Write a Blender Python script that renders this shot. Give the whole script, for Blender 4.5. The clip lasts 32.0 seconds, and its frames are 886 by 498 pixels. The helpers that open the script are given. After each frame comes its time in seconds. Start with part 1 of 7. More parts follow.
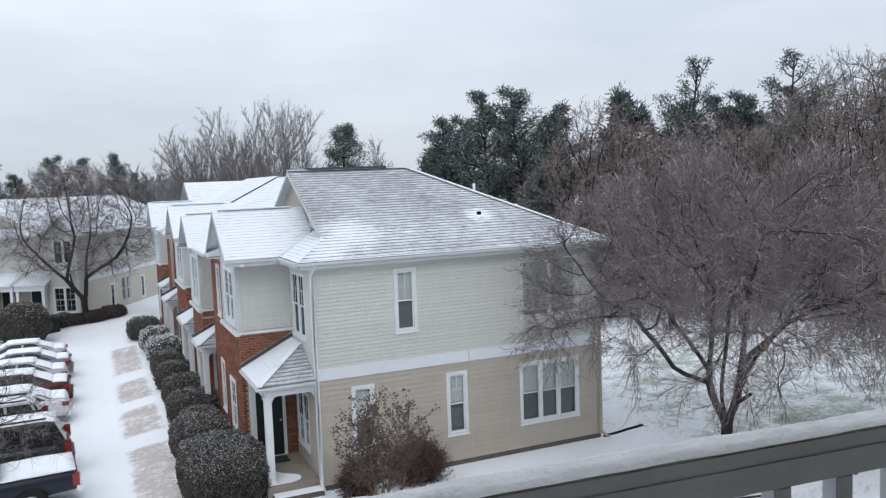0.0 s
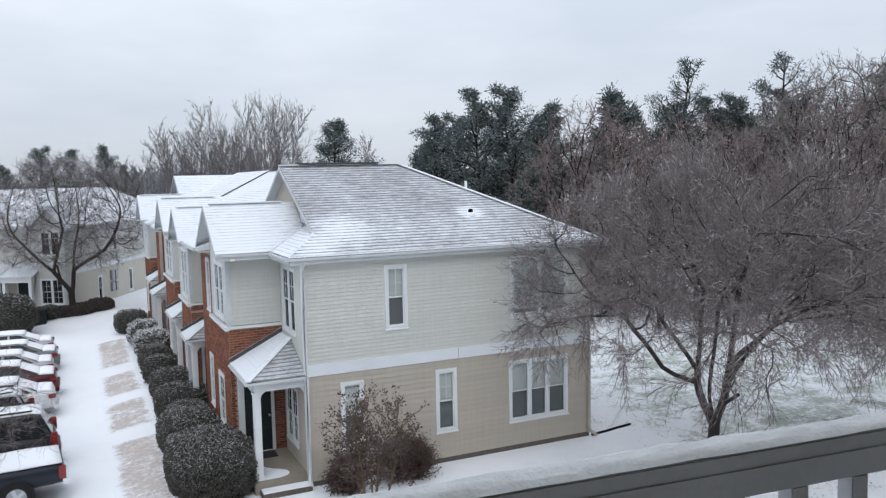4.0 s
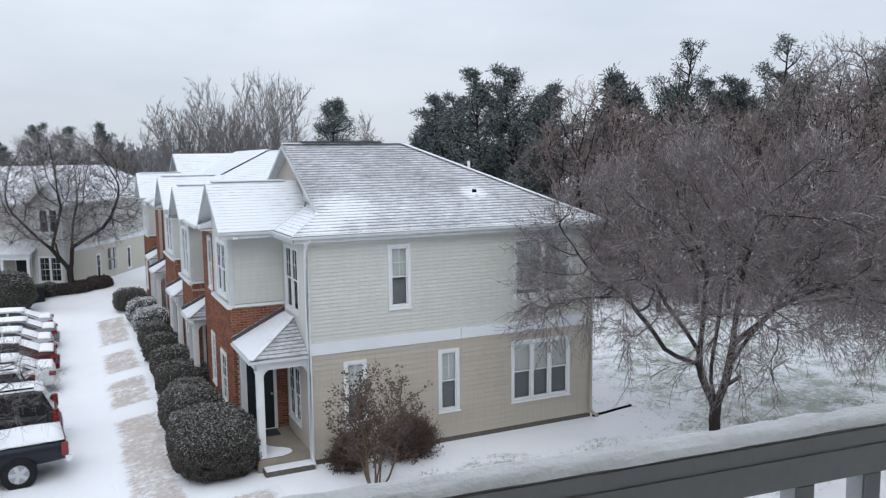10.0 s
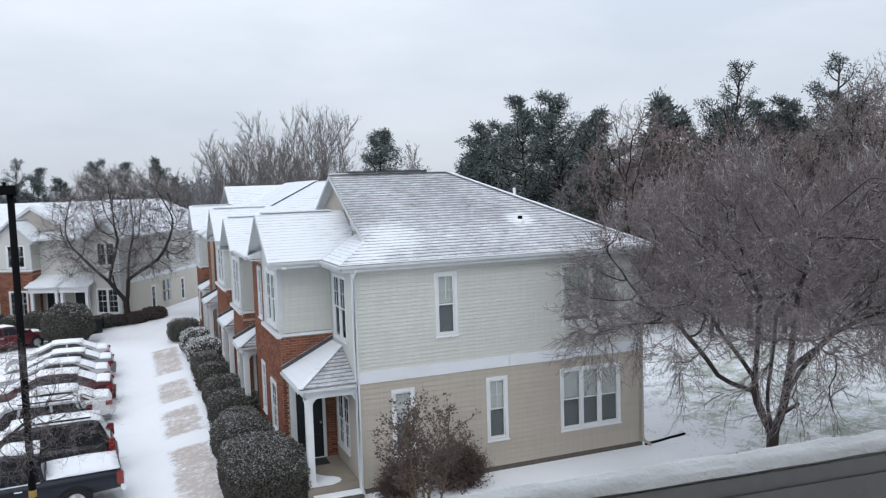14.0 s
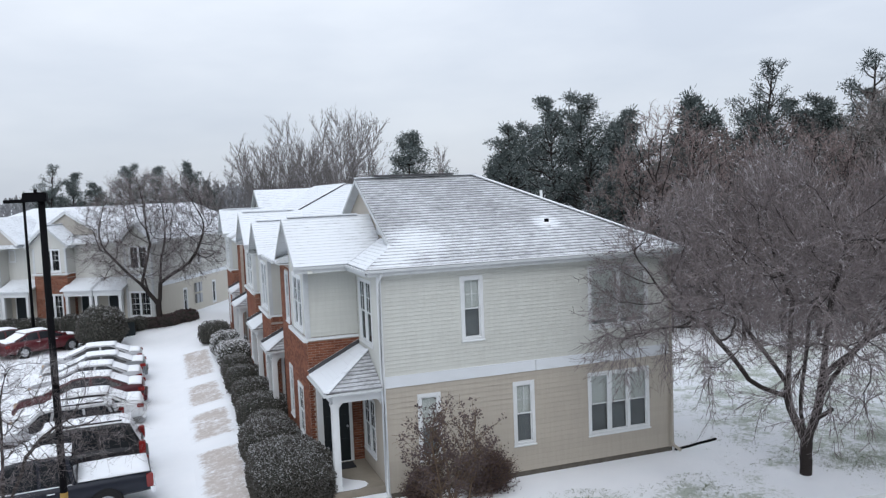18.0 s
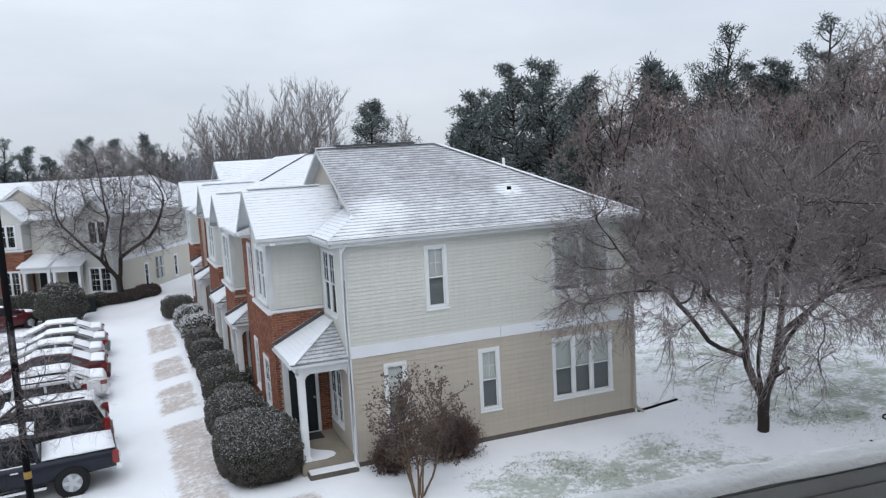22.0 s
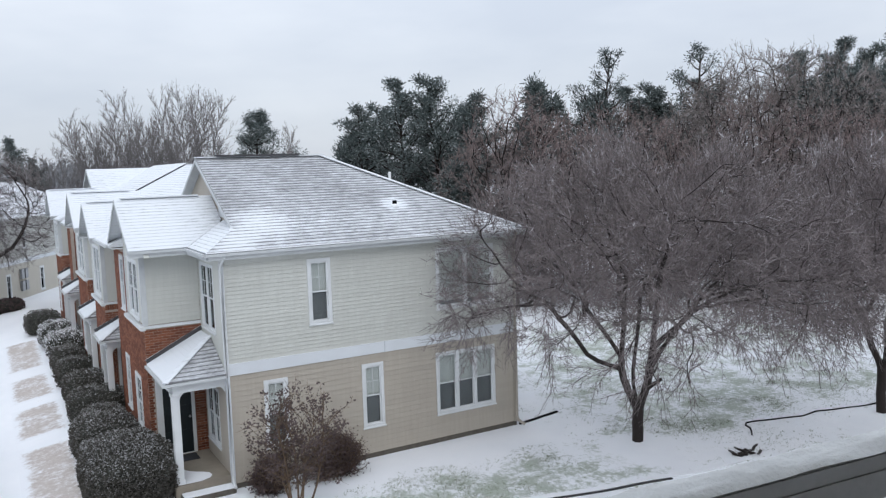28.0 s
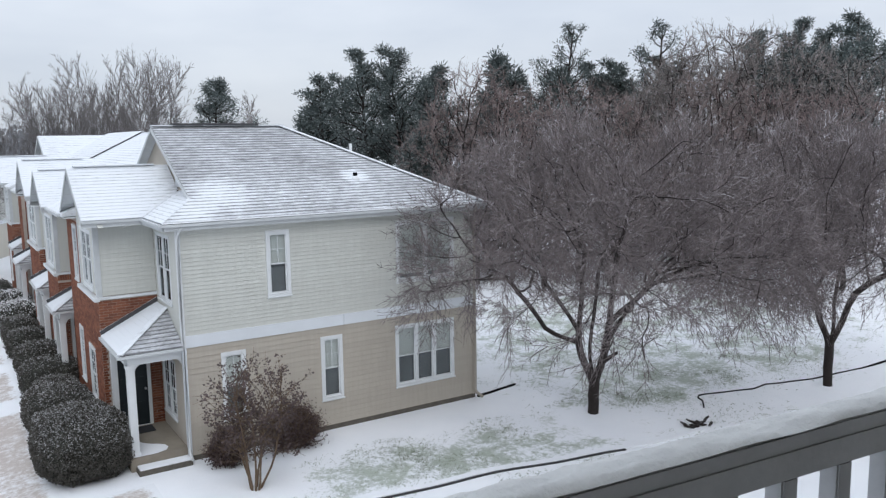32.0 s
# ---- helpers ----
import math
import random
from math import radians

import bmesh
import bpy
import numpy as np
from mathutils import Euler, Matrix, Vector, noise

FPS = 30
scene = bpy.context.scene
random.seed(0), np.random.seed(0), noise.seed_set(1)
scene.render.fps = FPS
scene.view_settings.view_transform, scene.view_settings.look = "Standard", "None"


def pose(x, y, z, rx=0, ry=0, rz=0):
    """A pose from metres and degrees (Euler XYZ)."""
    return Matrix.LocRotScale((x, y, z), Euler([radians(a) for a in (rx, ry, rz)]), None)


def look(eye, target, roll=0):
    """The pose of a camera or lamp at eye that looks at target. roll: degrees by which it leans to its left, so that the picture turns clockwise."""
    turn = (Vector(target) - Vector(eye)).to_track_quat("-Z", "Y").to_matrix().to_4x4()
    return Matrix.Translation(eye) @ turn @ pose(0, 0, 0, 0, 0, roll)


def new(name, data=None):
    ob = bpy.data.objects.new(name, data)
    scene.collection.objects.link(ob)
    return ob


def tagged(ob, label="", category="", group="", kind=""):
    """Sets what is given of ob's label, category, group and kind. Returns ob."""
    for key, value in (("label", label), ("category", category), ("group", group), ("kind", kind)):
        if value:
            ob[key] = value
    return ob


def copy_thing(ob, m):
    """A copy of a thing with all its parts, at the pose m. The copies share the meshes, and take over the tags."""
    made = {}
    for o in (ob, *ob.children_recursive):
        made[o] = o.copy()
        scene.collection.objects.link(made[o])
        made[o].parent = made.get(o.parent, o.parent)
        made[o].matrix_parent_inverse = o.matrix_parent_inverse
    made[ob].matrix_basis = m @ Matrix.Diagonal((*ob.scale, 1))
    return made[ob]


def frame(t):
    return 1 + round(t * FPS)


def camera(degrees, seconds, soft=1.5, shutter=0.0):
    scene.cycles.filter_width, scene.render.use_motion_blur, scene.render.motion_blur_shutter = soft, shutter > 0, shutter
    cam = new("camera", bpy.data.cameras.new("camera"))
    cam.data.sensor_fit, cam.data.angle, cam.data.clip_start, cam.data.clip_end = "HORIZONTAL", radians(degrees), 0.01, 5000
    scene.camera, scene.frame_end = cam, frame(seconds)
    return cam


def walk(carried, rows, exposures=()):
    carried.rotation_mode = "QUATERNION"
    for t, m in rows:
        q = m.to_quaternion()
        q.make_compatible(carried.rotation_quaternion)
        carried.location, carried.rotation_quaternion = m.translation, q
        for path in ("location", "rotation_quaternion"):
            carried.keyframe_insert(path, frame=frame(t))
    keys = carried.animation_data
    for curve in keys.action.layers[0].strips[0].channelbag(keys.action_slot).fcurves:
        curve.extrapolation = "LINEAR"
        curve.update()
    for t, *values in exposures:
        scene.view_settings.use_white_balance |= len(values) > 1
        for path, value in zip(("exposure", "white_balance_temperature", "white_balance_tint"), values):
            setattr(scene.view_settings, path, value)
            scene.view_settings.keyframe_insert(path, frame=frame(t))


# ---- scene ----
cam = camera(58.06, 32.0, 1.3)
# seconds, eye, then yaw, pitch and roll in degrees
PATH = [
    (0, (-4.708, -18.370, 7.275), -23.88, -4.92, -2.15),
    (0.5, (-4.709, -18.373, 7.277), -21.29, -5.77, -2.14),
    (1, (-4.707, -18.368, 7.277), -25.16, -6.33, -1.90),
    (1.5, (-4.705, -18.359, 7.277), -27.38, -4.87, -1.90),
    (2, (-4.709, -18.357, 7.276), -27.08, -5.13, -1.46),
    (2.5, (-4.713, -18.360, 7.276), -26.06, -5.39, -1.42),
    (3, (-4.716, -18.361, 7.277), -24.63, -5.36, -1.67),
    (3.5, (-4.721, -18.365, 7.278), -24.77, -5.18, -1.32),
    (5.5, (-4.905, -18.250, 7.251), -24.15, -5.01, -1.15),
    (6, (-4.904, -18.245, 7.250), -25.27, -5.99, -0.79),
    (6.5, (-4.901, -18.237, 7.249), -25.24, -5.55, -0.47),
    (7, (-4.901, -18.233, 7.247), -25.34, -5.50, -0.07),
    (7.5, (-4.901, -18.226, 7.246), -25.22, -6.26, -0.47),
    (8, (-4.901, -18.222, 7.245), -24.97, -6.52, -0.78),
    (8.5, (-4.901, -18.217, 7.244), -25.05, -6.77, -0.79),
    (9, (-4.902, -18.215, 7.243), -25.07, -6.59, -0.90),
    (9.5, (-4.901, -18.213, 7.241), -25.07, -6.55, -0.58),
    (10, (-4.899, -18.213, 7.238), -24.89, -6.49, -0.78),
    (10.5, (-4.895, -18.214, 7.234), -23.51, -5.98, -1.73),
    (11, (-4.893, -18.221, 7.232), -21.23, -4.50, -0.35),
    (11.5, (-4.890, -18.224, 7.229), -23.46, -3.54, -1.47),
    (12, (-4.886, -18.226, 7.226), -25.22, -3.30, -2.45),
    (12.5, (-4.882, -18.231, 7.223), -24.67, -3.04, -1.31),
    (13, (-4.881, -18.240, 7.221), -22.21, -3.44, -1.06),
    (13.5, (-4.881, -18.247, 7.222), -21.75, -4.11, -1.69),
    (15.5, (-4.738, -18.236, 7.284), -20.84, -5.21, -2.26),
    (16, (-4.738, -18.237, 7.284), -20.06, -5.96, -1.90),
    (16.5, (-4.732, -18.228, 7.285), -15.17, -4.98, -1.10),
    (17, (-4.726, -18.219, 7.285), -15.72, -5.62, -2.01),
    (17.5, (-4.723, -18.214, 7.286), -17.64, -4.86, -2.07),
    (18, (-4.721, -18.212, 7.289), -19.30, -4.27, -2.32),
    (18.5, (-4.718, -18.212, 7.289), -20.64, -4.45, -2.40),
    (19, (-4.719, -18.215, 7.290), -20.79, -4.92, -2.39),
    (19.5, (-4.718, -18.214, 7.289), -17.04, -5.35, -2.84),
    (20, (-4.715, -18.207, 7.286), -12.26, -5.35, -3.13),
    (20.5, (-4.702, -18.204, 7.280), -14.90, -5.66, -3.01),
    (21, (-4.692, -18.208, 7.281), -18.27, -5.80, -2.94),
    (21.5, (-4.689, -18.216, 7.286), -20.13, -6.49, -3.39),
    (22, (-4.683, -18.224, 7.292), -21.71, -6.62, -3.17),
    (22.5, (-4.678, -18.229, 7.297), -23.24, -6.53, -2.82),
    (23, (-4.673, -18.234, 7.301), -22.92, -5.51, -1.53),
    (23.5, (-4.669, -18.239, 7.303), -22.89, -5.36, -1.75),
    (24, (-4.667, -18.242, 7.304), -22.93, -5.80, -1.74),
    (24.5, (-4.664, -18.243, 7.304), -23.59, -6.48, -1.58),
    (26.5, (-4.570, -18.171, 7.282), -27.51, -6.70, -2.88),
    (27, (-4.567, -18.165, 7.281), -29.69, -5.84, -2.31),
    (27.5, (-4.564, -18.160, 7.281), -29.88, -6.52, -2.08),
    (28, (-4.564, -18.159, 7.281), -29.82, -5.96, -1.80),
    (28.5, (-4.564, -18.160, 7.282), -30.01, -5.62, -1.26),
    (29, (-4.563, -18.162, 7.282), -30.20, -5.61, -1.29),
    (29.5, (-4.561, -18.165, 7.282), -29.03, -6.22, -1.26),
    (30, (-4.560, -18.170, 7.285), -26.93, -6.03, -1.43),
    (30.5, (-4.552, -18.169, 7.286), -28.95, -6.64, -0.82),
    (31, (-4.542, -18.164, 7.286), -31.12, -6.82, -0.62),
    (31.5, (-4.536, -18.166, 7.285), -31.06, -7.02, -1.25),
    (32, (-4.529, -18.165, 7.284), -32.55, -7.95, -0.85),
]


def aim(eye, yaw, pitch, roll):
    a, p = radians(yaw), radians(pitch)
    d = Vector((-math.sin(a) * math.cos(p), math.cos(a) * math.cos(p), math.sin(p)))
    return look(eye, Vector(eye) + 10 * d, roll)


walk(cam, [(t, aim(eye, yaw, pitch, roll)) for t, eye, yaw, pitch, roll in PATH])

# ---- sky and light: a bright overcast winter day ----
world = bpy.data.worlds.new("overcast_sky")
scene.world = world
world.use_nodes = True
wt = world.node_tree
wt.nodes.clear()
w_out = wt.nodes.new("ShaderNodeOutputWorld")
w_bg = wt.nodes.new("ShaderNodeBackground")
w_sky = wt.nodes.new("ShaderNodeTexSky")
w_sky.sky_type = "NISHITA"
w_sky.sun_disc = False
w_sky.sun_elevation, w_sky.sun_rotation = radians(42), radians(200)
w_co = wt.nodes.new("ShaderNodeTexCoord")
w_map = wt.nodes.new("ShaderNodeMapping")
w_map.inputs["Scale"].default_value = (1.0, 1.0, 3.2)
w_noise = wt.nodes.new("ShaderNodeTexNoise")
w_noise.inputs["Scale"].default_value = 2.3
w_noise.inputs["Detail"].default_value = 5.0
w_noise.inputs["Roughness"].default_value = 0.52
w_ramp = wt.nodes.new("ShaderNodeValToRGB")
w_ramp.color_ramp.elements[0].position, w_ramp.color_ramp.elements[1].position = 0.34, 0.68
w_ramp.color_ramp.elements[0].color = (5.06, 5.55, 6.38, 1)
w_ramp.color_ramp.elements[1].color = (6.32, 6.75, 7.42, 1)
w_mix = wt.nodes.new("ShaderNodeMixRGB")
w_mix.inputs[0].default_value = 0.93
wt.links.new(w_co.outputs["Generated"], w_map.inputs["Vector"])
wt.links.new(w_map.outputs["Vector"], w_noise.inputs["Vector"])
wt.links.new(w_noise.outputs["Fac"], w_ramp.inputs["Fac"])
wt.links.new(w_sky.outputs["Color"], w_mix.inputs[1])
wt.links.new(w_ramp.outputs["Color"], w_mix.inputs[2])
# an overcast sky is brightest overhead
w_sep = wt.nodes.new("ShaderNodeSeparateXYZ")
wt.links.new(w_co.outputs["Generated"], w_sep.inputs[0])
w_rise = wt.nodes.new("ShaderNodeMapRange")
w_rise.inputs["To Min"].default_value, w_rise.inputs["To Max"].default_value = 0.90, 2.0
wt.links.new(w_sep.outputs["Z"], w_rise.inputs["Value"])
w_scale = wt.nodes.new("ShaderNodeVectorMath")
w_scale.operation = "SCALE"
wt.links.new(w_mix.outputs["Color"], w_scale.inputs[0])
wt.links.new(w_rise.outputs["Result"], w_scale.inputs["Scale"])
wt.links.new(w_scale.outputs["Vector"], w_bg.inputs["Color"])
w_bg.inputs["Strength"].default_value = 0.1235
wt.links.new(w_bg.outputs["Background"], w_out.inputs["Surface"])

sun_data = bpy.data.lights.new("sun", "SUN")
sun_data.energy, sun_data.angle, sun_data.color = 0.7, radians(40), (1.0, 0.98, 0.96)
sun = new("sun", sun_data)
sun.rotation_euler = (radians(48), 0, radians(-20))
scene.view_settings.exposure = 0.0


# ---- materials ----
def node_mat(name, rough=0.8, metal=0.0, spec=0.3):
    m = bpy.data.materials.new(name)
    m.use_nodes = True
    b = m.node_tree.nodes["Principled BSDF"]
    b.inputs["Roughness"].default_value = rough
    b.inputs["Metallic"].default_value = metal
    b.inputs["Specular IOR Level"].default_value = spec
    return m, m.node_tree, b


def add_noise(nt, co, scale, detail=4.0, rough=0.55, stretch=None):
    n = nt.nodes.new("ShaderNodeTexNoise")
    n.inputs["Scale"].default_value = scale
    n.inputs["Detail"].default_value = detail
    n.inputs["Roughness"].default_value = rough
    if stretch:
        mp = nt.nodes.new("ShaderNodeMapping")
        mp.inputs["Scale"].default_value = stretch
        nt.links.new(co, mp.inputs["Vector"])
        co = mp.outputs["Vector"]
    nt.links.new(co, n.inputs["Vector"])
    return n.outputs["Fac"]


def ramp(nt, fac, lo, hi, c0=(0, 0, 0), c1=(1, 1, 1)):
    r = nt.nodes.new("ShaderNodeValToRGB")
    r.color_ramp.elements[0].position, r.color_ramp.elements[1].position = lo, hi
    r.color_ramp.elements[0].color, r.color_ramp.elements[1].color = (*c0, 1), (*c1, 1)
    nt.links.new(fac, r.inputs["Fac"])
    return r.outputs["Color"]


def between(nt, v, lo, hi):
    """0 below lo, 1 above hi."""
    n = nt.nodes.new("ShaderNodeMapRange")
    n.inputs["From Min"].default_value, n.inputs["From Max"].default_value = lo, hi
    nt.links.new(v, n.inputs["Value"])
    return n.outputs["Result"]


def blend(nt, fac, a, b, mode="MIX"):
    mx = nt.nodes.new("ShaderNodeMixRGB")
    mx.blend_type = mode
    for k, v in ((0, fac), (1, a), (2, b)):
        if isinstance(v, (int, float)):
            mx.inputs[k].default_value = v
        elif isinstance(v, tuple):
            mx.inputs[k].default_value = (*v, 1)
        else:
            nt.links.new(v, mx.inputs[k])
    return mx.outputs["Color"]


def calc(nt, op, a, b=None, clamp=False):
    n = nt.nodes.new("ShaderNodeMath")
    n.operation, n.use_clamp = op, clamp
    for k, v in ((0, a), (1, b)):
        if v is None:
            continue
        if isinstance(v, (int, float)):
            n.inputs[k].default_value = v
        else:
            nt.links.new(v, n.inputs[k])
    return n.outputs[0]


def bump(nt, b, fac, strength, dist=0.01):
    n = nt.nodes.new("ShaderNodeBump")
    n.inputs["Strength"].default_value, n.inputs["Distance"].default_value = strength, dist
    nt.links.new(fac, n.inputs["Height"])
    nt.links.new(n.outputs["Normal"], b.inputs["Normal"])


def coords(nt):
    return nt.nodes.new("ShaderNodeTexCoord").outputs["Object"]


def up_facing(nt):
    """How far a face looks up, 0 to 1."""
    g = nt.nodes.new("ShaderNodeNewGeometry")
    s = nt.nodes.new("ShaderNodeSeparateXYZ")
    nt.links.new(g.outputs["True Normal"], s.inputs[0])
    return s.outputs["Z"]


SNOW = (0.80, 0.815, 0.84)


def plain(name, c, rough=0.6, metal=0.0, vary=0.12, scale=3.0, relief=0.15, spec=0.3, fine=60.0):
    """A painted or plain surface with stains and a fine grain."""
    m, nt, b = node_mat(name, rough, metal, spec)
    co = coords(nt)
    big, small = add_noise(nt, co, scale), add_noise(nt, co, fine, 3.0)
    mixed = calc(nt, "ADD", calc(nt, "MULTIPLY", big, 0.7), calc(nt, "MULTIPLY", small, 0.3))
    dark, light = tuple(v * (1 - vary) for v in c), tuple(min(1.0, v * (1 + vary)) for v in c)
    nt.links.new(ramp(nt, mixed, 0.3, 0.7, dark, light), b.inputs["Base Color"])
    if relief:
        bump(nt, b, small, relief, 0.004)
    return m


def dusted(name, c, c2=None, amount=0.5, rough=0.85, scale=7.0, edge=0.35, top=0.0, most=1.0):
    """A material with snow lying where the faces look up; top whitens the upper end further."""
    m, nt, b = node_mat(name, rough, 0, 0.2)
    co = coords(nt)
    big, small = add_noise(nt, co, scale), add_noise(nt, co, scale * 9, 3.0)
    base = ramp(nt, small, 0.3, 0.7, c, c2 or tuple(v * 1.5 for v in c))
    lie = calc(nt, "ADD", up_facing(nt), calc(nt, "MULTIPLY", calc(nt, "SUBTRACT", big, 0.5), 1.3))
    lie = calc(nt, "ADD", lie, calc(nt, "MULTIPLY", calc(nt, "SUBTRACT", small, 0.5), 0.9))
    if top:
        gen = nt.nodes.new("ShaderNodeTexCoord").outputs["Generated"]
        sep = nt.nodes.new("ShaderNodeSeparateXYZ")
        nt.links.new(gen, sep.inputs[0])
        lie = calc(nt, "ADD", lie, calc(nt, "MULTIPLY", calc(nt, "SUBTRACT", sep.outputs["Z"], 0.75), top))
    mask = between(nt, lie, 1.02 - amount, 1.02 - amount + edge)
    if most < 1:
        mask = calc(nt, "MULTIPLY", mask, most)
    nt.links.new(blend(nt, mask, base, SNOW), b.inputs["Base Color"])
    bump(nt, b, small, 0.4, 0.02)
    return m


def siding_mat(name, c):
    m, nt, b = node_mat(name, 0.55, 0, 0.3)
    co = coords(nt)
    info = nt.nodes.new("ShaderNodeObjectInfo").outputs["Random"]
    streak = add_noise(nt, co, 2.0, 5.0, 0.6, (6.0, 6.0, 0.5))
    patch = add_noise(nt, co, 0.5, 4.0)
    grain = add_noise(nt, co, 55.0, 2.0, 0.5, (0.3, 0.3, 3.0))
    v = calc(nt, "ADD", calc(nt, "MULTIPLY", streak, 0.45), calc(nt, "MULTIPLY", patch, 0.35))
    v = calc(nt, "ADD", v, calc(nt, "MULTIPLY", info, 0.12))
    v = calc(nt, "ADD", v, calc(nt, "MULTIPLY", grain, 0.12))
    nt.links.new(ramp(nt, v, 0.3, 0.75, tuple(x * 0.88 for x in c), tuple(x * 1.07 for x in c)), b.inputs["Base Color"])
    bump(nt, b, grain, 0.12, 0.003)
    return m


def brick_mat(name):
    m, nt, b = node_mat(name, 0.85, 0, 0.2)
    co = coords(nt)
    info = nt.nodes.new("ShaderNodeObjectInfo").outputs["Random"]
    isl = nt.nodes.new("ShaderNodeNewGeometry").outputs["Random Per Island"]
    tone = calc(nt, "FRACT", calc(nt, "ADD", info, isl))
    grain = add_noise(nt, co, 40.0, 4.0)
    big = add_noise(nt, co, 1.3, 4.0)
    v = calc(nt, "ADD", calc(nt, "MULTIPLY", tone, 0.6), calc(nt, "MULTIPLY", grain, 0.3))
    v = calc(nt, "ADD", v, calc(nt, "MULTIPLY", big, 0.2))
    nt.links.new(ramp(nt, v, 0.2, 0.95, (0.122, 0.045, 0.029), (0.272, 0.110, 0.064)), b.inputs["Base Color"])
    bump(nt, b, grain, 0.3, 0.004)
    return m


def shingle_mat(name, cover, line=0.50, drifts=()):
    """Asphalt shingles under thin wind-blown snow; broken dark lines at the butts of the courses paint in bare shingle
    and course shadow. cover: 0 bare, 1 white.
    """
    m, nt, b = node_mat(name, 0.9, 0, 0.2)
    uv = nt.nodes.new("ShaderNodeUVMap").outputs["UV"]
    co = coords(nt)
    sp = nt.nodes.new("ShaderNodeSeparateXYZ")
    nt.links.new(uv, sp.inputs[0])
    up = calc(nt, "FRACT", sp.outputs["Y"])
    lines = ramp(nt, up, 0.06, 0.24)
    drift = ramp(nt, add_noise(nt, co, 0.42, 4.0, 0.55), 0.36, 0.68)
    broken = add_noise(nt, uv, 1.0, 5.0, 0.7, (0.8, 1.7, 1.0))
    fleck = add_noise(nt, co, 15.0, 5.0, 0.8, (0.30, 1.0, 1.0))
    fine = add_noise(nt, co, 60.0, 3.0)
    v = calc(nt, "ADD", calc(nt, "MULTIPLY", lines, line), calc(nt, "MULTIPLY", drift, 0.24))
    v = calc(nt, "ADD", v, calc(nt, "MULTIPLY", broken, 0.84))
    v = calc(nt, "ADD", v, calc(nt, "MULTIPLY", fleck, 1.15))
    v = calc(nt, "ADD", v, calc(nt, "MULTIPLY", fine, 0.18))
    for c, size in drifts:
        far = nt.nodes.new("ShaderNodeVectorMath")
        far.operation = "DISTANCE"
        far.inputs[1].default_value = c
        nt.links.new(co, far.inputs[0])
        v = calc(nt, "ADD", v, calc(nt, "MULTIPLY", between(nt, far.outputs["Value"], size, size * 0.15), 0.42))
    mask = between(nt, calc(nt, "ADD", v, cover), 1.31, 1.89)
    tone = ramp(nt, add_noise(nt, co, 18.0, 3.0), 0.3, 0.7, (0.14, 0.142, 0.15), (0.26, 0.262, 0.27))
    nt.links.new(blend(nt, mask, tone, (0.69, 0.715, 0.745)), b.inputs["Base Color"])
    bump(nt, b, calc(nt, "ADD", mask, calc(nt, "MULTIPLY", fine, 0.4)), 0.35, 0.012)
    return m


def glass_mat(name, tint=(0.84, 0.86, 0.86), gloss=0.16):
    m = bpy.data.materials.new(name)
    m.use_nodes = True
    nt = m.node_tree
    nt.nodes.clear()
    o = nt.nodes.new("ShaderNodeOutputMaterial")
    t, g, x = (nt.nodes.new(n) for n in ("ShaderNodeBsdfTransparent", "ShaderNodeBsdfGlossy", "ShaderNodeMixShader"))
    t.inputs[0].default_value = (*tint, 1)
    g.inputs["Roughness"].default_value = 0.04
    g.inputs[0].default_value = (0.85, 0.88, 0.9, 1)
    lw = nt.nodes.new("ShaderNodeLayerWeight")
    lw.inputs[0].default_value = gloss
    nt.links.new(lw.outputs["Fresnel"], x.inputs[0])
    nt.links.new(t.outputs[0], x.inputs[1])
    nt.links.new(g.outputs[0], x.inputs[2])
    nt.links.new(x.outputs[0], o.inputs[0])
    return m


def ground_mat():
    """Snow on lawn, thin in places where grass comes through."""
    m, nt, b = node_mat("snowy_lawn", 0.75, 0, 0.25)
    co = coords(nt)
    big, mid = add_noise(nt, co, 0.22, 4.0), add_noise(nt, co, 1.1, 5.0, 0.6)
    blade, fine = add_noise(nt, co, 7.0, 8.0, 0.85), add_noise(nt, co, 60.0, 4.0, 0.8)
    tex = nt.nodes.new("ShaderNodeAttribute")
    tex.attribute_name = "thin"
    thin = tex.outputs["Fac"]
    v = calc(nt, "ADD", calc(nt, "MULTIPLY", big, 1.1), calc(nt, "MULTIPLY", mid, 2.0))
    v = calc(nt, "ADD", v, calc(nt, "MULTIPLY", blade, 2.6))
    v = calc(nt, "ADD", v, calc(nt, "MULTIPLY", fine, 1.0))
    v = calc(nt, "ADD", v, calc(nt, "SUBTRACT", calc(nt, "MULTIPLY", thin, 0.84), 3.03))
    mask = calc(nt, "MULTIPLY", between(nt, v, 1.0, 1.36), 0.84)
    grass = ramp(nt, calc(nt, "ADD", calc(nt, "MULTIPLY", blade, 0.6), calc(nt, "MULTIPLY", mid, 0.4)), 0.35, 0.68, (0.20, 0.25, 0.185), (0.40, 0.44, 0.36))
    white = ramp(nt, calc(nt, "ADD", calc(nt, "MULTIPLY", big, 0.5), calc(nt, "MULTIPLY", mid, 0.5)), 0.3, 0.7, (0.79, 0.81, 0.84), (0.86, 0.87, 0.89))
    nt.links.new(blend(nt, mask, white, grass), b.inputs["Base Color"])
    bump(nt, b, calc(nt, "ADD", mid, calc(nt, "MULTIPLY", calc(nt, "SUBTRACT", blade, calc(nt, "MULTIPLY", mask, 0.5)), 0.5)), 0.5, 0.05)
    return m


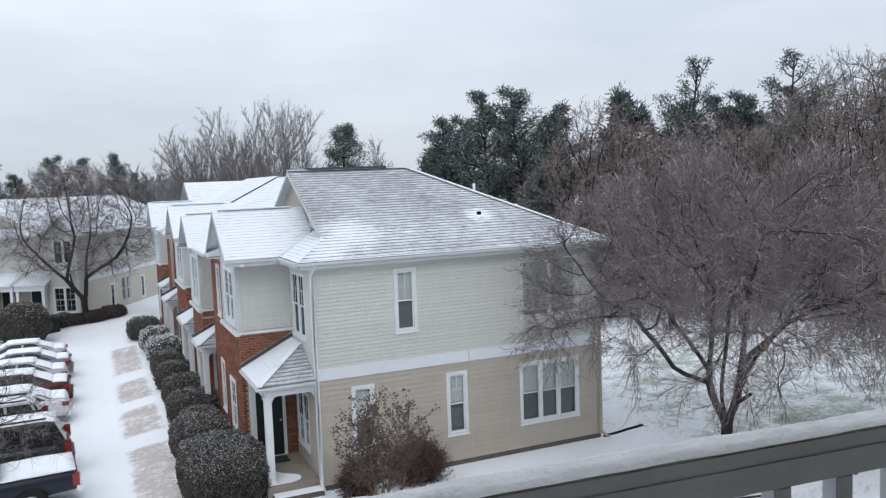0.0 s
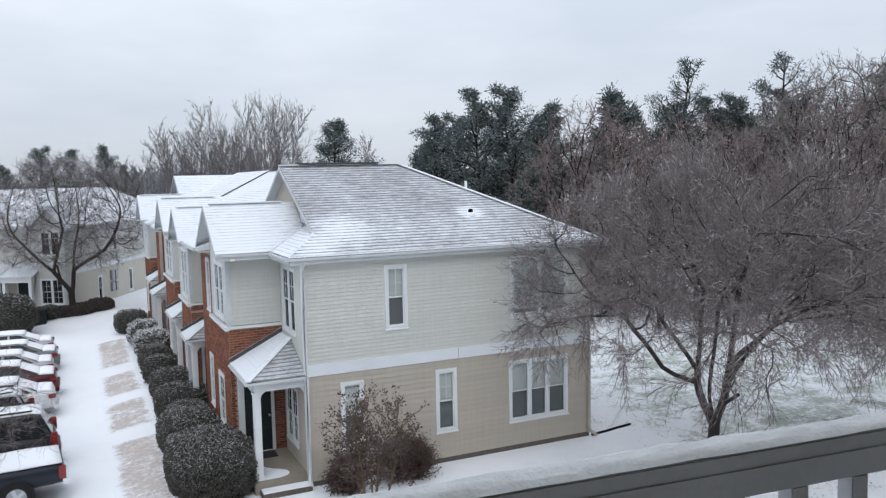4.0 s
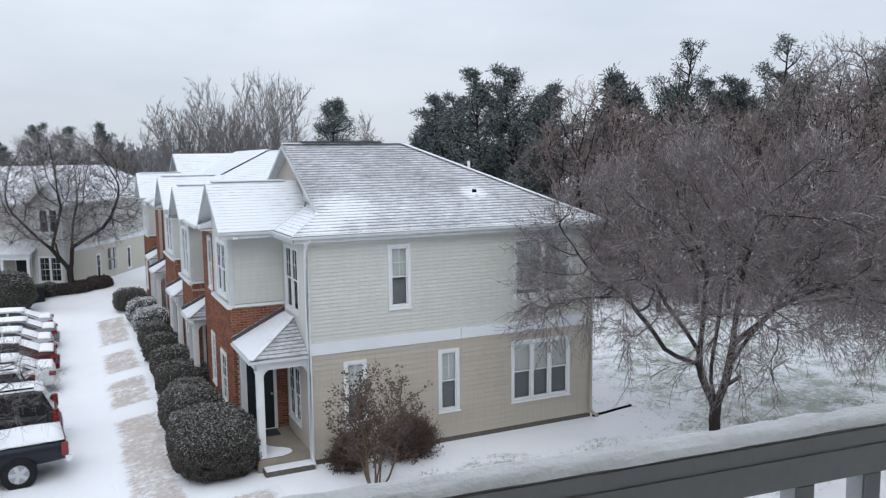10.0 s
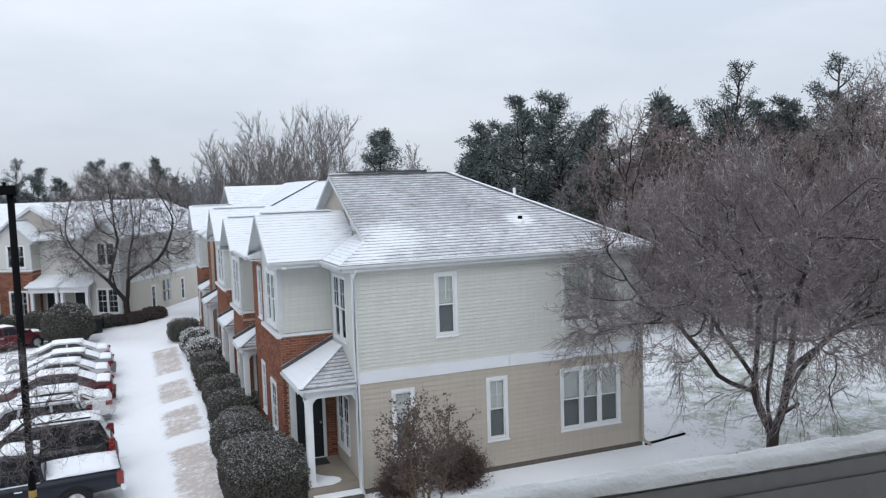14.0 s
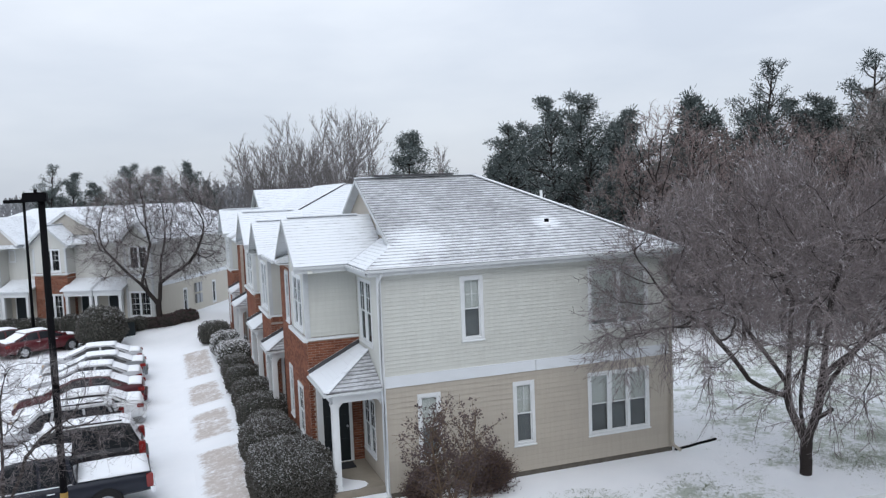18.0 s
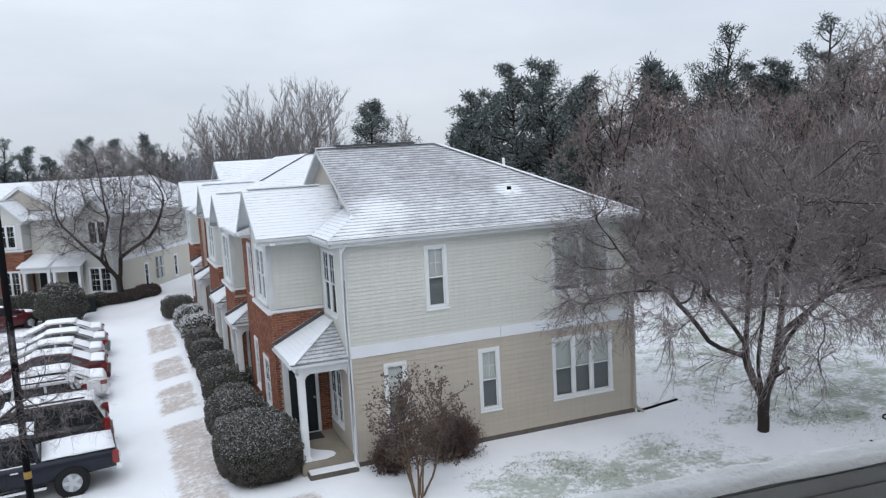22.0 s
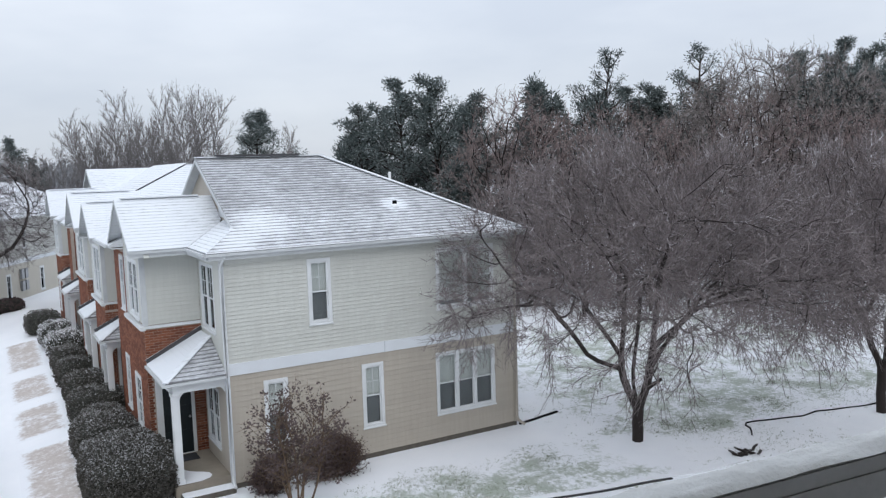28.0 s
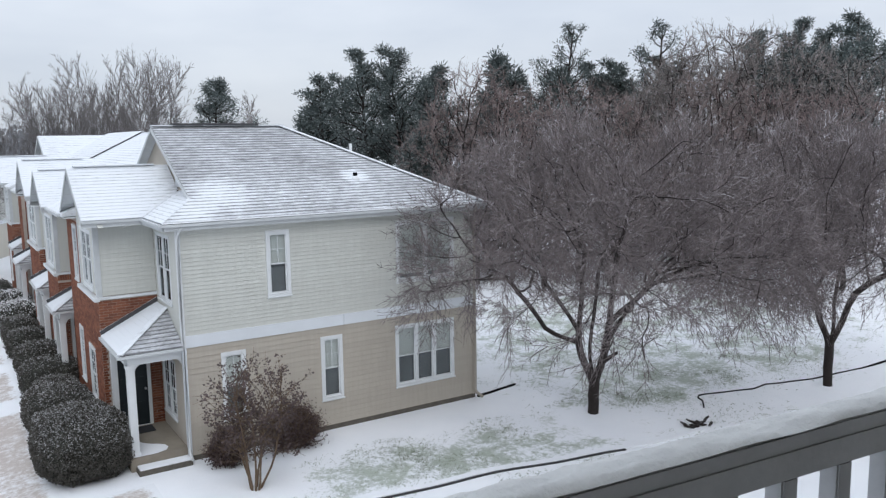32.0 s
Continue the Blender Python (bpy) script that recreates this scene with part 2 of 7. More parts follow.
M_GROUND = ground_mat()
M_SIDE_UP = siding_mat("pale_sage_siding", (0.535, 0.543, 0.507))
M_SIDE_LO = siding_mat("tan_siding", (0.415, 0.377, 0.322))
M_SIDE_FAR_LO = siding_mat("beige_far_siding", (0.50, 0.47, 0.41))
M_SIDE_FAR = siding_mat("grey_beige_siding", (0.53, 0.53, 0.50))
M_GABLE = siding_mat("beige_gable_siding", (0.41, 0.385, 0.345))
M_WHITE = plain("white_trim_paint", (0.64, 0.66, 0.67), 0.45, vary=0.05)
M_TRIM = plain("weathered_gutter_paint", (0.50, 0.52, 0.53), 0.5, vary=0.08, scale=4)
M_BAND = plain("white_band_board", (0.64, 0.67, 0.70), 0.5, vary=0.05, scale=1.2)
M_BRICK = brick_mat("red_brick")
M_MORTAR = plain("mortar", (0.36, 0.31, 0.27), 0.9, vary=0.15, scale=8)
M_SHINGLE = shingle_mat("shingles_thin_snow", -0.04, 0.46, (((5.12, 1.28, 6.3), 0.5), ((5.1, 1.25, 6.28), 0.42), ((1.15, 0.75, 6.05), 1.0), ((7.6, 0.0, 5.65), 0.7), ((0.4, 0.1, 5.7), 0.8)))
M_SHINGLE_W = shingle_mat("shingles_under_snow", 0.66, 0.16)
M_SHINGLE_X = shingle_mat("porch_shingles_under_snow", 1.05, 0.12)
M_SHINGLE_P = shingle_mat("porch_shingles_half_snow", -0.08)
M_CAP = shingle_mat("hip_caps_half_snow", 0.75)
M_SHINGLE_D = shingle_mat("shingles_half_snow", 0.06)
M_SNOW = plain("lying_snow", SNOW, 0.8, vary=0.03, scale=2.5, relief=0.25, fine=30)
M_RAILSNOW = plain("crusted_rail_snow", (0.67, 0.675, 0.665), 0.85, vary=0.10, scale=14, relief=0.9, fine=110)
M_GRASS = plain("winter_grass", (0.20, 0.225, 0.16), 0.8, vary=0.35, scale=2.0, relief=0)
M_RIDGE = dusted("dark_ridge_vent", (0.045, 0.045, 0.05), (0.10, 0.10, 0.105), 0.36, scale=5.0, edge=0.3)
# room shade as a near-black colour; also the door mats
M_DARK = plain("unlit_room_and_mat", (0.035, 0.037, 0.042), 0.9, vary=0.2, relief=0)
M_BLIND = plain("window_blind", (0.80, 0.81, 0.79), 0.8, vary=0.06, relief=0)
M_SCREEN = plain("insect_screen", (0.25, 0.26, 0.275), 0.85, vary=0.12, relief=0)
M_GLASS = glass_mat("window_glass")
M_DOOR = plain("dark_green_door", (0.011, 0.017, 0.020), 0.5, vary=0.2)
M_CONC = plain("wet_concrete", (0.25, 0.22, 0.18), 0.85, vary=0.18, scale=2.0, relief=0.3)
M_METAL = plain("grey_metal", (0.35, 0.36, 0.38), 0.4, 0.8, vary=0.1)
M_BLACK = plain("black_painted_steel", (0.004, 0.004, 0.005), 0.8, vary=0.25, spec=0.08)
M_RAIL = plain("grey_painted_rail", (0.40, 0.41, 0.42), 0.55, vary=0.12, scale=5, relief=0.25)
M_FOUND = plain("damp_foundation", (0.11, 0.10, 0.085), 0.95, vary=0.3, scale=5)
M_BARK = dusted("tree_bark", (0.018, 0.015, 0.014), (0.046, 0.037, 0.034), 0.0, scale=6)
# frost, plus top light painted in: the crown whitens with height
M_TWIG = dusted("iced_top_lit_twigs", (0.094, 0.078, 0.077), (0.250, 0.217, 0.217), 0.52, scale=1.6, edge=1.2, rough=0.5, top=1.5)
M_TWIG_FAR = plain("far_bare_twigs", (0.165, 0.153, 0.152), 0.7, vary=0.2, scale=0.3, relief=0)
M_TWIG_RED = dusted("reddish_bare_twigs", (0.122, 0.094, 0.090), (0.270, 0.215, 0.207), 0.30, scale=0.7, edge=1.2, most=0.7)
M_TWIG_GREY = dusted("grey_brown_bare_twigs", (0.135, 0.118, 0.112), (0.28, 0.252, 0.243), 0.36, scale=0.7, edge=1.2, most=0.7)
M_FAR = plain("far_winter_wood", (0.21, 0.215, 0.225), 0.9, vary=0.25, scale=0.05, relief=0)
M_NEEDLE = dusted("pine_needles", (0.056, 0.073, 0.072), (0.130, 0.156, 0.152), 0.50, scale=0.8, edge=0.9, most=0.5)
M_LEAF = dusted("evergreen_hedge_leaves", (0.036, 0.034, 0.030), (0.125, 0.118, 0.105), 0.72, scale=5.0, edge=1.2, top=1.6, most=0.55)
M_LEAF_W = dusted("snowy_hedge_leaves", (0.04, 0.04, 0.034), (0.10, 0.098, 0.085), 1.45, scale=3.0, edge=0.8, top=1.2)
M_CORE = plain("hedge_core", (0.035, 0.036, 0.030), 0.95, vary=0.3)
M_DEAD = plain("dry_brown_leaves", (0.088, 0.065, 0.064), 0.8, vary=0.45, scale=9, relief=0)
M_SHRUB = plain("bronze_shrub_leaves", (0.074, 0.050, 0.050), 0.8, vary=0.4, scale=7, relief=0)
M_KERB = plain("wet_kerb_stone", (0.045, 0.045, 0.048), 0.9, vary=0.3, scale=6)
M_YELLOW = plain("yellow_label", (0.32, 0.20, 0.05), 0.5, vary=0.15)
M_TYRE = plain("tyre_rubber", (0.014, 0.014, 0.015), 0.85, vary=0.2)
M_RIM = plain("alloy_rim", (0.55, 0.56, 0.58), 0.35, 0.8, vary=0.1)
M_CARGLASS = plain("car_glass", (0.014, 0.016, 0.019), 0.14, vary=0.2, relief=0, spec=0.35)
M_TAIL = plain("red_tail_lamp", (0.22, 0.018, 0.016), 0.25, vary=0.1, relief=0, spec=0.6)
M_HEAD = plain("headlamp", (0.55, 0.42, 0.30), 0.2, vary=0.1, relief=0, spec=0.6)
M_CHROME = plain("chrome", (0.75, 0.76, 0.78), 0.2, 1.0, vary=0.05, relief=0)
M_PLATE = plain("number_plate", (0.6, 0.6, 0.58), 0.5, vary=0.05)
M_WOOD_DARK = plain("wet_bark_stems", (0.13, 0.09, 0.06), 0.85, vary=0.3, scale=9)


# ---- building helpers ----
def mesh_of(name, bm, material):
    me = bpy.data.meshes.new(name)
    bm.normal_update()
    bm.to_mesh(me)
    bm.free()
    me.materials.append(material)
    return me


def part(name, bm, material, parent, label=""):
    """Links a bmesh as one mesh object under a thing or a part."""
    ob = new(name, mesh_of(name, bm, material))
    ob.parent = parent
    return tagged(ob, label) if label else ob


def thing(name, label, category, group="", kind="", at=None):
    """An empty at the thing's base, which parents its parts."""
    ob = new(name)
    ob.empty_display_size = 0.2
    if at is not None:
        ob.matrix_world = at
    return tagged(ob, label, category, group, kind)


def solid(name, verts, faces, material, parent=None, smooth=False):
    me = bpy.data.meshes.new(name)
    me.from_pydata([tuple(v) for v in verts], [], faces)
    me.materials.append(material)
    if smooth:
        me.polygons.foreach_set("use_smooth", [True] * len(me.polygons))
    ob = new(name, me)
    if parent:
        ob.parent = parent
    return ob


BOX_F = [(0, 1, 3, 2), (4, 6, 7, 5), (0, 4, 5, 1), (2, 3, 7, 6), (0, 2, 6, 4), (1, 5, 7, 3)]


def add_box(bm, x0, x1, y0, y1, z0, z1, m=None):
    vs = []
    for x in (x0, x1):
        for y in (y0, y1):
            for z in (z0, z1):
                p = Vector((x, y, z))
                vs.append(bm.verts.new(m @ p if m else p))
    for f in BOX_F:
        bm.faces.new([vs[i] for i in f])
    return vs


def box(x0, x1, y0, y1, z0, z1, m=None, bevel=0.0):
    bm = bmesh.new()
    add_box(bm, x0, x1, y0, y1, z0, z1, m)
    bmesh.ops.recalc_face_normals(bm, faces=bm.faces)
    if bevel:
        bmesh.ops.bevel(bm, geom=bm.edges[:], offset=bevel, segments=2, affect="EDGES")
    return bm


def prism(poly, depth, m=None):
    """A polygon in (u, v) given thickness along w; m maps (u, w, v)."""
    bm = bmesh.new()
    a = [bm.verts.new((m or Matrix()) @ Vector((u, 0, v))) for u, v in poly]
    b = [bm.verts.new((m or Matrix()) @ Vector((u, depth, v))) for u, v in poly]
    bm.faces.new(a)
    bm.faces.new(b[::-1])
    for i in range(len(poly)):
        j = (i + 1) % len(poly)
        bm.faces.new((a[j], a[i], b[i], b[j]))
    bmesh.ops.recalc_face_normals(bm, faces=bm.faces)
    return bm


def tube(pts, radii, sides=8, caps=True):
    """A round bar through points."""
    bm = bmesh.new()
    rings = []
    for i, p in enumerate(pts):
        p = Vector(p)
        d = Vector(pts[min(i + 1, len(pts) - 1)]) - Vector(pts[max(i - 1, 0)])
        q = d.to_track_quat("Z", "Y")
        r = radii[i] if isinstance(radii, (list, tuple)) else radii
        rings.append([bm.verts.new(p + q @ Vector((r * math.cos(2 * math.pi * k / sides), r * math.sin(2 * math.pi * k / sides), 0))) for k in range(sides)])
    for a, b in zip(rings, rings[1:]):
        for k in range(sides):
            bm.faces.new((a[k], a[(k + 1) % sides], b[(k + 1) % sides], b[k])).smooth = True
    if caps:
        bm.faces.new(rings[0][::-1])
        bm.faces.new(rings[-1])
    bmesh.ops.recalc_face_normals(bm, faces=bm.faces)
    return bm


def plane_map(origin, along, outward):
    """Maps (u, w, v): u along the wall, w out of it, v up."""
    a, o = Vector(along).normalized(), Vector(outward).normalized()
    return Matrix(((a.x, o.x, 0, origin[0]), (a.y, o.y, 0, origin[1]), (0, 0, 1, origin[2]), (0, 0, 0, 1)))


def spans(u0, u1, holes):
    """What is left of u0..u1 between the holes."""
    out, at = [], u0
    for a, b in sorted(holes):
        if a > at:
            out.append((at, min(a, u1)))
        at = max(at, b)
    if at < u1:
        out.append((at, u1))
    return [s for s in out if s[1] - s[0] > 0.01]


def wall_sheet(name, parent, m, u0, u1, v0, v1, holes, material, thick=0.16, label=""):
    """A wall with thickness whose openings go through it."""
    bm = bmesh.new()
    cuts = sorted({v0, v1, *(min(max(h[k], v0), v1) for h in holes for k in (2, 3))})
    for a, b in zip(cuts, cuts[1:]):
        if b - a < 0.005:
            continue
        mid = (a + b) / 2
        for s, e in spans(u0, u1, [(h[0], h[1]) for h in holes if h[2] < mid < h[3]]):
            add_box(bm, s, e, -thick, 0.0, a, b, m)
    bmesh.ops.recalc_face_normals(bm, faces=bm.faces)
    return part(name, bm, material, parent, label)


def siding(parent, m, u0, u1, v0, v1, holes, material, step, split=True, top=None):
    """Lapped boards, each thicker at its butt. top(v) may give the span of a gable at height v."""
    count = max(1, round((v1 - v0) / step))
    step = (v1 - v0) / count
    joined = None if split else bmesh.new()
    for i in range(count):
        a, b = v0 + i * step, v0 + (i + 1) * step
        mid = (a + b) / 2
        lo, hi = top(mid) if top else (u0, u1)
        for s, e in spans(lo, hi, [(h[0], h[1]) for h in holes if h[2] < mid < h[3]]):
            bm = bmesh.new() if split else joined
            prof = [(0.001, a), (0.018, a), (0.018, a + 0.008), (0.004, b), (0.001, b)]
            ra = [bm.verts.new(m @ Vector((s, w, v))) for w, v in prof]
            rb = [bm.verts.new(m @ Vector((e, w, v))) for w, v in prof]
            for k in range(4):
                bm.faces.new((ra[k], ra[k + 1], rb[k + 1], rb[k]))
            bm.faces.new(ra)
            bm.faces.new(rb[::-1])
            if split:
                bmesh.ops.recalc_face_normals(bm, faces=bm.faces)
                part("siding_board", bm, material, parent)
    if not split:
        bmesh.ops.recalc_face_normals(joined, faces=joined.faces)
        tagged(part("siding", joined, material, parent), kind="stuff")


BRICK_ME = {}


def bricks(parent, m, u0, u1, v0, v1, holes, split=True, soldier=0.0):
    """Courses of brick, proud of the mortar by 8 mm."""
    L, H, J = 0.194, 0.057, 0.010
    joined = bmesh.new()
    rows = int((v1 - v0 - soldier) / (H + J))
    for r in range(rows):
        a = v0 + r * (H + J)
        mid = a + H / 2
        for s, e in spans(u0, u1, [(h[0], h[1]) for h in holes if h[2] - 0.03 < mid < h[3] + 0.03]):
            u = s - (L + J) / 2 * (r % 2)
            while u < e - 0.02:
                p, q = max(u, s), min(u + L, e)
                if q - p > 0.03:
                    out = 0.008 + 0.003 * ((r * 7 + int(u * 37)) % 5) / 5
                    if split:
                        key = round(q - p, 2)
                        if key not in BRICK_ME:
                            BRICK_ME[key] = mesh_of("brick", box(0, q - p, -0.004, 0.009, 0, H), M_BRICK)
                        ob = new("brick", BRICK_ME[key])
                        ob.parent = parent
                        ob.matrix_local = m @ Matrix.Translation((p, out - 0.008, a))
                    else:
                        add_box(joined, p, q, -0.004, out, a, a + H, m)
                u += L + J
    if soldier:
        u = u0
        while u < u1 - 0.03:
            add_box(joined, u, min(u + H, u1), -0.004, 0.012, v1 - soldier, v1, m)
            u += H + J
    if joined.faces:
        bmesh.ops.recalc_face_normals(joined, faces=joined.faces)
        tagged(part("brickwork", joined, M_BRICK, parent), kind="stuff")
    else:
        joined.free()


def ring(m, u0, u1, v0, v1, t, w0, w1):
    """A rectangular frame of one piece, t wide, from depth w0 to w1."""
    bm = bmesh.new()
    vs = {}
    for w in (w0, w1):
        for k, (a, b, c, d) in enumerate(((u0, u1, v0, v1), (u0 + t, u1 - t, v0 + t, v1 - t))):
            vs[w, k] = [bm.verts.new(m @ Vector((u, w, v))) for u, v in ((a, c), (b, c), (b, d), (a, d))]
    for i in range(4):
        j = (i + 1) % 4
        for w in (w0, w1):
            bm.faces.new((vs[w, 0][i], vs[w, 0][j], vs[w, 1][j], vs[w, 1][i]))
        for k in (0, 1):
            bm.faces.new((vs[w0, k][i], vs[w0, k][j], vs[w1, k][j], vs[w1, k][i]))
    bmesh.ops.recalc_face_normals(bm, faces=bm.faces)
    return bm


def window(parent, m, u0, u1, v0, v1, lights=1, grid=True, grid_low=False, blind=0.5, trim=0.085):
    """A double-hung window: trim, sashes, muntins, panes, blind, and a panel painted dark as an unlit room."""
    w = (u1 - u0 - 2 * trim) / lights
    frame_ob = part("window", ring(m, u0, u1, v0, v1, trim, -0.03, 0.024), M_WHITE, parent, "white-trimmed double-hung window")
    part("window_sill", box(u0 - 0.02, u1 + 0.02, 0.025, 0.048, v0 - 0.02, v0 + 0.014, m), M_WHITE, frame_ob)
    for k in range(1, lights):
        part("mullion", box(u0 + trim + k * w - 0.04, u0 + trim + k * w + 0.04, -0.03, 0.018, v0 + trim, v1 - trim, m), M_WHITE, frame_ob)
    lo, hi, mid = v0 + trim, v1 - trim, (v0 + v1) / 2
    for k in range(lights):
        a, b = u0 + trim + k * w + (0.04 if k else 0), u0 + trim + (k + 1) * w - (0.04 if k < lights - 1 else 0)
        for tag, c, d, back in (("upper_sash", mid - 0.02, hi, 0.008), ("lower_sash", lo, mid + 0.02, -0.012)):
            f = 0.032
            part(tag, ring(m, a, b, c, d, f, back - 0.028, back), M_WHITE, frame_ob)
            if grid and (tag == "upper_sash" or grid_low):
                x, z = (a + b) / 2, (c + d) / 2
                part("muntin", box(x - 0.008, x + 0.008, back - 0.012, back - 0.002, c + f, d - f, m), M_WHITE, frame_ob)
                part("muntin", box(a + f, b - f, back - 0.011, back - 0.003, z - 0.008, z + 0.008, m), M_WHITE, frame_ob)
            pane = part("pane", box(a + f, b - f, back - 0.018, back - 0.014, c + f, d - f, m), M_GLASS, frame_ob)
            pane.visible_shadow = False
        drop = hi - (hi - lo) * blind
        if blind > 0:
            part("blind", box(a, b, -0.070, -0.064, drop, hi, m), M_BLIND, frame_ob, "pale window blind")
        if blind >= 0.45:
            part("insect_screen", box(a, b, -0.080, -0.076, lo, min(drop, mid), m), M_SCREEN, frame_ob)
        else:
            # thin sheet whose dark colour stands for the shade indoors
            part("unlit_room_panel", box(a, b, -0.30, -0.29, lo, hi, m), M_DARK, frame_ob)
    return frame_ob


def slope(name, parent, eave0, along, rise, length, left, right, material, step=0.127, split=False, thick=0.035, label="", board=True):
    """A roof slope of overlapping shingle courses. eave0: a point on the eave, along: the eave's direction,
    rise: the unit way up the slope; left(r), right(r): where the slope begins and ends at r metres up."""
    o, a, up = Vector(eave0), Vector(along).normalized(), Vector(rise).normalized()
    nrm = a.cross(up)
    if nrm.z < 0:
        nrm = -nrm
    if board:
        bm = bmesh.new()
        rs = [length * k / 12 for k in range(13)]
        top = [[bm.verts.new(o + a * fn(r) + up * r - nrm * dd) for r in rs] for fn in (left, right) for dd in (0.006, thick)]
        for p, q, flip in ((0, 2, 0), (1, 3, 1), (0, 1, 1), (2, 3, 0)):
            for k in range(12):
                f = (top[p][k], top[q][k], top[q][k + 1], top[p][k + 1])
                try:
                    bm.faces.new(f)
                except ValueError:
                    pass
        bm.faces.new((top[0][0], top[1][0], top[3][0], top[2][0]))
        bmesh.ops.remove_doubles(bm, verts=bm.verts, dist=1e-4)
        bmesh.ops.recalc_face_normals(bm, faces=bm.faces)
        base = part(name, bm, material, parent, label)
        base.data.uv_layers.new(name="UVMap")
    else:
        base = parent
    n = max(1, round(length / step))
    step = length / n
    verts, faces, uvs = [], [], []
    rnd = random.Random(len(name) * 7 + n)

    def flush(vs, fs, us, nm):
        me = bpy.data.meshes.new(nm)
        me.from_pydata(vs, [], fs)
        lay = me.uv_layers.new(name="UVMap")
        for i, l in enumerate(me.loops):
            lay.data[i].uv = us[l.vertex_index]
        me.materials.append(material)
        ob = new(nm, me)
        ob.parent = base
        return ob

    for k in range(n):
        r0, r1 = k * step, min((k + 1.35) * step, length)
        l0, l1, q0, q1 = left(r0), left(r1), right(r0), right(r1)
        if q0 - l0 < 0.03:
            continue
        segs = max(1, int((q0 - l0) / 0.9)) if split else 1
        base_i = len(verts)
        wob = [rnd.uniform(-0.004, 0.004) for _ in range(segs + 1)]
        for s in range(segs + 1):
            t = s / segs
            lo, hi = l0 + (q0 - l0) * t, l1 + max(q1 - l1, 0.0) * t
            for r, h, uu in ((r0 + wob[s], 0.001, 0.0), (r0 + wob[s], 0.014, 0.001), (r1, 0.003, 1.35)):
                x = lo if r < r1 else hi
                verts.append(tuple(o + a * x + up * r + nrm * h))
                uvs.append((x * 3.0, k + min(uu, 0.999) if uu < 1.2 else k + 0.999))
        for s in range(segs):
            i = base_i + 3 * s
            faces += [(i, i + 3, i + 4, i + 1), (i + 1, i + 4, i + 5, i + 2)]
        if split:
            flush(verts, faces, uvs, "shingle_course")
            verts, faces, uvs = [], [], []
    if not split:
        tagged(flush(verts, faces, uvs, "shingles"), kind="stuff")
    return base


def bar(p0, p1, w, h, up=(0, 0, 1)):
    """A straight board from p0 to p1, w wide and h high."""
    a, b = Vector(p0), Vector(p1)
    d = (b - a).normalized()
    side = d.cross(Vector(up)).normalized()
    top = side.cross(d).normalized()
    bm = bmesh.new()
    vs = []
    for e in (a, b):
        for s, t in ((-1, -1), (1, -1), (1, 1), (-1, 1)):
            vs.append(bm.verts.new(e + side * (s * w / 2) + top * (t * h / 2)))
    for f in ((0, 1, 2, 3), (7, 6, 5, 4), (0, 4, 5, 1), (1, 5, 6, 2), (2, 6, 7, 3), (3, 7, 4, 0)):
        bm.faces.new([vs[i] for i in f])
    bmesh.ops.recalc_face_normals(bm, faces=bm.faces)
    return bm


FRONT = lambda x: plane_map((x, 0, 0), (0, 1, 0), (-1, 0, 0))
SIDE = lambda y: plane_map((0, y, 0), (1, 0, 0), (0, -1, 0))


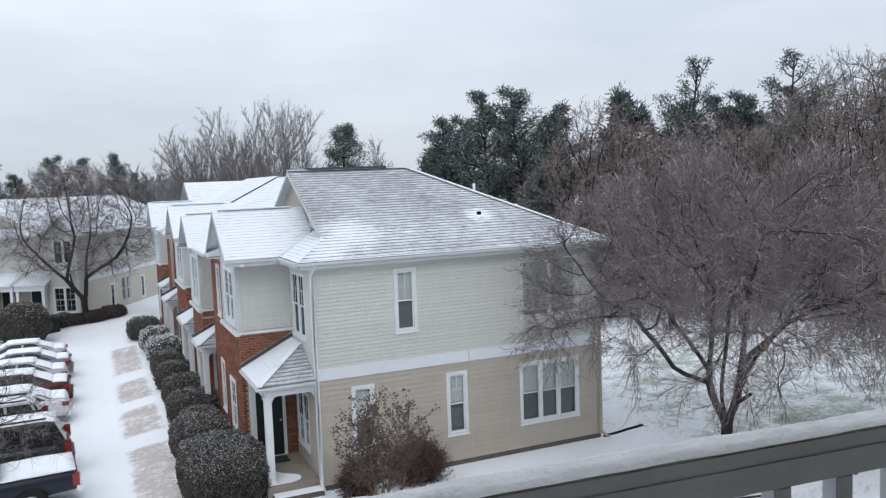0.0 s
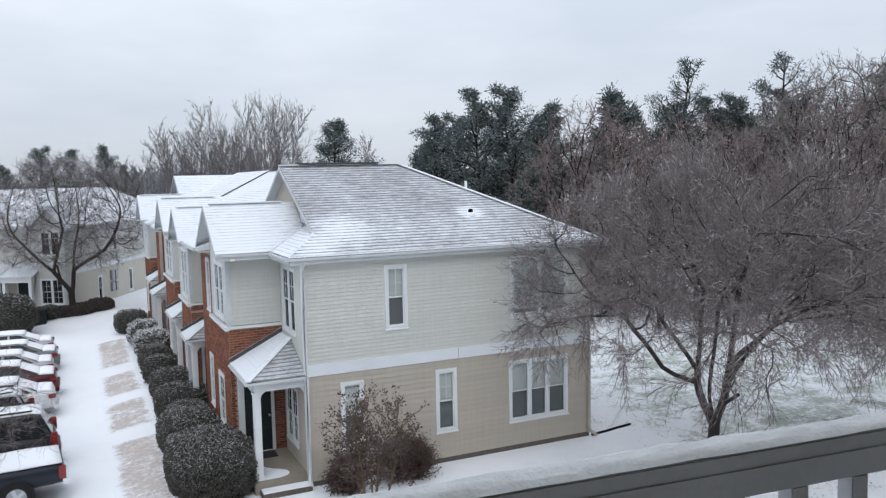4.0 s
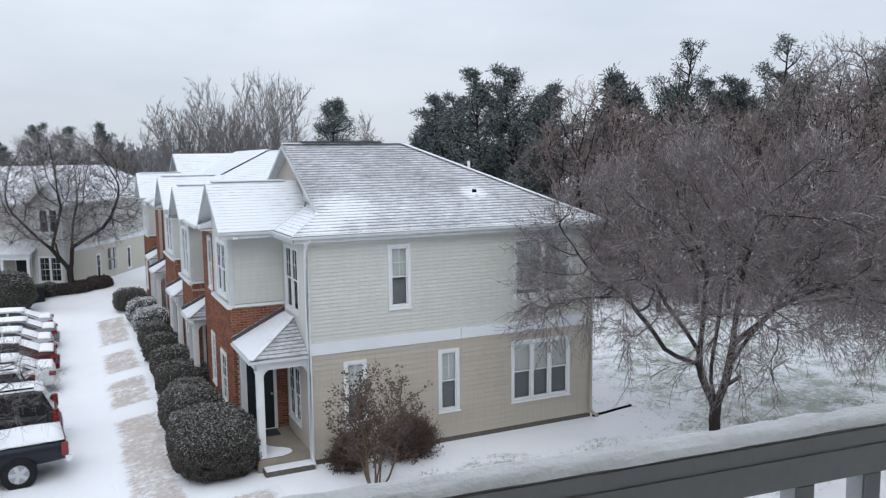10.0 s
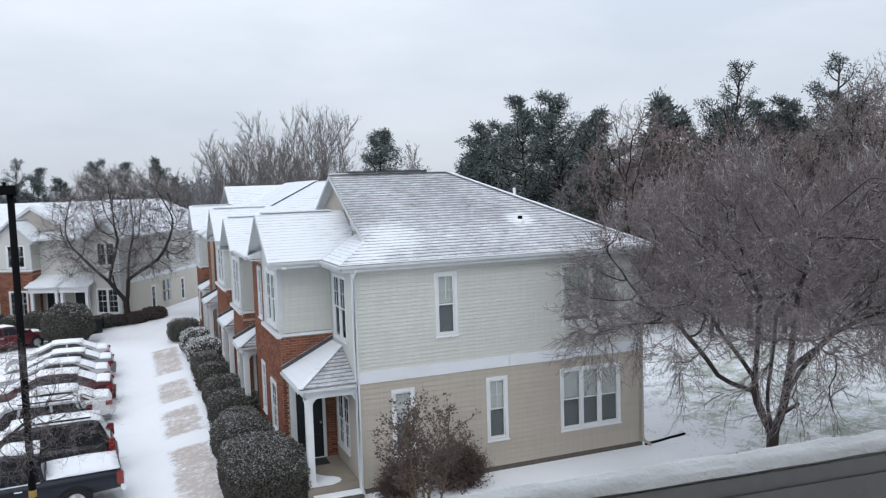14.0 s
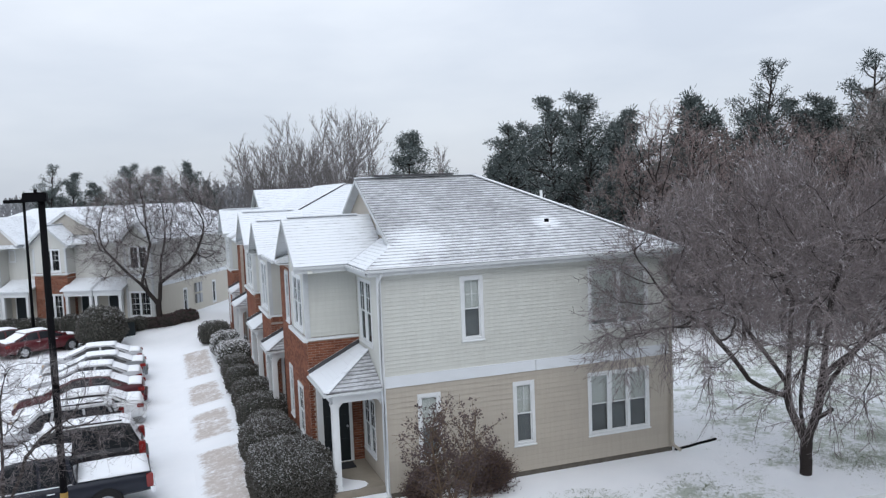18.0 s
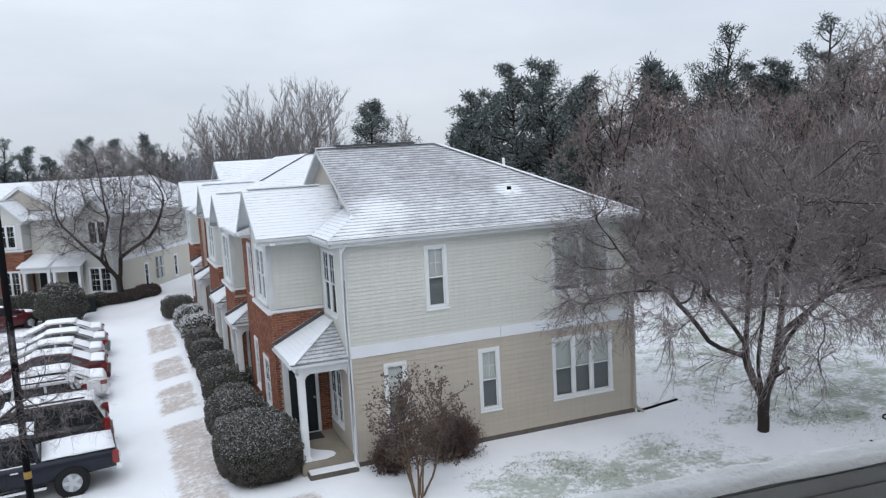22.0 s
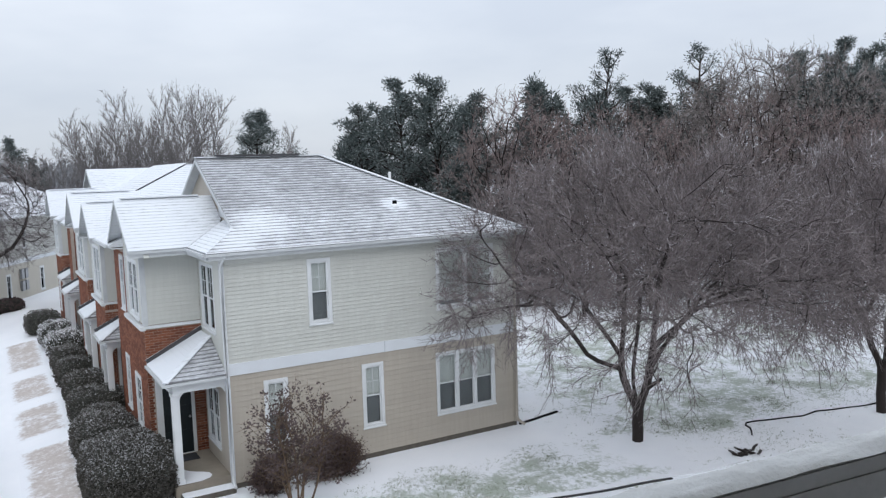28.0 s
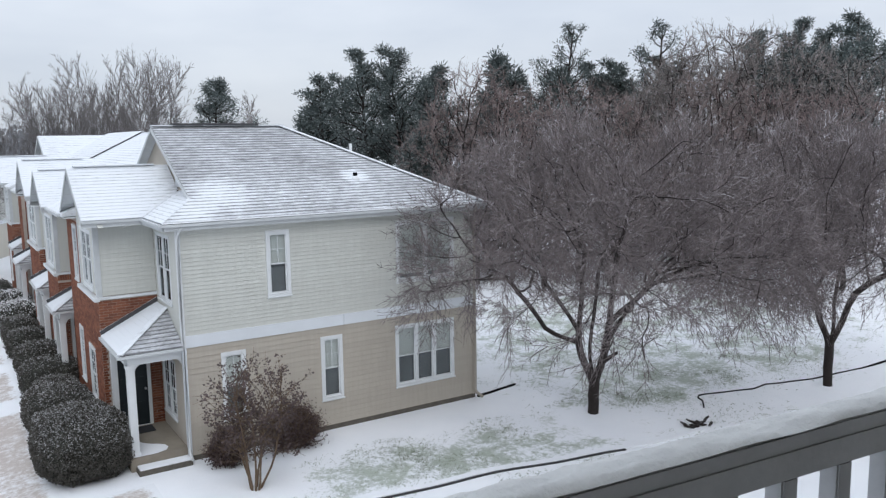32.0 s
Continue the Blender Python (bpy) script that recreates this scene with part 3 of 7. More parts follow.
def gable_bay(ho, ya, yb, xf, peak, eave, brick_top, split=False, ups=None, lows=None, mat=None, roof_in=0.75, roof_mat=None, z0=0.0, over=0.33, front_over=0.33, blind=0.0):
    """A bay before the front wall: brick below, boards above, a gabled roof; ups and lows: its windows."""
    mat = mat or M_SIDE_UP
    mf, ms = FRONT(xf), SIDE(ya)
    mid, top = (ya + yb) / 2, eave - 0.17
    holes = [w for w in (ups, lows) if w]
    wall_sheet("bay_wall", ho, mf, ya, yb, z0, top, holes, M_MORTAR, 0.14)
    wall_sheet("bay_side_wall", ho, ms, xf + 0.14, -0.01, z0, top, [], M_MORTAR, 0.14)
    wall_sheet("bay_side_wall", ho, plane_map((0, yb, 0), (1, 0, 0), (0, 1, 0)), xf + 0.14, -0.01, z0, top, [], M_MORTAR, 0.14)
    if brick_top > z0:
        bricks(ho, mf, ya + 0.004, yb, z0 + 0.01, brick_top - 0.10, [lows] if lows else [], False)
        bricks(ho, ms, xf + 0.004, 0.0, z0 + 0.01, brick_top - 0.02, [(-1.25, -0.28, z0, 2.22)] if z0 == 0.0 else [], split, 0.0 if split else 0.19)
    # boards and corner posts above the sill
    siding(ho, mf, ya + 0.1, yb - 0.1, brick_top + 0.1, top, holes, mat, 0.1016, False)
    siding(ho, ms, xf + 0.1, -0.02, brick_top + 0.06, top, [], mat, 0.1016, split)
    part("corner_post", box(xf - 0.024, xf + 0.10, ya - 0.024, ya + 0.10, brick_top + 0.04, top + 0.01), M_TRIM, ho)
    part("corner_post", box(xf - 0.024, xf + 0.10, yb - 0.10, yb + 0.024, brick_top + 0.04, top + 0.01), M_TRIM, ho)
    part("sill_board", box(xf - 0.11, xf + 0.02, ya - 0.11, yb + 0.11, brick_top - 0.06, brick_top + 0.04, None, 0.01), M_WHITE, ho, "white sill board with a line of snow")
    part("sill_board", box(xf + 0.02, -0.01, ya - 0.05, ya + 0.02, brick_top - 0.03, brick_top + 0.04), M_WHITE, ho)
    for w, low in ((ups, False), (lows, True)):
        if w:
            window(ho, mf, *w, lights=2 if w[1] - w[0] > 1.0 else 1, grid_low=low, blind=blind)
    # gable triangle and roof
    h = peak - eave
    half = mid - ya
    rise = h / (half + over)
    tri = lambda v: (mid - (peak - 0.12 - v) / rise, mid + (peak - 0.12 - v) / rise)
    part("gable_wall", prism([(mid - (peak - 0.1 - top) / rise, top), (mid + (peak - 0.1 - top) / rise, top), (mid, peak - 0.1)], -0.12, mf), mat, ho)
    siding(ho, mf, 0, 0, top, peak - 0.16, [], mat, 0.1016, False, tri)
    yn, yf = ya - over, yb + over
    rm = roof_mat or M_SHINGLE_W
    k = math.hypot(1, rise)
    length = (half + over) * k
    cut = lambda r: min(-0.36 + (eave + r / k * rise - 5.5) / 0.5, roof_in) if roof_in > -5 else 0.3
    slope("bay_roof", ho, (0, yn, eave), (1, 0, 0), (0, 1, rise), length, lambda r: xf - front_over, cut, rm, label="snow-covered shingle roof of a bay")
    slope("bay_roof", ho, (0, yf, eave), (1, 0, 0), (0, -1, rise), length, lambda r: xf - front_over, cut, rm)
    for y in (yn, yf):
        part("barge_board", bar((xf - front_over, y, eave - 0.07), (xf - front_over, mid, peak - 0.07), 0.02, 0.10), M_TRIM, ho)
        part("gutter", bar((xf - front_over, y - 0.03 * (1 if y == yn else -1), eave - 0.035), (-0.3, y - 0.03 * (1 if y == yn else -1), eave - 0.05), 0.06, 0.055), M_TRIM, ho)
        part("fascia_board", bar((xf - front_over, y, eave - 0.1), (-0.36, y, eave - 0.1), 0.02, 0.14), M_TRIM, ho)
        part("soffit", box(xf - front_over + 0.02, -0.01, min(y, ya if y == yn else yb), max(y, ya if y == yn else yb), top, top + 0.03), M_WHITE, ho)
    part("ridge_cap", bar((xf - front_over + 0.15, mid, peak + 0.02), (roof_in - 0.35, mid, peak + 0.02), 0.2, 0.03), M_CAP, ho, "ridge cap half under snow")


def porch(ho, xa, ya, yb, z_eave, z0=0.15, door=True, x_wall=0.0, slab_z=-0.35):
    """An entrance porch: slab, step, column, beams, hipped roof and a dark door in the wall behind."""
    rise = 0.5
    part("porch_slab", box(xa, x_wall, ya, yb, slab_z, z0, None, 0.012), M_CONC, ho, "wet concrete porch slab")
    part("porch_step", box(xa + 0.1, x_wall, ya - 0.34, ya - 0.002, slab_z, z0 - 0.20, None, 0.012), M_FOUND, ho)
    part("step_snow", box(xa + 0.12, x_wall - 0.03, ya - 0.33, ya - 0.02, z0 - 0.20, z0 - 0.165, None, 0.01), M_SNOW, ho, "strip of snow on the step")
    cx, cy = xa + 0.14, ya + 0.15
    bm = box(cx - 0.085, cx + 0.085, cy - 0.085, cy + 0.085, z0, z_eave - 0.3, None, 0.012)
    col = part("column", bm, M_WHITE, ho, "square white porch column")
    part("plinth", box(cx - 0.105, cx + 0.105, cy - 0.105, cy + 0.105, z0, z0 + 0.12, None, 0.008), M_WHITE, col)
    part("capital", box(cx - 0.105, cx + 0.105, cy - 0.105, cy + 0.105, z_eave - 0.38, z_eave - 0.3, None, 0.008), M_WHITE, col)
    part("pilaster", box(cx - 0.07, cx + 0.07, yb - 0.09, yb - 0.024, z0, z_eave - 0.3), M_WHITE, ho)
    part("porch_beam", box(xa + 0.08, x_wall - 0.02, cy - 0.1, cy + 0.1, z_eave - 0.3, z_eave - 0.03), M_WHITE, ho)
    part("porch_beam", box(cx - 0.1, cx + 0.1, cy + 0.1, yb - 0.02, z_eave - 0.3, z_eave - 0.03), M_WHITE, ho)
    for m4, far in ((plane_map((0, cy - 0.06, 0), (1, 0, 0), (0, 1, 0)), x_wall - 0.02), (plane_map((cx - 0.06, 0, 0), (0, 1, 0), (1, 0, 0)), yb - 0.09)):
        u0 = cx if far == x_wall - 0.02 else cy
        for e, d in ((u0 + 0.085, 1), (far, -1)):
            zb = z_eave - 0.3
            part("bracket", prism([(e, zb), (e + d * 0.14, zb), (e + d * 0.08, zb - 0.035), (e + d * 0.03, zb - 0.09), (e, zb - 0.16)][::d], 0.12, m4), M_WHITE, ho)
    part("porch_ceiling", box(xa - 0.1, x_wall - 0.02, ya - 0.1, yb - 0.02, z_eave - 0.03, z_eave), M_WHITE, ho)
    bm = bmesh.new()
    rim = [bm.verts.new((xa + 0.02 + (x_wall - xa) * u, ya + 0.02 + (yb - ya) * v, z0 + 0.012)) for u, v in ((0, 0), (0.45, 0), (0.62, 0.05), (0.68, 0.12), (0.66, 0.2), (0.57, 0.26), (0.45, 0.31), (0.34, 0.38), (0.27, 0.47), (0.22, 0.6), (0.17, 0.72), (0.1, 0.8), (0, 0.82))]
    bm.faces.new(rim)
    part("slab_snow", bm, M_SNOW, ho, "patch of blown snow on the slab")
    w = x_wall - xa + 0.10
    x0, y0 = xa - 0.10, ya - 0.12
    k = math.hypot(1, rise)
    slope("porch_roof", ho, (x0, y0, z_eave), (0, 1, 0), (1, 0, rise), (w - 0.03) * k, lambda r: min(r / k, yb - y0 - 0.03), lambda r: yb - y0 - 0.02, M_SHINGLE_X, label="snow-covered porch roof")
    top = min(w - 0.03, yb - y0)
    slope("porch_roof", ho, (x0, y0, z_eave), (1, 0, 0), (0, 1, rise), top * k, lambda r: r / k, lambda r: w - 0.02, M_SHINGLE_P, step=0.14)
    part("hip_cap", bar((x0, y0, z_eave + 0.02), (x0 + top, y0 + top, z_eave + 0.02 + top * rise), 0.15, 0.025), M_CAP, ho)
    part("gutter", bar((x0 - 0.03, y0, z_eave - 0.05), (x0 - 0.03, yb - 0.05, z_eave - 0.05), 0.06, 0.055), M_TRIM, ho)
    part("gutter", bar((x0 - 0.07, y0 - 0.03, z_eave - 0.05), (x_wall - 0.04, y0 - 0.03, z_eave - 0.05), 0.06, 0.055), M_TRIM, ho)
    part("flashing", bar((x0, yb - 0.03, z_eave + 0.05), (x0 + w, yb - 0.03, z_eave + 0.05 + w * rise), 0.03, 0.13), M_RIDGE, ho)
    if door:
        m = SIDE(yb)
        dx = x_wall - 1.22
        door_ob = part("front_door", ring(m, dx, dx + 0.92, z0 - 0.06, z0 + 2.12, 0.08, 0.0, 0.05), M_WHITE, ho, "dark front door in a white frame")
        part("door_leaf", box(dx + 0.08, dx + 0.84, 0.004, 0.03, z0, z0 + 2.04, m), M_DOOR, door_ob)
        for j in range(3):
            for a in (0.16, 0.50):
                part("door_panel", box(dx + a, dx + a + 0.26, 0.03, 0.042, z0 + 0.15 + j * 0.64, z0 + 0.62 + j * 0.64, m), M_DOOR, door_ob)
        part("door_knob", tube([m @ Vector((dx + 0.78, 0.03, z0 + 0.95)), m @ Vector((dx + 0.78, 0.09, z0 + 0.95))], 0.03, 8), M_METAL, door_ob)
        part("door_mat", box(dx + 0.05, dx + 0.85, yb - 0.62, yb - 0.14, z0, z0 + 0.015), M_DARK, ho)


# ---- the row of townhouses; its near gable end faces the balcony ----
row = thing("townhouse_row", "pale-sided two-storey townhouse row with brick bays and snowy roofs", "house")
ROW_Y = 34.0
EAVE, PITCH = 5.5, 0.512
HOLES = [(2.05, 2.65, 3.535, 5.15), (3.365, 3.966, 0.70, 2.366), (0.84, 1.435, 0.70, 2.366), (5.51, 7.375, 0.655, 2.35), (5.59, 7.40, 3.50, 5.145)]
ms = SIDE(0.0)
wall_sheet("end_wall", row, ms, 0.0, 8.1, 0.0, 5.32, HOLES, M_MORTAR, 0.16)
siding(row, ms, 0.055, 7.99, 0.03, 2.60, HOLES, M_SIDE_LO, 0.127, True)
siding(row, ms, 0.055, 7.99, 2.88, 5.32, HOLES, M_SIDE_UP, 0.0940, True)
for a, b in ((0.055, 4.02), (4.03, 7.99)):
    part("band_board", box(a, b, -0.032, -0.001, 2.60, 2.88), M_BAND, row, "white band board between the storeys")
part("foundation", box(0.02, 8.08, -0.006, 0.3, -0.5, 0.03), M_FOUND, row, "dark damp foundation strip")
for a in (0.0, 8.1):
    x0, x1 = (a - 0.026, a + 0.055) if a == 0 else (a - 0.11, a + 0.026)
    part("corner_post", box(x0, x1, -0.03, 0.11, 0.02, 2.60), M_BAND if a == 0 else M_SIDE_LO, row)
    part("corner_post", box(x0, x1, -0.03, 0.11, 2.60, 5.32), M_WHITE if a == 0 else M_SIDE_UP, row)
for h, n, bl in zip(HOLES, (1, 1, 1, 3, 2), (0.5, 0.5, 0.5, 0.5, 0.92)):
    window(row, ms, *h, lights=n, grid=n == 1, blind=bl)

# front wall, behind bays and porches
mf = FRONT(0.0)
F_HOLES = [(0.72, 2.02, 3.46, 5.12), (0.85, 2.05, 0.60, 2.10)]
wall_sheet("front_wall", row, mf, 0.16, ROW_Y, 0.0, 5.32, F_HOLES, M_MORTAR, 0.16)
siding(row, mf, 0.16, ROW_Y, 2.6, 5.32, F_HOLES[:1], M_SIDE_UP, 0.1016, False)
siding(row, mf, 0.16, 2.2, 0.02, 2.6, F_HOLES[1:], M_SIDE_LO, 0.127, False)
siding(row, mf, 4.6, ROW_Y, 0.02, 2.6, [], M_SIDE_LO, 0.127, False)
window(row, mf, *F_HOLES[0], lights=2, grid=True, blind=0.3, trim=0.06)
window(row, mf, *F_HOLES[1], lights=2, grid_low=True, blind=0.0, trim=0.06)
wall_sheet("back_wall", row, plane_map((8.1, 0, 0), (0, 1, 0), (1, 0, 0)), 0.16, ROW_Y, -0.4, 5.32, [], M_SIDE_UP, 0.16)
wall_sheet("far_wall", row, plane_map((0, ROW_Y, 0), (1, 0, 0), (0, 1, 0)), 0.0, 8.1, -0.4, 5.32, [], M_SIDE_UP, 0.16)
part("floor_slab", box(0.16, 7.94, 0.16, ROW_Y - 0.16, 2.55, 2.70), M_MORTAR, row)

# the big roof: near slope, its hips, the gabled front, the long slopes behind
KP = math.hypot(1, PITCH)
near_l = lambda r: min(-0.36 + r / KP, 0.5)
slope("main_roof", row, (0, -0.27, EAVE), (1, 0, 0), (0, 1, PITCH), 4.27 * KP, near_l, lambda r: 8.3 - r / KP, M_SHINGLE, step=0.142, split=True, label="shingle roof slope under thin wind-blown snow")
slope("pent_roof", row, (-0.36, -0.27, EAVE), (0, 1, 0), (1, 0, PITCH), 1.12 * KP, lambda r: r / KP, lambda r: 1.85 + 0.75 * r / KP, M_SHINGLE_W, label="snowy pent roof at the corner")
slope("back_roof", row, (8.3, -0.27, EAVE), (0, 1, 0), (-1, 0, PITCH), 4.2 * KP, lambda r: r / KP, lambda r: ROW_Y + 0.54 - r / KP, M_SHINGLE_D)
for a, b in ((4.0, 21.4), (21.4, 30.0)):
    lift = 0.0 if a < 10 else 0.07
    slope("front_roof", row, (-0.36, 0, EAVE + lift), (0, 1, 0), (1, 0, 0.5), 4.46 * math.hypot(1, 0.5), lambda r, a=a: a, lambda r, b=b: b, M_SHINGLE_W, step=0.2, label="long roof slope white with snow")
part("party_ridge", bar((0.2, 21.35, 5.84), (4.05, 21.35, 7.76), 0.10, 0.05), M_RIDGE, row)
slope("far_wing_roof", row, (0, 25.73, EAVE), (1, 0, 0), (0, 1, PITCH), 4.27 * KP, lambda r: 0.5, lambda r: max(0.5, -0.30 + 1.05 * r / KP), M_SHINGLE_W, step=0.2)
slope("wing_far_side_roof", row, (0, 8.27, EAVE), (1, 0, 0), (0, -1, PITCH), 4.27 * KP, lambda r: 0.5, lambda r: max(0.5, -0.30 + 1.05 * r / KP), M_SHINGLE_W, step=0.2)
slope("far_end_roof", row, (0, ROW_Y + 0.27, EAVE), (1, 0, 0), (0, -1, PITCH), 4.27 * KP, lambda r: 0.5, lambda r: 8.3 - r / KP, M_SHINGLE_W, step=0.2)
# the gabled front above the pent roof, with a small louvre
mg = FRONT(0.75)
part("gable_wall", prism([(0.55, 5.9), (7.45, 5.9), (4.0, 7.64)], -0.1, mg), M_SIDE_LO, row)
siding(row, mg, 0, 0, 5.95, 7.55, [], M_SIDE_LO, 0.1016, False, lambda v: (4.0 - (7.61 - v) / PITCH, 4.0 + (7.61 - v) / PITCH))
part("louvre", box(0.70, 0.73, 2.2, 2.65, 6.15, 6.6), M_TRIM, row)
for y in (0.59, 7.41):
    part("rake_board", bar((0.49, y, 5.865), (0.49, 4.0, 7.60), 0.02, 0.08), M_TRIM, row)
    part("rake_soffit", bar((0.63, y, 5.87), (0.63, 4.0, 7.605), 0.26, 0.02), M_TRIM, row)
part("gable_wall", prism([(26.55, 5.9), (33.4, 5.9), (30.0, 7.64)], -0.1, mg), M_SIDE_UP, row)
for y in (26.6, 33.4):
    part("rake_board", bar((0.5, y, 5.89), (0.5, 30.0, 7.63), 0.03, 0.14), M_TRIM, row)
# gutters, fascia, soffit
part("gutter", bar((-0.40, -0.32, 5.45), (8.36, -0.32, 5.455), 0.065, 0.06), M_TRIM, row, "white eaves gutter with snow along it")
part("gutter", bar((-0.41, -0.26, 5.45), (-0.41, 1.62, 5.455), 0.065, 0.06), M_TRIM, row)
part("soffit", box(-0.34, 8.28, -0.27, -0.001, 5.32, 5.36), M_WHITE, row)
part("soffit", box(-0.34, -0.001, -0.001, 2.2, 5.32, 5.36), M_WHITE, row)
part("fascia_board", box(-0.34, 8.28, -0.288, -0.268, 5.33, 5.462), M_TRIM, row)
part("fascia_board", box(-0.378, -0.358, -0.26, 1.7, 5.33, 5.462), M_TRIM, row)
part("frieze_board", box(0.06, 7.99, -0.035, -0.001, 5.19, 5.32), M_SIDE_UP, row)
part("gutter_snow", bar((-0.38, -0.30, 5.505), (8.3, -0.30, 5.505), 0.07, 0.02), M_SNOW, row)
bm = tube([(0.02, -0.30, 5.40), (0.0, -0.16, 5.28), (-0.02, -0.085, 5.15), (-0.02, -0.085, 0.25), (-0.02, -0.11, 0.12), (-0.02, -0.30, 0.04)], 0.038, 6)
part("downspout", bm, M_WHITE, row, "white corner downspout")
bm = tube([(7.97, -0.30, 5.40), (8.03, -0.085, 5.15), (8.03, -0.085, 0.2), (8.05, -0.13, 0.08), (8.15, -0.3, -0.02)], 0.042, 6)
part("downspout", bm, M_SIDE_LO, row)
# ridge vent, hip caps
part("ridge_cap", bar((0.5, 4.0, 7.705), (4.12, 4.0, 7.705), 0.24, 0.03), M_CAP, row)
for a, b in ((1.04, 1.86), (1.89, 3.40)):
    part("ridge_vent", bar((a, 3.99, 7.735), (b, 3.99, 7.73), 0.28, 0.06), M_RIDGE, row, "dark ridge vent showing through the snow")
part("ridge_cap", bar((4.1, 4.0, 7.705), (4.1, 30.0, 7.705), 0.24, 0.04), M_SHINGLE_W, row)
part("hip_cap", bar((8.3, -0.27, 5.525), (4.08, 3.95, 7.70), 0.2, 0.025), M_CAP, row)
vz = EAVE + (1.16 + 0.27) * PITCH
bm = tube([(5.05, 1.16, vz - 0.1), (5.05, 1.16, vz + 0.16)], [0.07, 0.06], 10)
part("vent_pipe", bm, M_BLACK, row, "black roof vent pipe in a patch of snow")
bm = tube([(5.05, 1.16, vz - 0.06), (5.05, 1.16, vz + 0.07)], [0.14, 0.085], 12)
part("vent_collar", bm, M_SNOW, row)
part("vent_pipe", tube([(6.5, 4.35, 6.2), (6.5, 4.35, 7.14)], 0.045, 8), M_WHITE, row, "white vent pipe behind the hip")

# bays, brick fronts and porches along the row
BAYS = ((2.25, 4.6, -1.38, 6.69, 5.5, 3.55, 0.72, 0.6), (8.65, 11.1, -1.5, 6.45, 5.40, 3.30, 0.6, 0.33), (13.28, 16.13, -1.5, 6.69, 5.48, 3.58, 0.72, 0.33), (24.2, 27.05, -1.5, 6.69, 5.48, 3.58, 0.72, 0.33))
for ya, yb, xf, peak, eave, sill, inner, over in BAYS:
    gable_bay(row, ya, yb, xf, peak, eave, sill, ya < 3, (ya + 0.45, yb - 0.45, sill + 0.12, eave - 0.33), (yb - 1.4, yb - 0.5, 0.65, 2.1), roof_in=inner, over=over)
for y0, y1 in ((4.75, 7.2), (16.28, 18.6), (20.9, 22.2)):
    mb = FRONT(-1.30)
    hb = [(y0 + 0.75, y0 + 1.45, 3.5, 5.05), (y0 + 0.75, y0 + 1.45, 0.65, 2.2)] if y1 - y0 > 1.5 else []
    wall_sheet("brick_front_wall", row, mb, y0, y1, 0.0, 5.3, hb, M_MORTAR, 0.14)
    bricks(row, mb, y0, y1, 0.01, 5.2, hb, False)
    for yy, o in ((y1, 1), (y0, -1)):
        wall_sheet("brick_side_wall", row, plane_map((0, yy, 0), (1, 0, 0), (0, o, 0)), -1.16, -0.01, 0.0, 5.3, [], M_BRICK, 0.14)
    for h in hb:
        window(row, mb, *h, grid_low=True, blind=0.0)
    part("eave_roof", prism([(-1.75, 5.45), (-0.3, 6.1), (-0.3, 5.4), (-1.75, 5.38)], y1 - y0 + 0.55, Matrix.Translation((0, y0 - 0.12, 0))), M_SHINGLE_W, row)
    part("gutter", bar((-1.78, y0 + 0.1, 5.40), (-1.78, y1 + 0.4, 5.40), 0.08, 0.08), M_TRIM, row)
for xa, ya, yb, ze in ((-1.285, 0.08, 2.25, 2.65), (-1.75, 7.3, 8.65, 2.42), (-1.75, 11.3, 13.26, 2.5), (-1.75, 18.7, 20.3, 2.42), (-1.6, 22.3, 24.18, 2.62)):
    porch(row, xa, ya, yb, ze, 0.22 if ya < 1 else 0.18)


# ---- ground: one sheet with lawn, beds and the car park, out to the horizon ----
def smooth_step(a, b, x):
    t = np.clip((x - a) / (b - a), 0, 1)
    return t * t * (3 - 2 * t)


def ground_z(x, y):
    """Height of the ground: the lot lies half a metre below the houses, the lawn rises behind."""
    x, y = np.asarray(x, float), np.asarray(y, float)
    z = -0.10 - 0.40 * smooth_step(-2.2, -5.4, x) * smooth_step(-14, -6, y)
    z = z - 0.10 * smooth_step(-1.0, -4.6, y) * smooth_step(-1, 3, x)
    z = z - 0.30 * smooth_step(-0.2, -5.0, y) * smooth_step(0, -4, x)
    # a low bank before the far row
    lx, ly = 0.454 * (x + 5.33) + 0.891 * (y - 33.16), -0.891 * (x + 5.33) + 0.454 * (y - 33.16)
    z = z + 0.34 * smooth_step(-4.2, -1.6, lx) * (1 - smooth_step(1.5, 6, lx)) * smooth_step(-6, -1.5, ly) * (1 - smooth_step(15, 19, ly))
    z = z + 1.6 * smooth_step(16, 45, x) * smooth_step(-20, 5, y)
    z = z + 0.05 * np.sin(x * 0.7 + 1.1) * np.cos(y * 0.55) * smooth_step(1, 5, x) * smooth_step(-0.8, -2.5, y)
    z = z + 0.02 * np.sin(x * 2.3 + y * 1.1) * smooth_step(1, 5, x) * smooth_step(-0.8, -2.5, y)
    return z


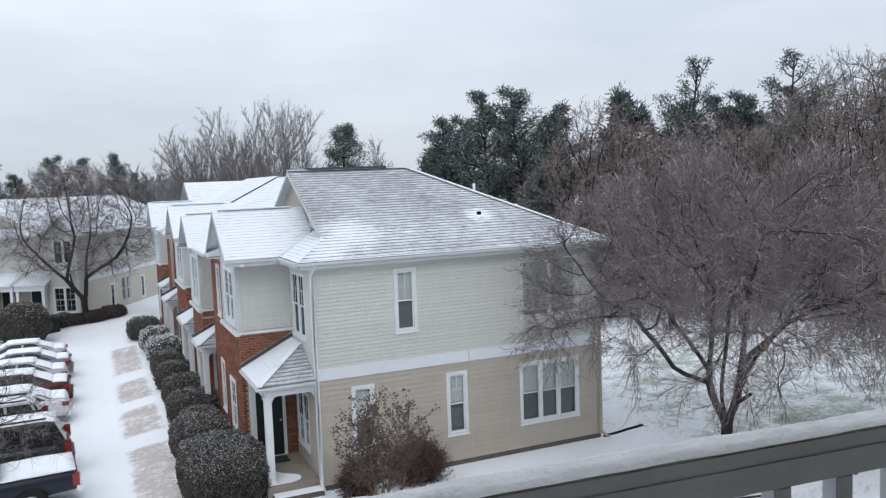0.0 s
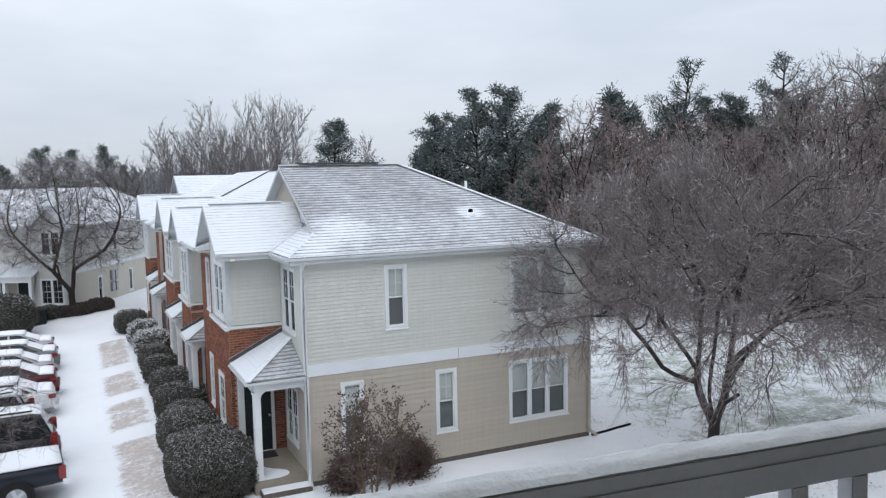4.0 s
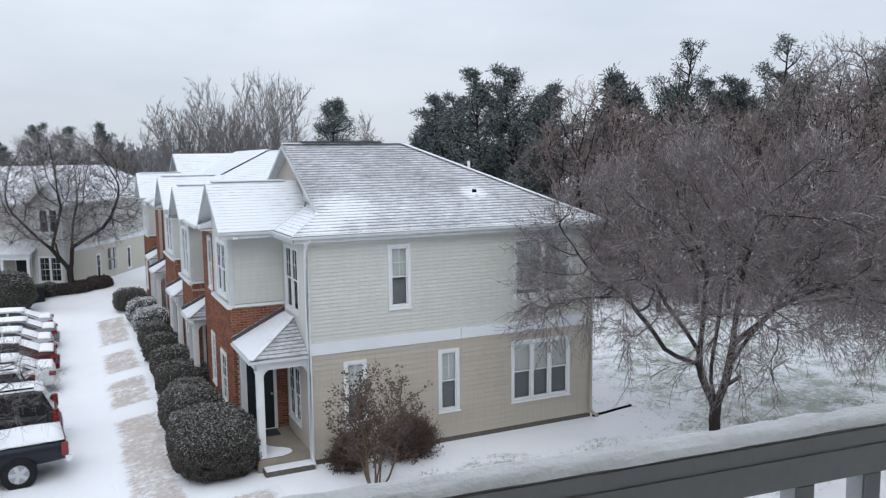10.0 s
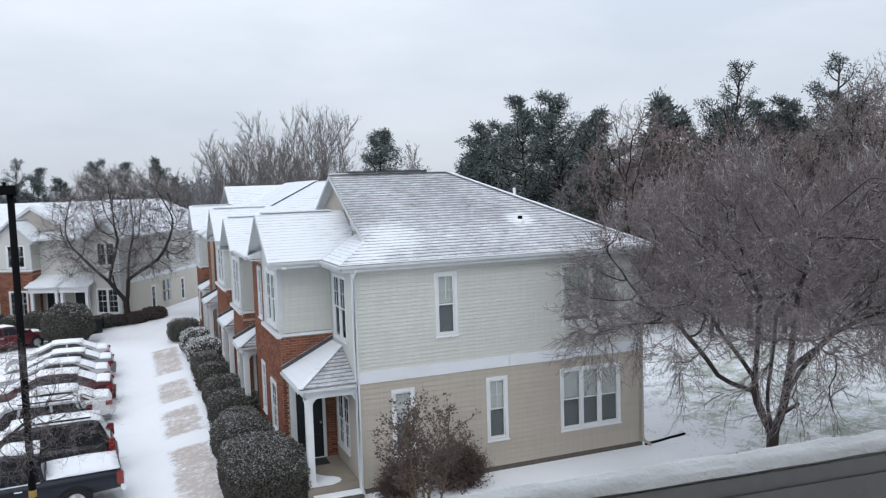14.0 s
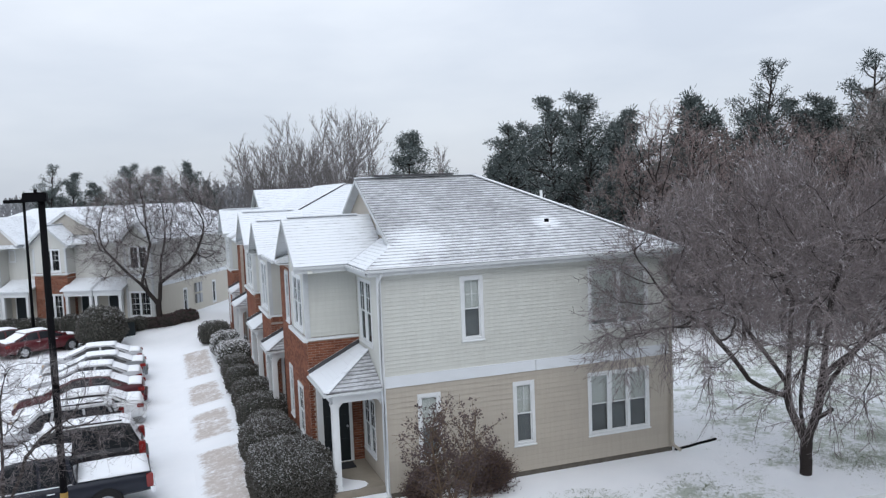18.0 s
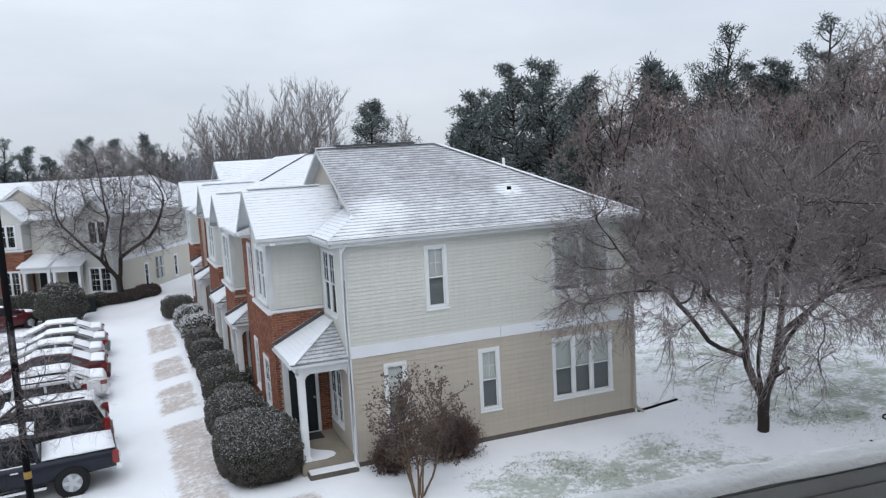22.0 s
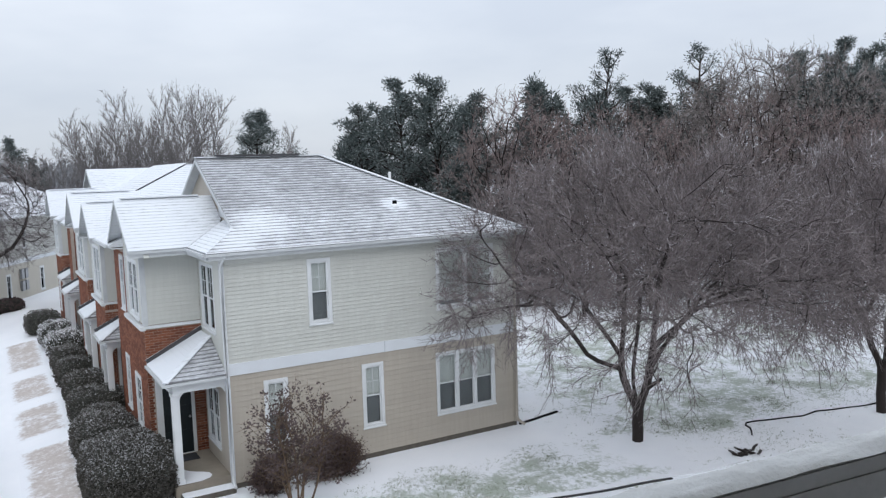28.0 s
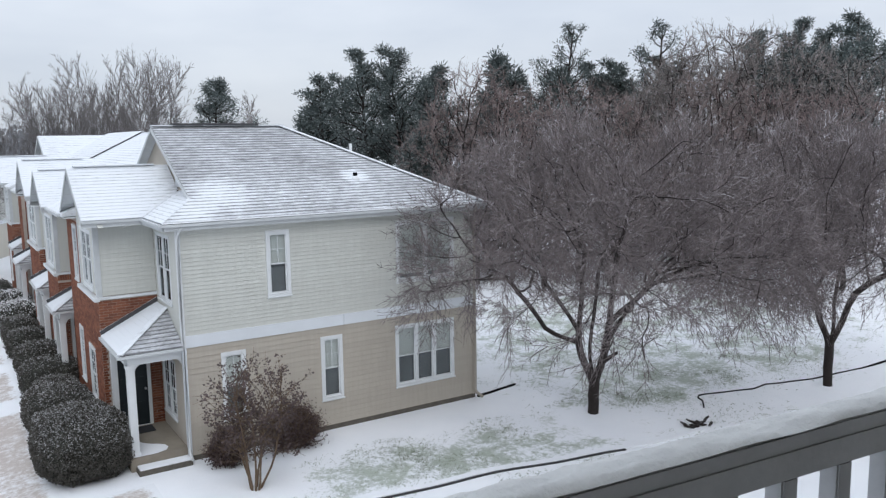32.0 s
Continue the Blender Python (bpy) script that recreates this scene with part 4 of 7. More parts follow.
def ground_sheet():
    inner_x = np.arange(-34, 46.01, 0.4)
    inner_y = np.arange(-22, 60.01, 0.4)
    xs = np.concatenate([[-2500, -900, -350, -150, -80, -50], inner_x, [60, 85, 150, 350, 900, 2500]])
    ys = np.concatenate([[-2500, -900, -300, -100, -50, -30], inner_y, [75, 100, 160, 350, 900, 2500]])
    X, Y = np.meshgrid(xs, ys)
    Z = ground_z(X, Y)
    n, k = len(xs), len(ys)
    idx = np.arange(n * k).reshape(k, n)
    faces = np.stack([idx[:-1, :-1], idx[:-1, 1:], idx[1:, 1:], idx[1:, :-1]], -1).reshape(-1, 4)
    me = bpy.data.meshes.new("ground")
    me.from_pydata(np.stack([X, Y, Z], -1).reshape(-1, 3).tolist(), [], faces.tolist())
    me.polygons.foreach_set("use_smooth", [True] * len(me.polygons))
    # where the snow lies thinly enough for grass to show
    thin = smooth_step(0.5, 2.5, X) * smooth_step(-1.2, -2.6, Y + 0.25 * np.sin(X * 1.3)) * (1 - smooth_step(22, 30, X))
    right = smooth_step(8.6, 9.4, X) * (1 - smooth_step(8, 16, Y)) * smooth_step(0.5, 0.9, thin + smooth_step(8.9, 10.5, X)) * (1 - smooth_step(22, 30, X))
    thin = np.maximum(thin, 0.95 * right)
    thin *= 1 - 0.9 * np.exp(-(((X - 9.9) / 1.5) ** 2 + ((Y + 3.2) / 0.9) ** 2))
    thin *= 1 - 0.9 * np.exp(-(((X - 17.2) / 1.4) ** 2 + ((Y + 5.2) / 0.9) ** 2))
    thin *= 1 - 0.85 * np.exp(-(((X - 0.75) / 0.9) ** 2 + ((Y + 2.4) / 0.5) ** 2))
    thin *= 1 - 0.8 * smooth_step(0.0, -0.5, Y + 3.3 + 0.14 * X)
    thin *= 1 - 0.65 * smooth_step(-2.8, -4.2, Y) * smooth_step(9, 11, X)
    at = me.attributes.new("thin", "FLOAT", "POINT")
    at.data.foreach_set("value", thin.ravel().astype(np.float32))
    me.materials.append(M_GROUND)
    return tagged(new("ground", me), "snow-covered ground with grass showing through on the lawn", "ground", kind="structure")


ground_sheet()


# ---- the second row of houses, across the end of the car park ----
H2A = radians(27)
h2_m = Matrix(((math.sin(H2A), -math.cos(H2A), 0, -5.33), (math.cos(H2A), math.sin(H2A), 0, 33.16), (0, 0, 1, -0.5), (0, 0, 0, 1)))
house = thing("townhouse_row", "far townhouse row of beige siding and brick, white with snow", "house", at=h2_m)
HL, HE, HR = 15.75, 5.45, 7.6
m2 = FRONT(0.0)
wall_sheet("front_wall", house, m2, -0.3, HL, 0.0, HE - 0.15, [], M_SIDE_FAR, 0.16)
siding(house, m2, -0.3, HL, 2.75, HE - 0.15, [], M_SIDE_FAR, 0.15, False)
siding(house, m2, -0.3, HL, 0.03, 2.75, [], M_SIDE_FAR_LO, 0.15, False)
ms2 = SIDE(-0.3)
E_HOLES = [(5.3, 5.9, 3.45, 4.95), (2.95, 3.55, 0.55, 2.1), (7.4, 8.0, 0.55, 2.1), (11.6, 12.6, 0.7, 2.2)]
wall_sheet("end_wall", house, ms2, 0.0, 15.0, 0.0, HE - 0.15, E_HOLES, M_SIDE_FAR, 0.16)
siding(house, ms2, 0.0, 15.0, 2.85, HE - 0.15, E_HOLES, M_SIDE_FAR, 0.15, False)
siding(house, ms2, 0.0, 15.0, 0.03, 2.6, E_HOLES, M_SIDE_FAR_LO, 0.15, False)
part("band_board", box(0.0, 15.0, -0.335, -0.301, 2.6, 2.85), M_BAND, house)
for h in E_HOLES:
    window(house, ms2, *h, blind=0.0)
for k in range(4):
    part("meter_box", box(4.6 + 0.5 * (k % 2), 4.95 + 0.5 * (k % 2), -0.48, -0.325, 0.9 + 0.75 * (k // 2), 1.5 + 0.75 * (k // 2), None, 0.01), M_METAL, house, "grey electricity meter box")
wall_sheet("back_wall", house, plane_map((15.0, 0, 0), (0, 1, 0), (1, 0, 0)), -0.3, HL, 0.0, HE - 0.15, [], M_SIDE_FAR, 0.16)
wall_sheet("far_wall", house, plane_map((0, HL, 0), (1, 0, 0), (0, 1, 0)), 0.0, 15.0, 0.0, HE - 0.15, [], M_SIDE_FAR, 0.16)
P2 = (HR - HE) / 5.1
K2 = math.hypot(1, P2)
slope("front_roof", house, (-0.3, -0.6, HE), (0, 1, 0), (1, 0, P2), 5.1 * K2, lambda r: 0.0 + r / K2, lambda r: HL + 0.9 - r / K2, M_SHINGLE_W, step=0.2, label="long snow-white roof slope")
slope("back_roof", house, (9.9, 9.5, HE), (0, 1, 0), (-1, 0, P2), 5.1 * K2, lambda r: -r / K2, lambda r: HL - 9.2 - r / K2, M_SHINGLE_W, step=0.2)
slope("wing_back_roof", house, (-0.3, 9.6, HE), (1, 0, 0), (0, -1, P2), 5.1 * K2, lambda r: 10.2 - r / K2, lambda r: 15.6, M_SHINGLE_W, step=0.2)
slope("end_roof", house, (-0.3, -0.6, HE), (1, 0, 0), (0, 1, P2), 5.1 * K2, lambda r: r / K2, lambda r: 15.6, M_SHINGLE_W, step=0.2)
slope("far_end_roof", house, (-0.3, HL + 0.3, HE), (1, 0, 0), (0, -1, P2), 5.1 * K2, lambda r: r / K2, lambda r: 10.2 - r / K2, M_SHINGLE_W, step=0.2)
part("gutter", bar((-0.35, -0.6, HE - 0.05), (-0.35, HL + 0.3, HE - 0.05), 0.1, 0.1), M_WHITE, house)
part("gutter", bar((-0.3, -0.65, HE - 0.05), (15.3, -0.65, HE - 0.05), 0.1, 0.1), M_WHITE, house)
for ya, yb, peak, brick, up, low, over in (
    (13.4, 15.52, 6.6, 3.72, (13.83, 14.95, 3.82, 5.17), (13.82, 14.97, 1.0, 2.49), 0.33),
    (9.6, 11.05, 5.5, 3.15, (9.74, 10.92, 3.68, 5.21), (9.66, 10.93, 0.95, 2.46), 0.2),
    (5.15, 7.28, 6.6, 3.62, (5.50, 6.69, 3.72, 5.16), (5.5, 6.7, 0.85, 2.4), 0.33),
    (-0.3, 1.38, 6.55, 3.15, (-0.12, 1.1, 3.74, 5.18), (-0.16, 1.24, 0.91, 2.46), 0.33),
):
    bricky = brick > 3.3
    gable_bay(house, ya, yb, -0.9, peak, HE - 0.1, brick if bricky else 0.0, False, up, low, M_SIDE_FAR, roof_in=1.4, blind=0.0, z0=0.0 if bricky else 0.001, over=over)
    if not bricky:
        part("sill_board", box(-0.97, -0.88, ya - 0.05, yb + 0.05, 3.25, 3.5), M_BAND, house)
# the wide gable over the second bay
part("gable_base", prism([(8.1, HE - 0.2), (11.5, HE - 0.2), (11.25, HE + 0.02), (8.35, HE + 0.02)], 0.9, plane_map((-1.25, 0, 0), (0, 1, 0), (1, 0, 0))), M_SHINGLE_W, house, "snowy ledge under the wide gable")
part("gable_wall", prism([(8.3, HE + 0.02), (11.3, HE + 0.02), (9.8, 6.98)], -0.1, FRONT(-0.95)), M_GABLE, house, "beige gable triangle")
for y in (8.05, 11.55):
    part("rake_board", bar((-1.2, y, HE - 0.02), (-1.2, 9.8, 7.08), 0.04, 0.16), M_WHITE, house)
    part("gable_roof", prism([(y, HE), (9.8, 7.10), (9.8, 7.17), (y, HE + 0.07)], -4.0, FRONT(-1.22)), M_SHINGLE_W, house)
# tall gable behind the third bay
part("gable_wall", prism([(3.65, 5.9), (8.05, 5.9), (5.85, 7.25)], -0.1, FRONT(0.55)), M_GABLE, house)
for y in (3.35, 8.35):
    part("rake_board", bar((0.4, y, 5.75), (0.4, 5.85, 7.3), 0.04, 0.16), M_WHITE, house)
    part("gable_roof", prism([(y, 5.78), (5.85, 7.33), (5.85, 7.40), (y, 5.85)], -3.0, FRONT(0.35)), M_SHINGLE_W, house)
window(house, m2, 9.06, 9.5, 4.35, 5.12, grid=True, blind=0.0, trim=0.06)
bm = tube([m2 @ Vector((13.38, 0.02, 4.75)), m2 @ Vector((13.38, 0.05, 4.75))], 0.28, 14)
part("oval_window", bm, M_WHITE, house, "small oval window with a white rim")
part("pane", tube([m2 @ Vector((13.38, 0.045, 4.75)), m2 @ Vector((13.38, 0.055, 4.75))], 0.21, 14), M_CARGLASS, house)


def far_porch(ya, yb, door_at):
    """A shed-roofed entrance on the far row: two columns, beam, snowy roof and a dark door."""
    for y in (ya + 0.15, yb - 0.15):
        part("column", box(-1.4, -1.22, y - 0.09, y + 0.09, 0.0, 2.3, None, 0.01), M_WHITE, house)
    part("porch_beam", box(-1.45, -1.17, ya, yb, 2.3, 2.6), M_WHITE, house)
    part("porch_roof", prism([(-1.6, 2.6), (0.0, 3.2), (0.0, 3.27), (-1.6, 2.68)], yb - ya + 0.3, Matrix.Translation((0, ya - 0.15, 0))), M_SHINGLE_W, house)
    part("porch_slab", box(-1.55, -0.01, ya, yb, -0.2, 0.12), M_CONC, house)
    d = part("front_door", ring(m2, door_at, door_at + 1.0, 0.06, 2.2, 0.07, 0.02, 0.06), M_WHITE, house, "dark green front door in a white frame")
    part("door_leaf", box(door_at + 0.07, door_at + 0.93, 0.02, 0.045, 0.12, 2.13, m2), M_DOOR, d)


for ya, yb, d in ((11.3, 13.35, 12.2), (7.4, 9.3, 8.3), (3.3, 5.12, 3.9), (1.42, 3.25, 2.1)):
    far_porch(ya, yb, d)


# ---- trees and shrubs ----
class Limbs:
    """Gathers tapered limbs as segments and turns them into one mesh."""

    def __init__(self, seed):
        self.r = random.Random(seed)
        self.seg = []

    def way(self, d, spread, lift=0.0):
        """A way that leaves d by about spread radians."""
        a = self.r.uniform(0, 2 * math.pi)
        p = d.orthogonal().normalized()
        q = d.cross(p)
        s = spread * self.r.uniform(0.75, 1.25)
        v = d * math.cos(s) + (p * math.cos(a) + q * math.sin(a)) * math.sin(s)
        v.z += lift
        return v.normalized()

    def limb(self, p, d, length, r0, r1, n, bend=0.15, droop=0.0):
        """Adds a bent limb; returns its points and ways."""
        pts = [p.copy()]
        ways = [d.copy()]
        for i in range(n):
            d = Vector((d.x + self.r.gauss(0, bend), d.y + self.r.gauss(0, bend), d.z + self.r.gauss(0, bend) - droop)).normalized()
            q = pts[-1] + d * (length / n)
            a, b = r0 + (r1 - r0) * i / n, r0 + (r1 - r0) * (i + 1) / n
            self.seg.append((*pts[-1], *q, a, b))
            pts.append(q)
            ways.append(d.copy())
        return pts, ways

    def mesh(self, name, material, sides=4, lo=0.0, hi=9.0):
        s = np.array([x for x in self.seg if lo <= x[6] < hi])
        p, q, ra, rb = s[:, :3], s[:, 3:6], s[:, 6], s[:, 7]
        d = q - p
        d /= np.linalg.norm(d, axis=1)[:, None] + 1e-9
        ref = np.where(np.abs(d[:, 2:3]) > 0.9, np.array([[1.0, 0, 0]]), np.array([[0, 0, 1.0]]))
        u = np.cross(d, ref)
        u /= np.linalg.norm(u, axis=1)[:, None] + 1e-9
        v = np.cross(d, u)
        p = p - d * (ra * 0.35)[:, None]
        q = q + d * (rb * 0.35)[:, None]
        n = len(s)
        ring_a, ring_b = [], []
        if sides == 2:
            # thin shoots: one narrow blade each, turned at random
            a = np.random.default_rng(n).uniform(0, math.pi, n)[:, None]
            u = u * np.cos(a) + v * np.sin(a)
        for k in range(sides):
            c, e = math.cos(2 * math.pi * k / sides), math.sin(2 * math.pi * k / sides)
            off = u * c + v * e
            ring_a.append(p + off * ra[:, None])
            ring_b.append(q + off * rb[:, None])
        verts = np.stack(ring_a + ring_b, 1).reshape(-1, 3)
        base = np.arange(n)[:, None] * (2 * sides)
        faces = np.concatenate([np.stack([base[:, 0] + k, base[:, 0] + (k + 1) % sides, base[:, 0] + sides + (k + 1) % sides, base[:, 0] + sides + k], 1) for k in range(sides if sides > 2 else 1)])
        me = bpy.data.meshes.new(name)
        me.vertices.add(len(verts))
        me.vertices.foreach_set("co", verts.ravel().astype(np.float32))
        me.loops.add(faces.size)
        me.loops.foreach_set("vertex_index", faces.ravel().astype(np.int32))
        me.polygons.add(len(faces))
        me.polygons.foreach_set("loop_start", np.arange(0, faces.size, 4, dtype=np.int32))
        me.polygons.foreach_set("use_smooth", np.ones(len(faces), dtype=bool))
        me.update(calc_edges=True)
        me.materials.append(material)
        return me


def tree_of(name, label, limbs, split, bark, twig, group="", sides=3, trunk_sides=7):
    """A tree thing: trunk with limbs, and a crown of twigs."""
    t = thing(name, label, "tree", group)
    a = new("trunk", limbs.mesh("trunk", bark, trunk_sides, split))
    b = new("crown", limbs.mesh("crown", twig, sides, 0.0, split))
    a.parent = b.parent = t
    return t


def grown(seed, cloud, stem, leaders=(), step=0.24, reach=2.2, kill=0.34, tip=0.0075, power=2.35, droop=0.0, wander=0.25, rounds=110):
    """Limbs that grow from a stem towards a cloud of points; each limb is as thick as what it bears."""
    L = Limbs(seed)
    rng = np.random.default_rng(seed)
    pos = np.zeros((30000, 3))
    par = np.full(30000, -1)
    kids = np.zeros(30000, dtype=int)
    n = len(stem)
    pos[:n] = stem
    par[1:n] = np.arange(n - 1)
    kids[:n - 1] = 1
    fork = n - 1
    for start, line in leaders:
        prev = fork + start
        for q in line:
            pos[n], par[n] = q, prev
            kids[prev] += 1
            prev = n
            n += 1
    kids[fork] = 0
    at = np.array(cloud)
    dist = np.full(len(at), 1e9)
    near = np.zeros(len(at), dtype=int)
    fresh = np.arange(n)
    for _ in range(rounds):
        d = np.linalg.norm(at[:, None, :] - pos[None, fresh, :], axis=2)
        k = d.argmin(1)
        dm = d[np.arange(len(at)), k]
        better = dm < dist
        dist[better], near[better] = dm[better], fresh[k[better]]
        keep = dist > kill
        at, dist, near = at[keep], dist[keep], near[keep]
        act = (dist < reach) & (kids[near] < 3)
        if not act.any():
            # nothing within reach yet: the leader goes on upwards
            if n < len(stem) + 6 and len(at) and not leaders:
                src = np.array([n - 1])
                way = np.array([[0.0, 0.0, 1.0]])
            else:
                break
        else:
            src, inv = np.unique(near[act], return_inverse=True)
            way = np.zeros((len(src), 3))
            dv = at[act] - pos[near[act]]
            np.add.at(way, inv, dv / np.linalg.norm(dv, axis=1)[:, None])
        way /= np.linalg.norm(way, axis=1)[:, None] + 1e-9
        way += rng.normal(0, wander, way.shape)
        way[:, 2] -= droop
        way /= np.linalg.norm(way, axis=1)[:, None] + 1e-9
        m = len(src)
        if n + m > 29000:
            break
        pos[n:n + m] = pos[src] + way * step
        par[n:n + m] = src
        kids[src] += 1
        fresh = np.arange(n, n + m)
        n += m
    rad = np.zeros(n)
    for i in range(n - 1, 0, -1):
        if rad[i] == 0:
            rad[i] = tip ** power
        rad[par[i]] += rad[i]
    rad = rad ** (1 / power)
    for i in range(1, n):
        L.seg.append((*pos[par[i]], *pos[i], min(rad[par[i]], rad[i] * 1.25), rad[i]))
    ways = pos[1:n] - pos[par[1:n]]
    ways /= np.linalg.norm(ways, axis=1)[:, None] + 1e-9
    return L, [(Vector(pos[i]), Vector(ways[i - 1]), rad[i]) for i in range(1, n)]


def bark_twigs(L, nodes, thick, count, size, r0, sub, sag=lambda p: 0.0, spread=0.75, bend=0.2):
    """Fine twigs on all thin limbs, each with side shoots."""
    r = L.r
    for p, w, q in nodes:
        if q > thick:
            continue
        g = sag(p)
        for _ in range(count):
            ps, ws = L.limb(p, L.way(w, spread, -g), r.uniform(*size), r0, r0 * 0.6, 3, bend, g)
            for j in range(1, 4):
                for _ in range(sub):
                    L.limb(ps[j], L.way(ws[j], 0.7, -g), r.uniform(0.4, 0.85) * size[0], r0 * 0.68, r0 * 0.4, 1, 0.15, g)


def stem_to(h, lean=0.04, seed=1, n=6):
    r = random.Random(seed)
    x = y = 0.0
    out = []
    for i in range(n + 1):
        out.append((x, y, -0.15 + (h + 0.15) * i / n))
        x += r.uniform(-lean, lean)
        y += r.uniform(-lean, lean)
    return out


def umbrella(seed, n, reach, top, low):
    """Points filling a broad, lumpy crown, open underneath, a little lower at its rim."""
    r = random.Random(seed)
    out = []
    while len(out) < n:
        a = r.uniform(0, 6.283)
        lim = reach * (0.88 + 0.26 * noise.noise(Vector((math.cos(a) * 1.5, math.sin(a) * 1.5, seed))))
        q = lim * r.random() ** 0.55
        f = q / reach
        hi = top - 4.0 * f ** 2.6 + 0.9 * noise.noise(Vector((q * math.cos(a) * 0.6, q * math.sin(a) * 0.6, seed + 4)))
        lo = low + 0.35 * math.sin(math.pi * min(1.0, f * 1.05)) - 1.1 * max(0.0, f - 0.55)
        if lo >= hi:
            continue
        c = Vector((q * math.cos(a), q * math.sin(a), r.uniform(lo, hi)))
        if noise.noise(c * 0.8 + Vector((seed, 0, 0))) > -0.10:
            out.append(tuple(c))
    return out


# forks of the lawn trees: the leader node from which a limb leaves, then its points
LEADERS = (
    (0, ((-0.10, 0.0, 1.15), (-0.22, 0.03, 1.4), (-0.34, 0.06, 1.7), (-0.40, 0.08, 1.98), (-0.40, 0.1, 2.3), (-0.37, 0.12, 2.7), (-0.33, 0.15, 3.2), (-0.32, 0.18, 3.8), (-0.26, 0.2, 4.4))),
    (4, ((-0.70, -0.05, 2.10), (-1.0, -0.1, 2.22), (-1.28, -0.15, 2.40), (-1.5, -0.2, 2.75), (-1.75, -0.25, 3.1), (-2.0, -0.3, 3.4))),
    (5, ((-0.68, 0.2, 2.7), (-0.98, 0.3, 3.1), (-1.3, 0.4, 3.5))),
    (0, ((0.10, 0.0, 1.15), (0.19, -0.03, 1.4), (0.27, -0.05, 1.7), (0.32, -0.08, 2.0), (0.36, -0.1, 2.3), (0.40, -0.15, 2.6), (0.43, -0.18, 3.0), (0.48, -0.2, 3.5), (0.55, -0.2, 4.1), (0.62, -0.2, 4.7))),
    (24, ((0.72, -0.2, 2.95), (1.05, -0.25, 3.25), (1.35, -0.3, 3.6))),
    (22, ((0.58, 0.15, 2.4), (0.80, 0.25, 2.75), (1.1, 0.4, 3.1), (1.4, 0.5, 3.4))),
    (0, ((-0.03, 0.12, 1.2), (-0.10, 0.2, 1.55), (-0.10, 0.25, 1.9), (-0.06, 0.3, 2.3), (0.0, 0.35, 2.7), (0.05, 0.4, 3.2), (0.1, 0.45, 3.8))),
)
LEADERS_2 = (
    (0, ((-0.12, 0.0, 1.55), (-0.28, 0.0, 1.9), (-0.40, 0.05, 2.3), (-0.52, 0.1, 2.75), (-0.75, 0.1, 3.1), (-1.05, 0.15, 3.5))),
    (4, ((-0.35, -0.1, 3.1), (-0.2, -0.2, 3.5))),
    (0, ((0.05, 0.05, 1.55), (0.08, 0.1, 2.0), (0.05, 0.12, 2.45), (0.1, 0.15, 2.95), (0.15, 0.2, 3.4))),
    (0, ((0.15, -0.03, 1.6), (0.3, -0.05, 2.0), (0.42, -0.1, 2.45), (0.6, -0.12, 2.85), (0.95, -0.2, 3.2), (1.4, -0.3, 3.5))),
)


def weeping_tree(seed, label, leaders, fork, height=7.7, reach=6.2, points=4400, stub=None, bare_side=None):
    """A spreading lawn tree: short forked trunk, rising limbs, a dense crown of iced twigs, a few sprays hanging from its rim."""
    cloud = umbrella(seed, points, reach, height, 3.3)
    if bare_side is not None:
        # the side that grows against a house is thinner
        pick = random.Random(seed + 1)
        cloud = [p for p in cloud if p[0] * math.cos(bare_side) + p[1] * math.sin(bare_side) < 2.2 or pick.random() < 0.58]
    L, nodes = grown(seed, cloud, stem_to(fork, 0.012, seed), leaders, 0.22, 2.6, 0.29, 0.0064, 2.15, 0.0, 0.06)
    r = L.r
    if stub:
        L.limb(Vector(stub[0]), (Vector(stub[1]) - Vector(stub[0])).normalized(), (Vector(stub[1]) - Vector(stub[0])).length, 0.06, 0.045, 2, 0.03)
    sag = lambda p: max(-0.22, min(0.12, 0.05 * (math.hypot(p.x, p.y) - 3.4) - 0.07 * (p.z - 4.2)))
    thin = [q for q in nodes if q[2] < 0.019 and (q[0].z > 3.0 or r.random() < 0.08)]
    bark_twigs(L, thin, 0.019, 3, (0.32, 0.80), 0.0078, 3, sag, 0.6, 0.09)
    # long sprays that hang under the rim
    low = [q for q in nodes if 2.8 < q[0].z < 3.7 and math.hypot(q[0].x, q[0].y) > 2.6 and q[2] < 0.02]
    for p, w, q in r.sample(low, min(14, len(low))):
        out = Vector((p.x, p.y, 0)).normalized()
        ps, ws = L.limb(p, (out * 0.55 + w * 0.5 + Vector((0, 0, -0.35))).normalized(), r.uniform(0.5, 1.15), 0.011, 0.005, 6, 0.12, 0.12)
        for j in range(1, 7):
            for _ in range(2):
                p2, w2 = L.limb(ps[j], L.way(ws[j], 0.6, -0.1), r.uniform(0.2, 0.55), 0.0062, 0.0035, 2, 0.15, 0.12)
                L.limb(p2[-1], L.way(w2[-1], 0.5, -0.1), r.uniform(0.1, 0.25), 0.0042, 0.0025, 1, 0.15, 0.1)
    return tree_of("lawn_tree", label, L, 0.0092, M_BARK, M_TWIG, "", 2)


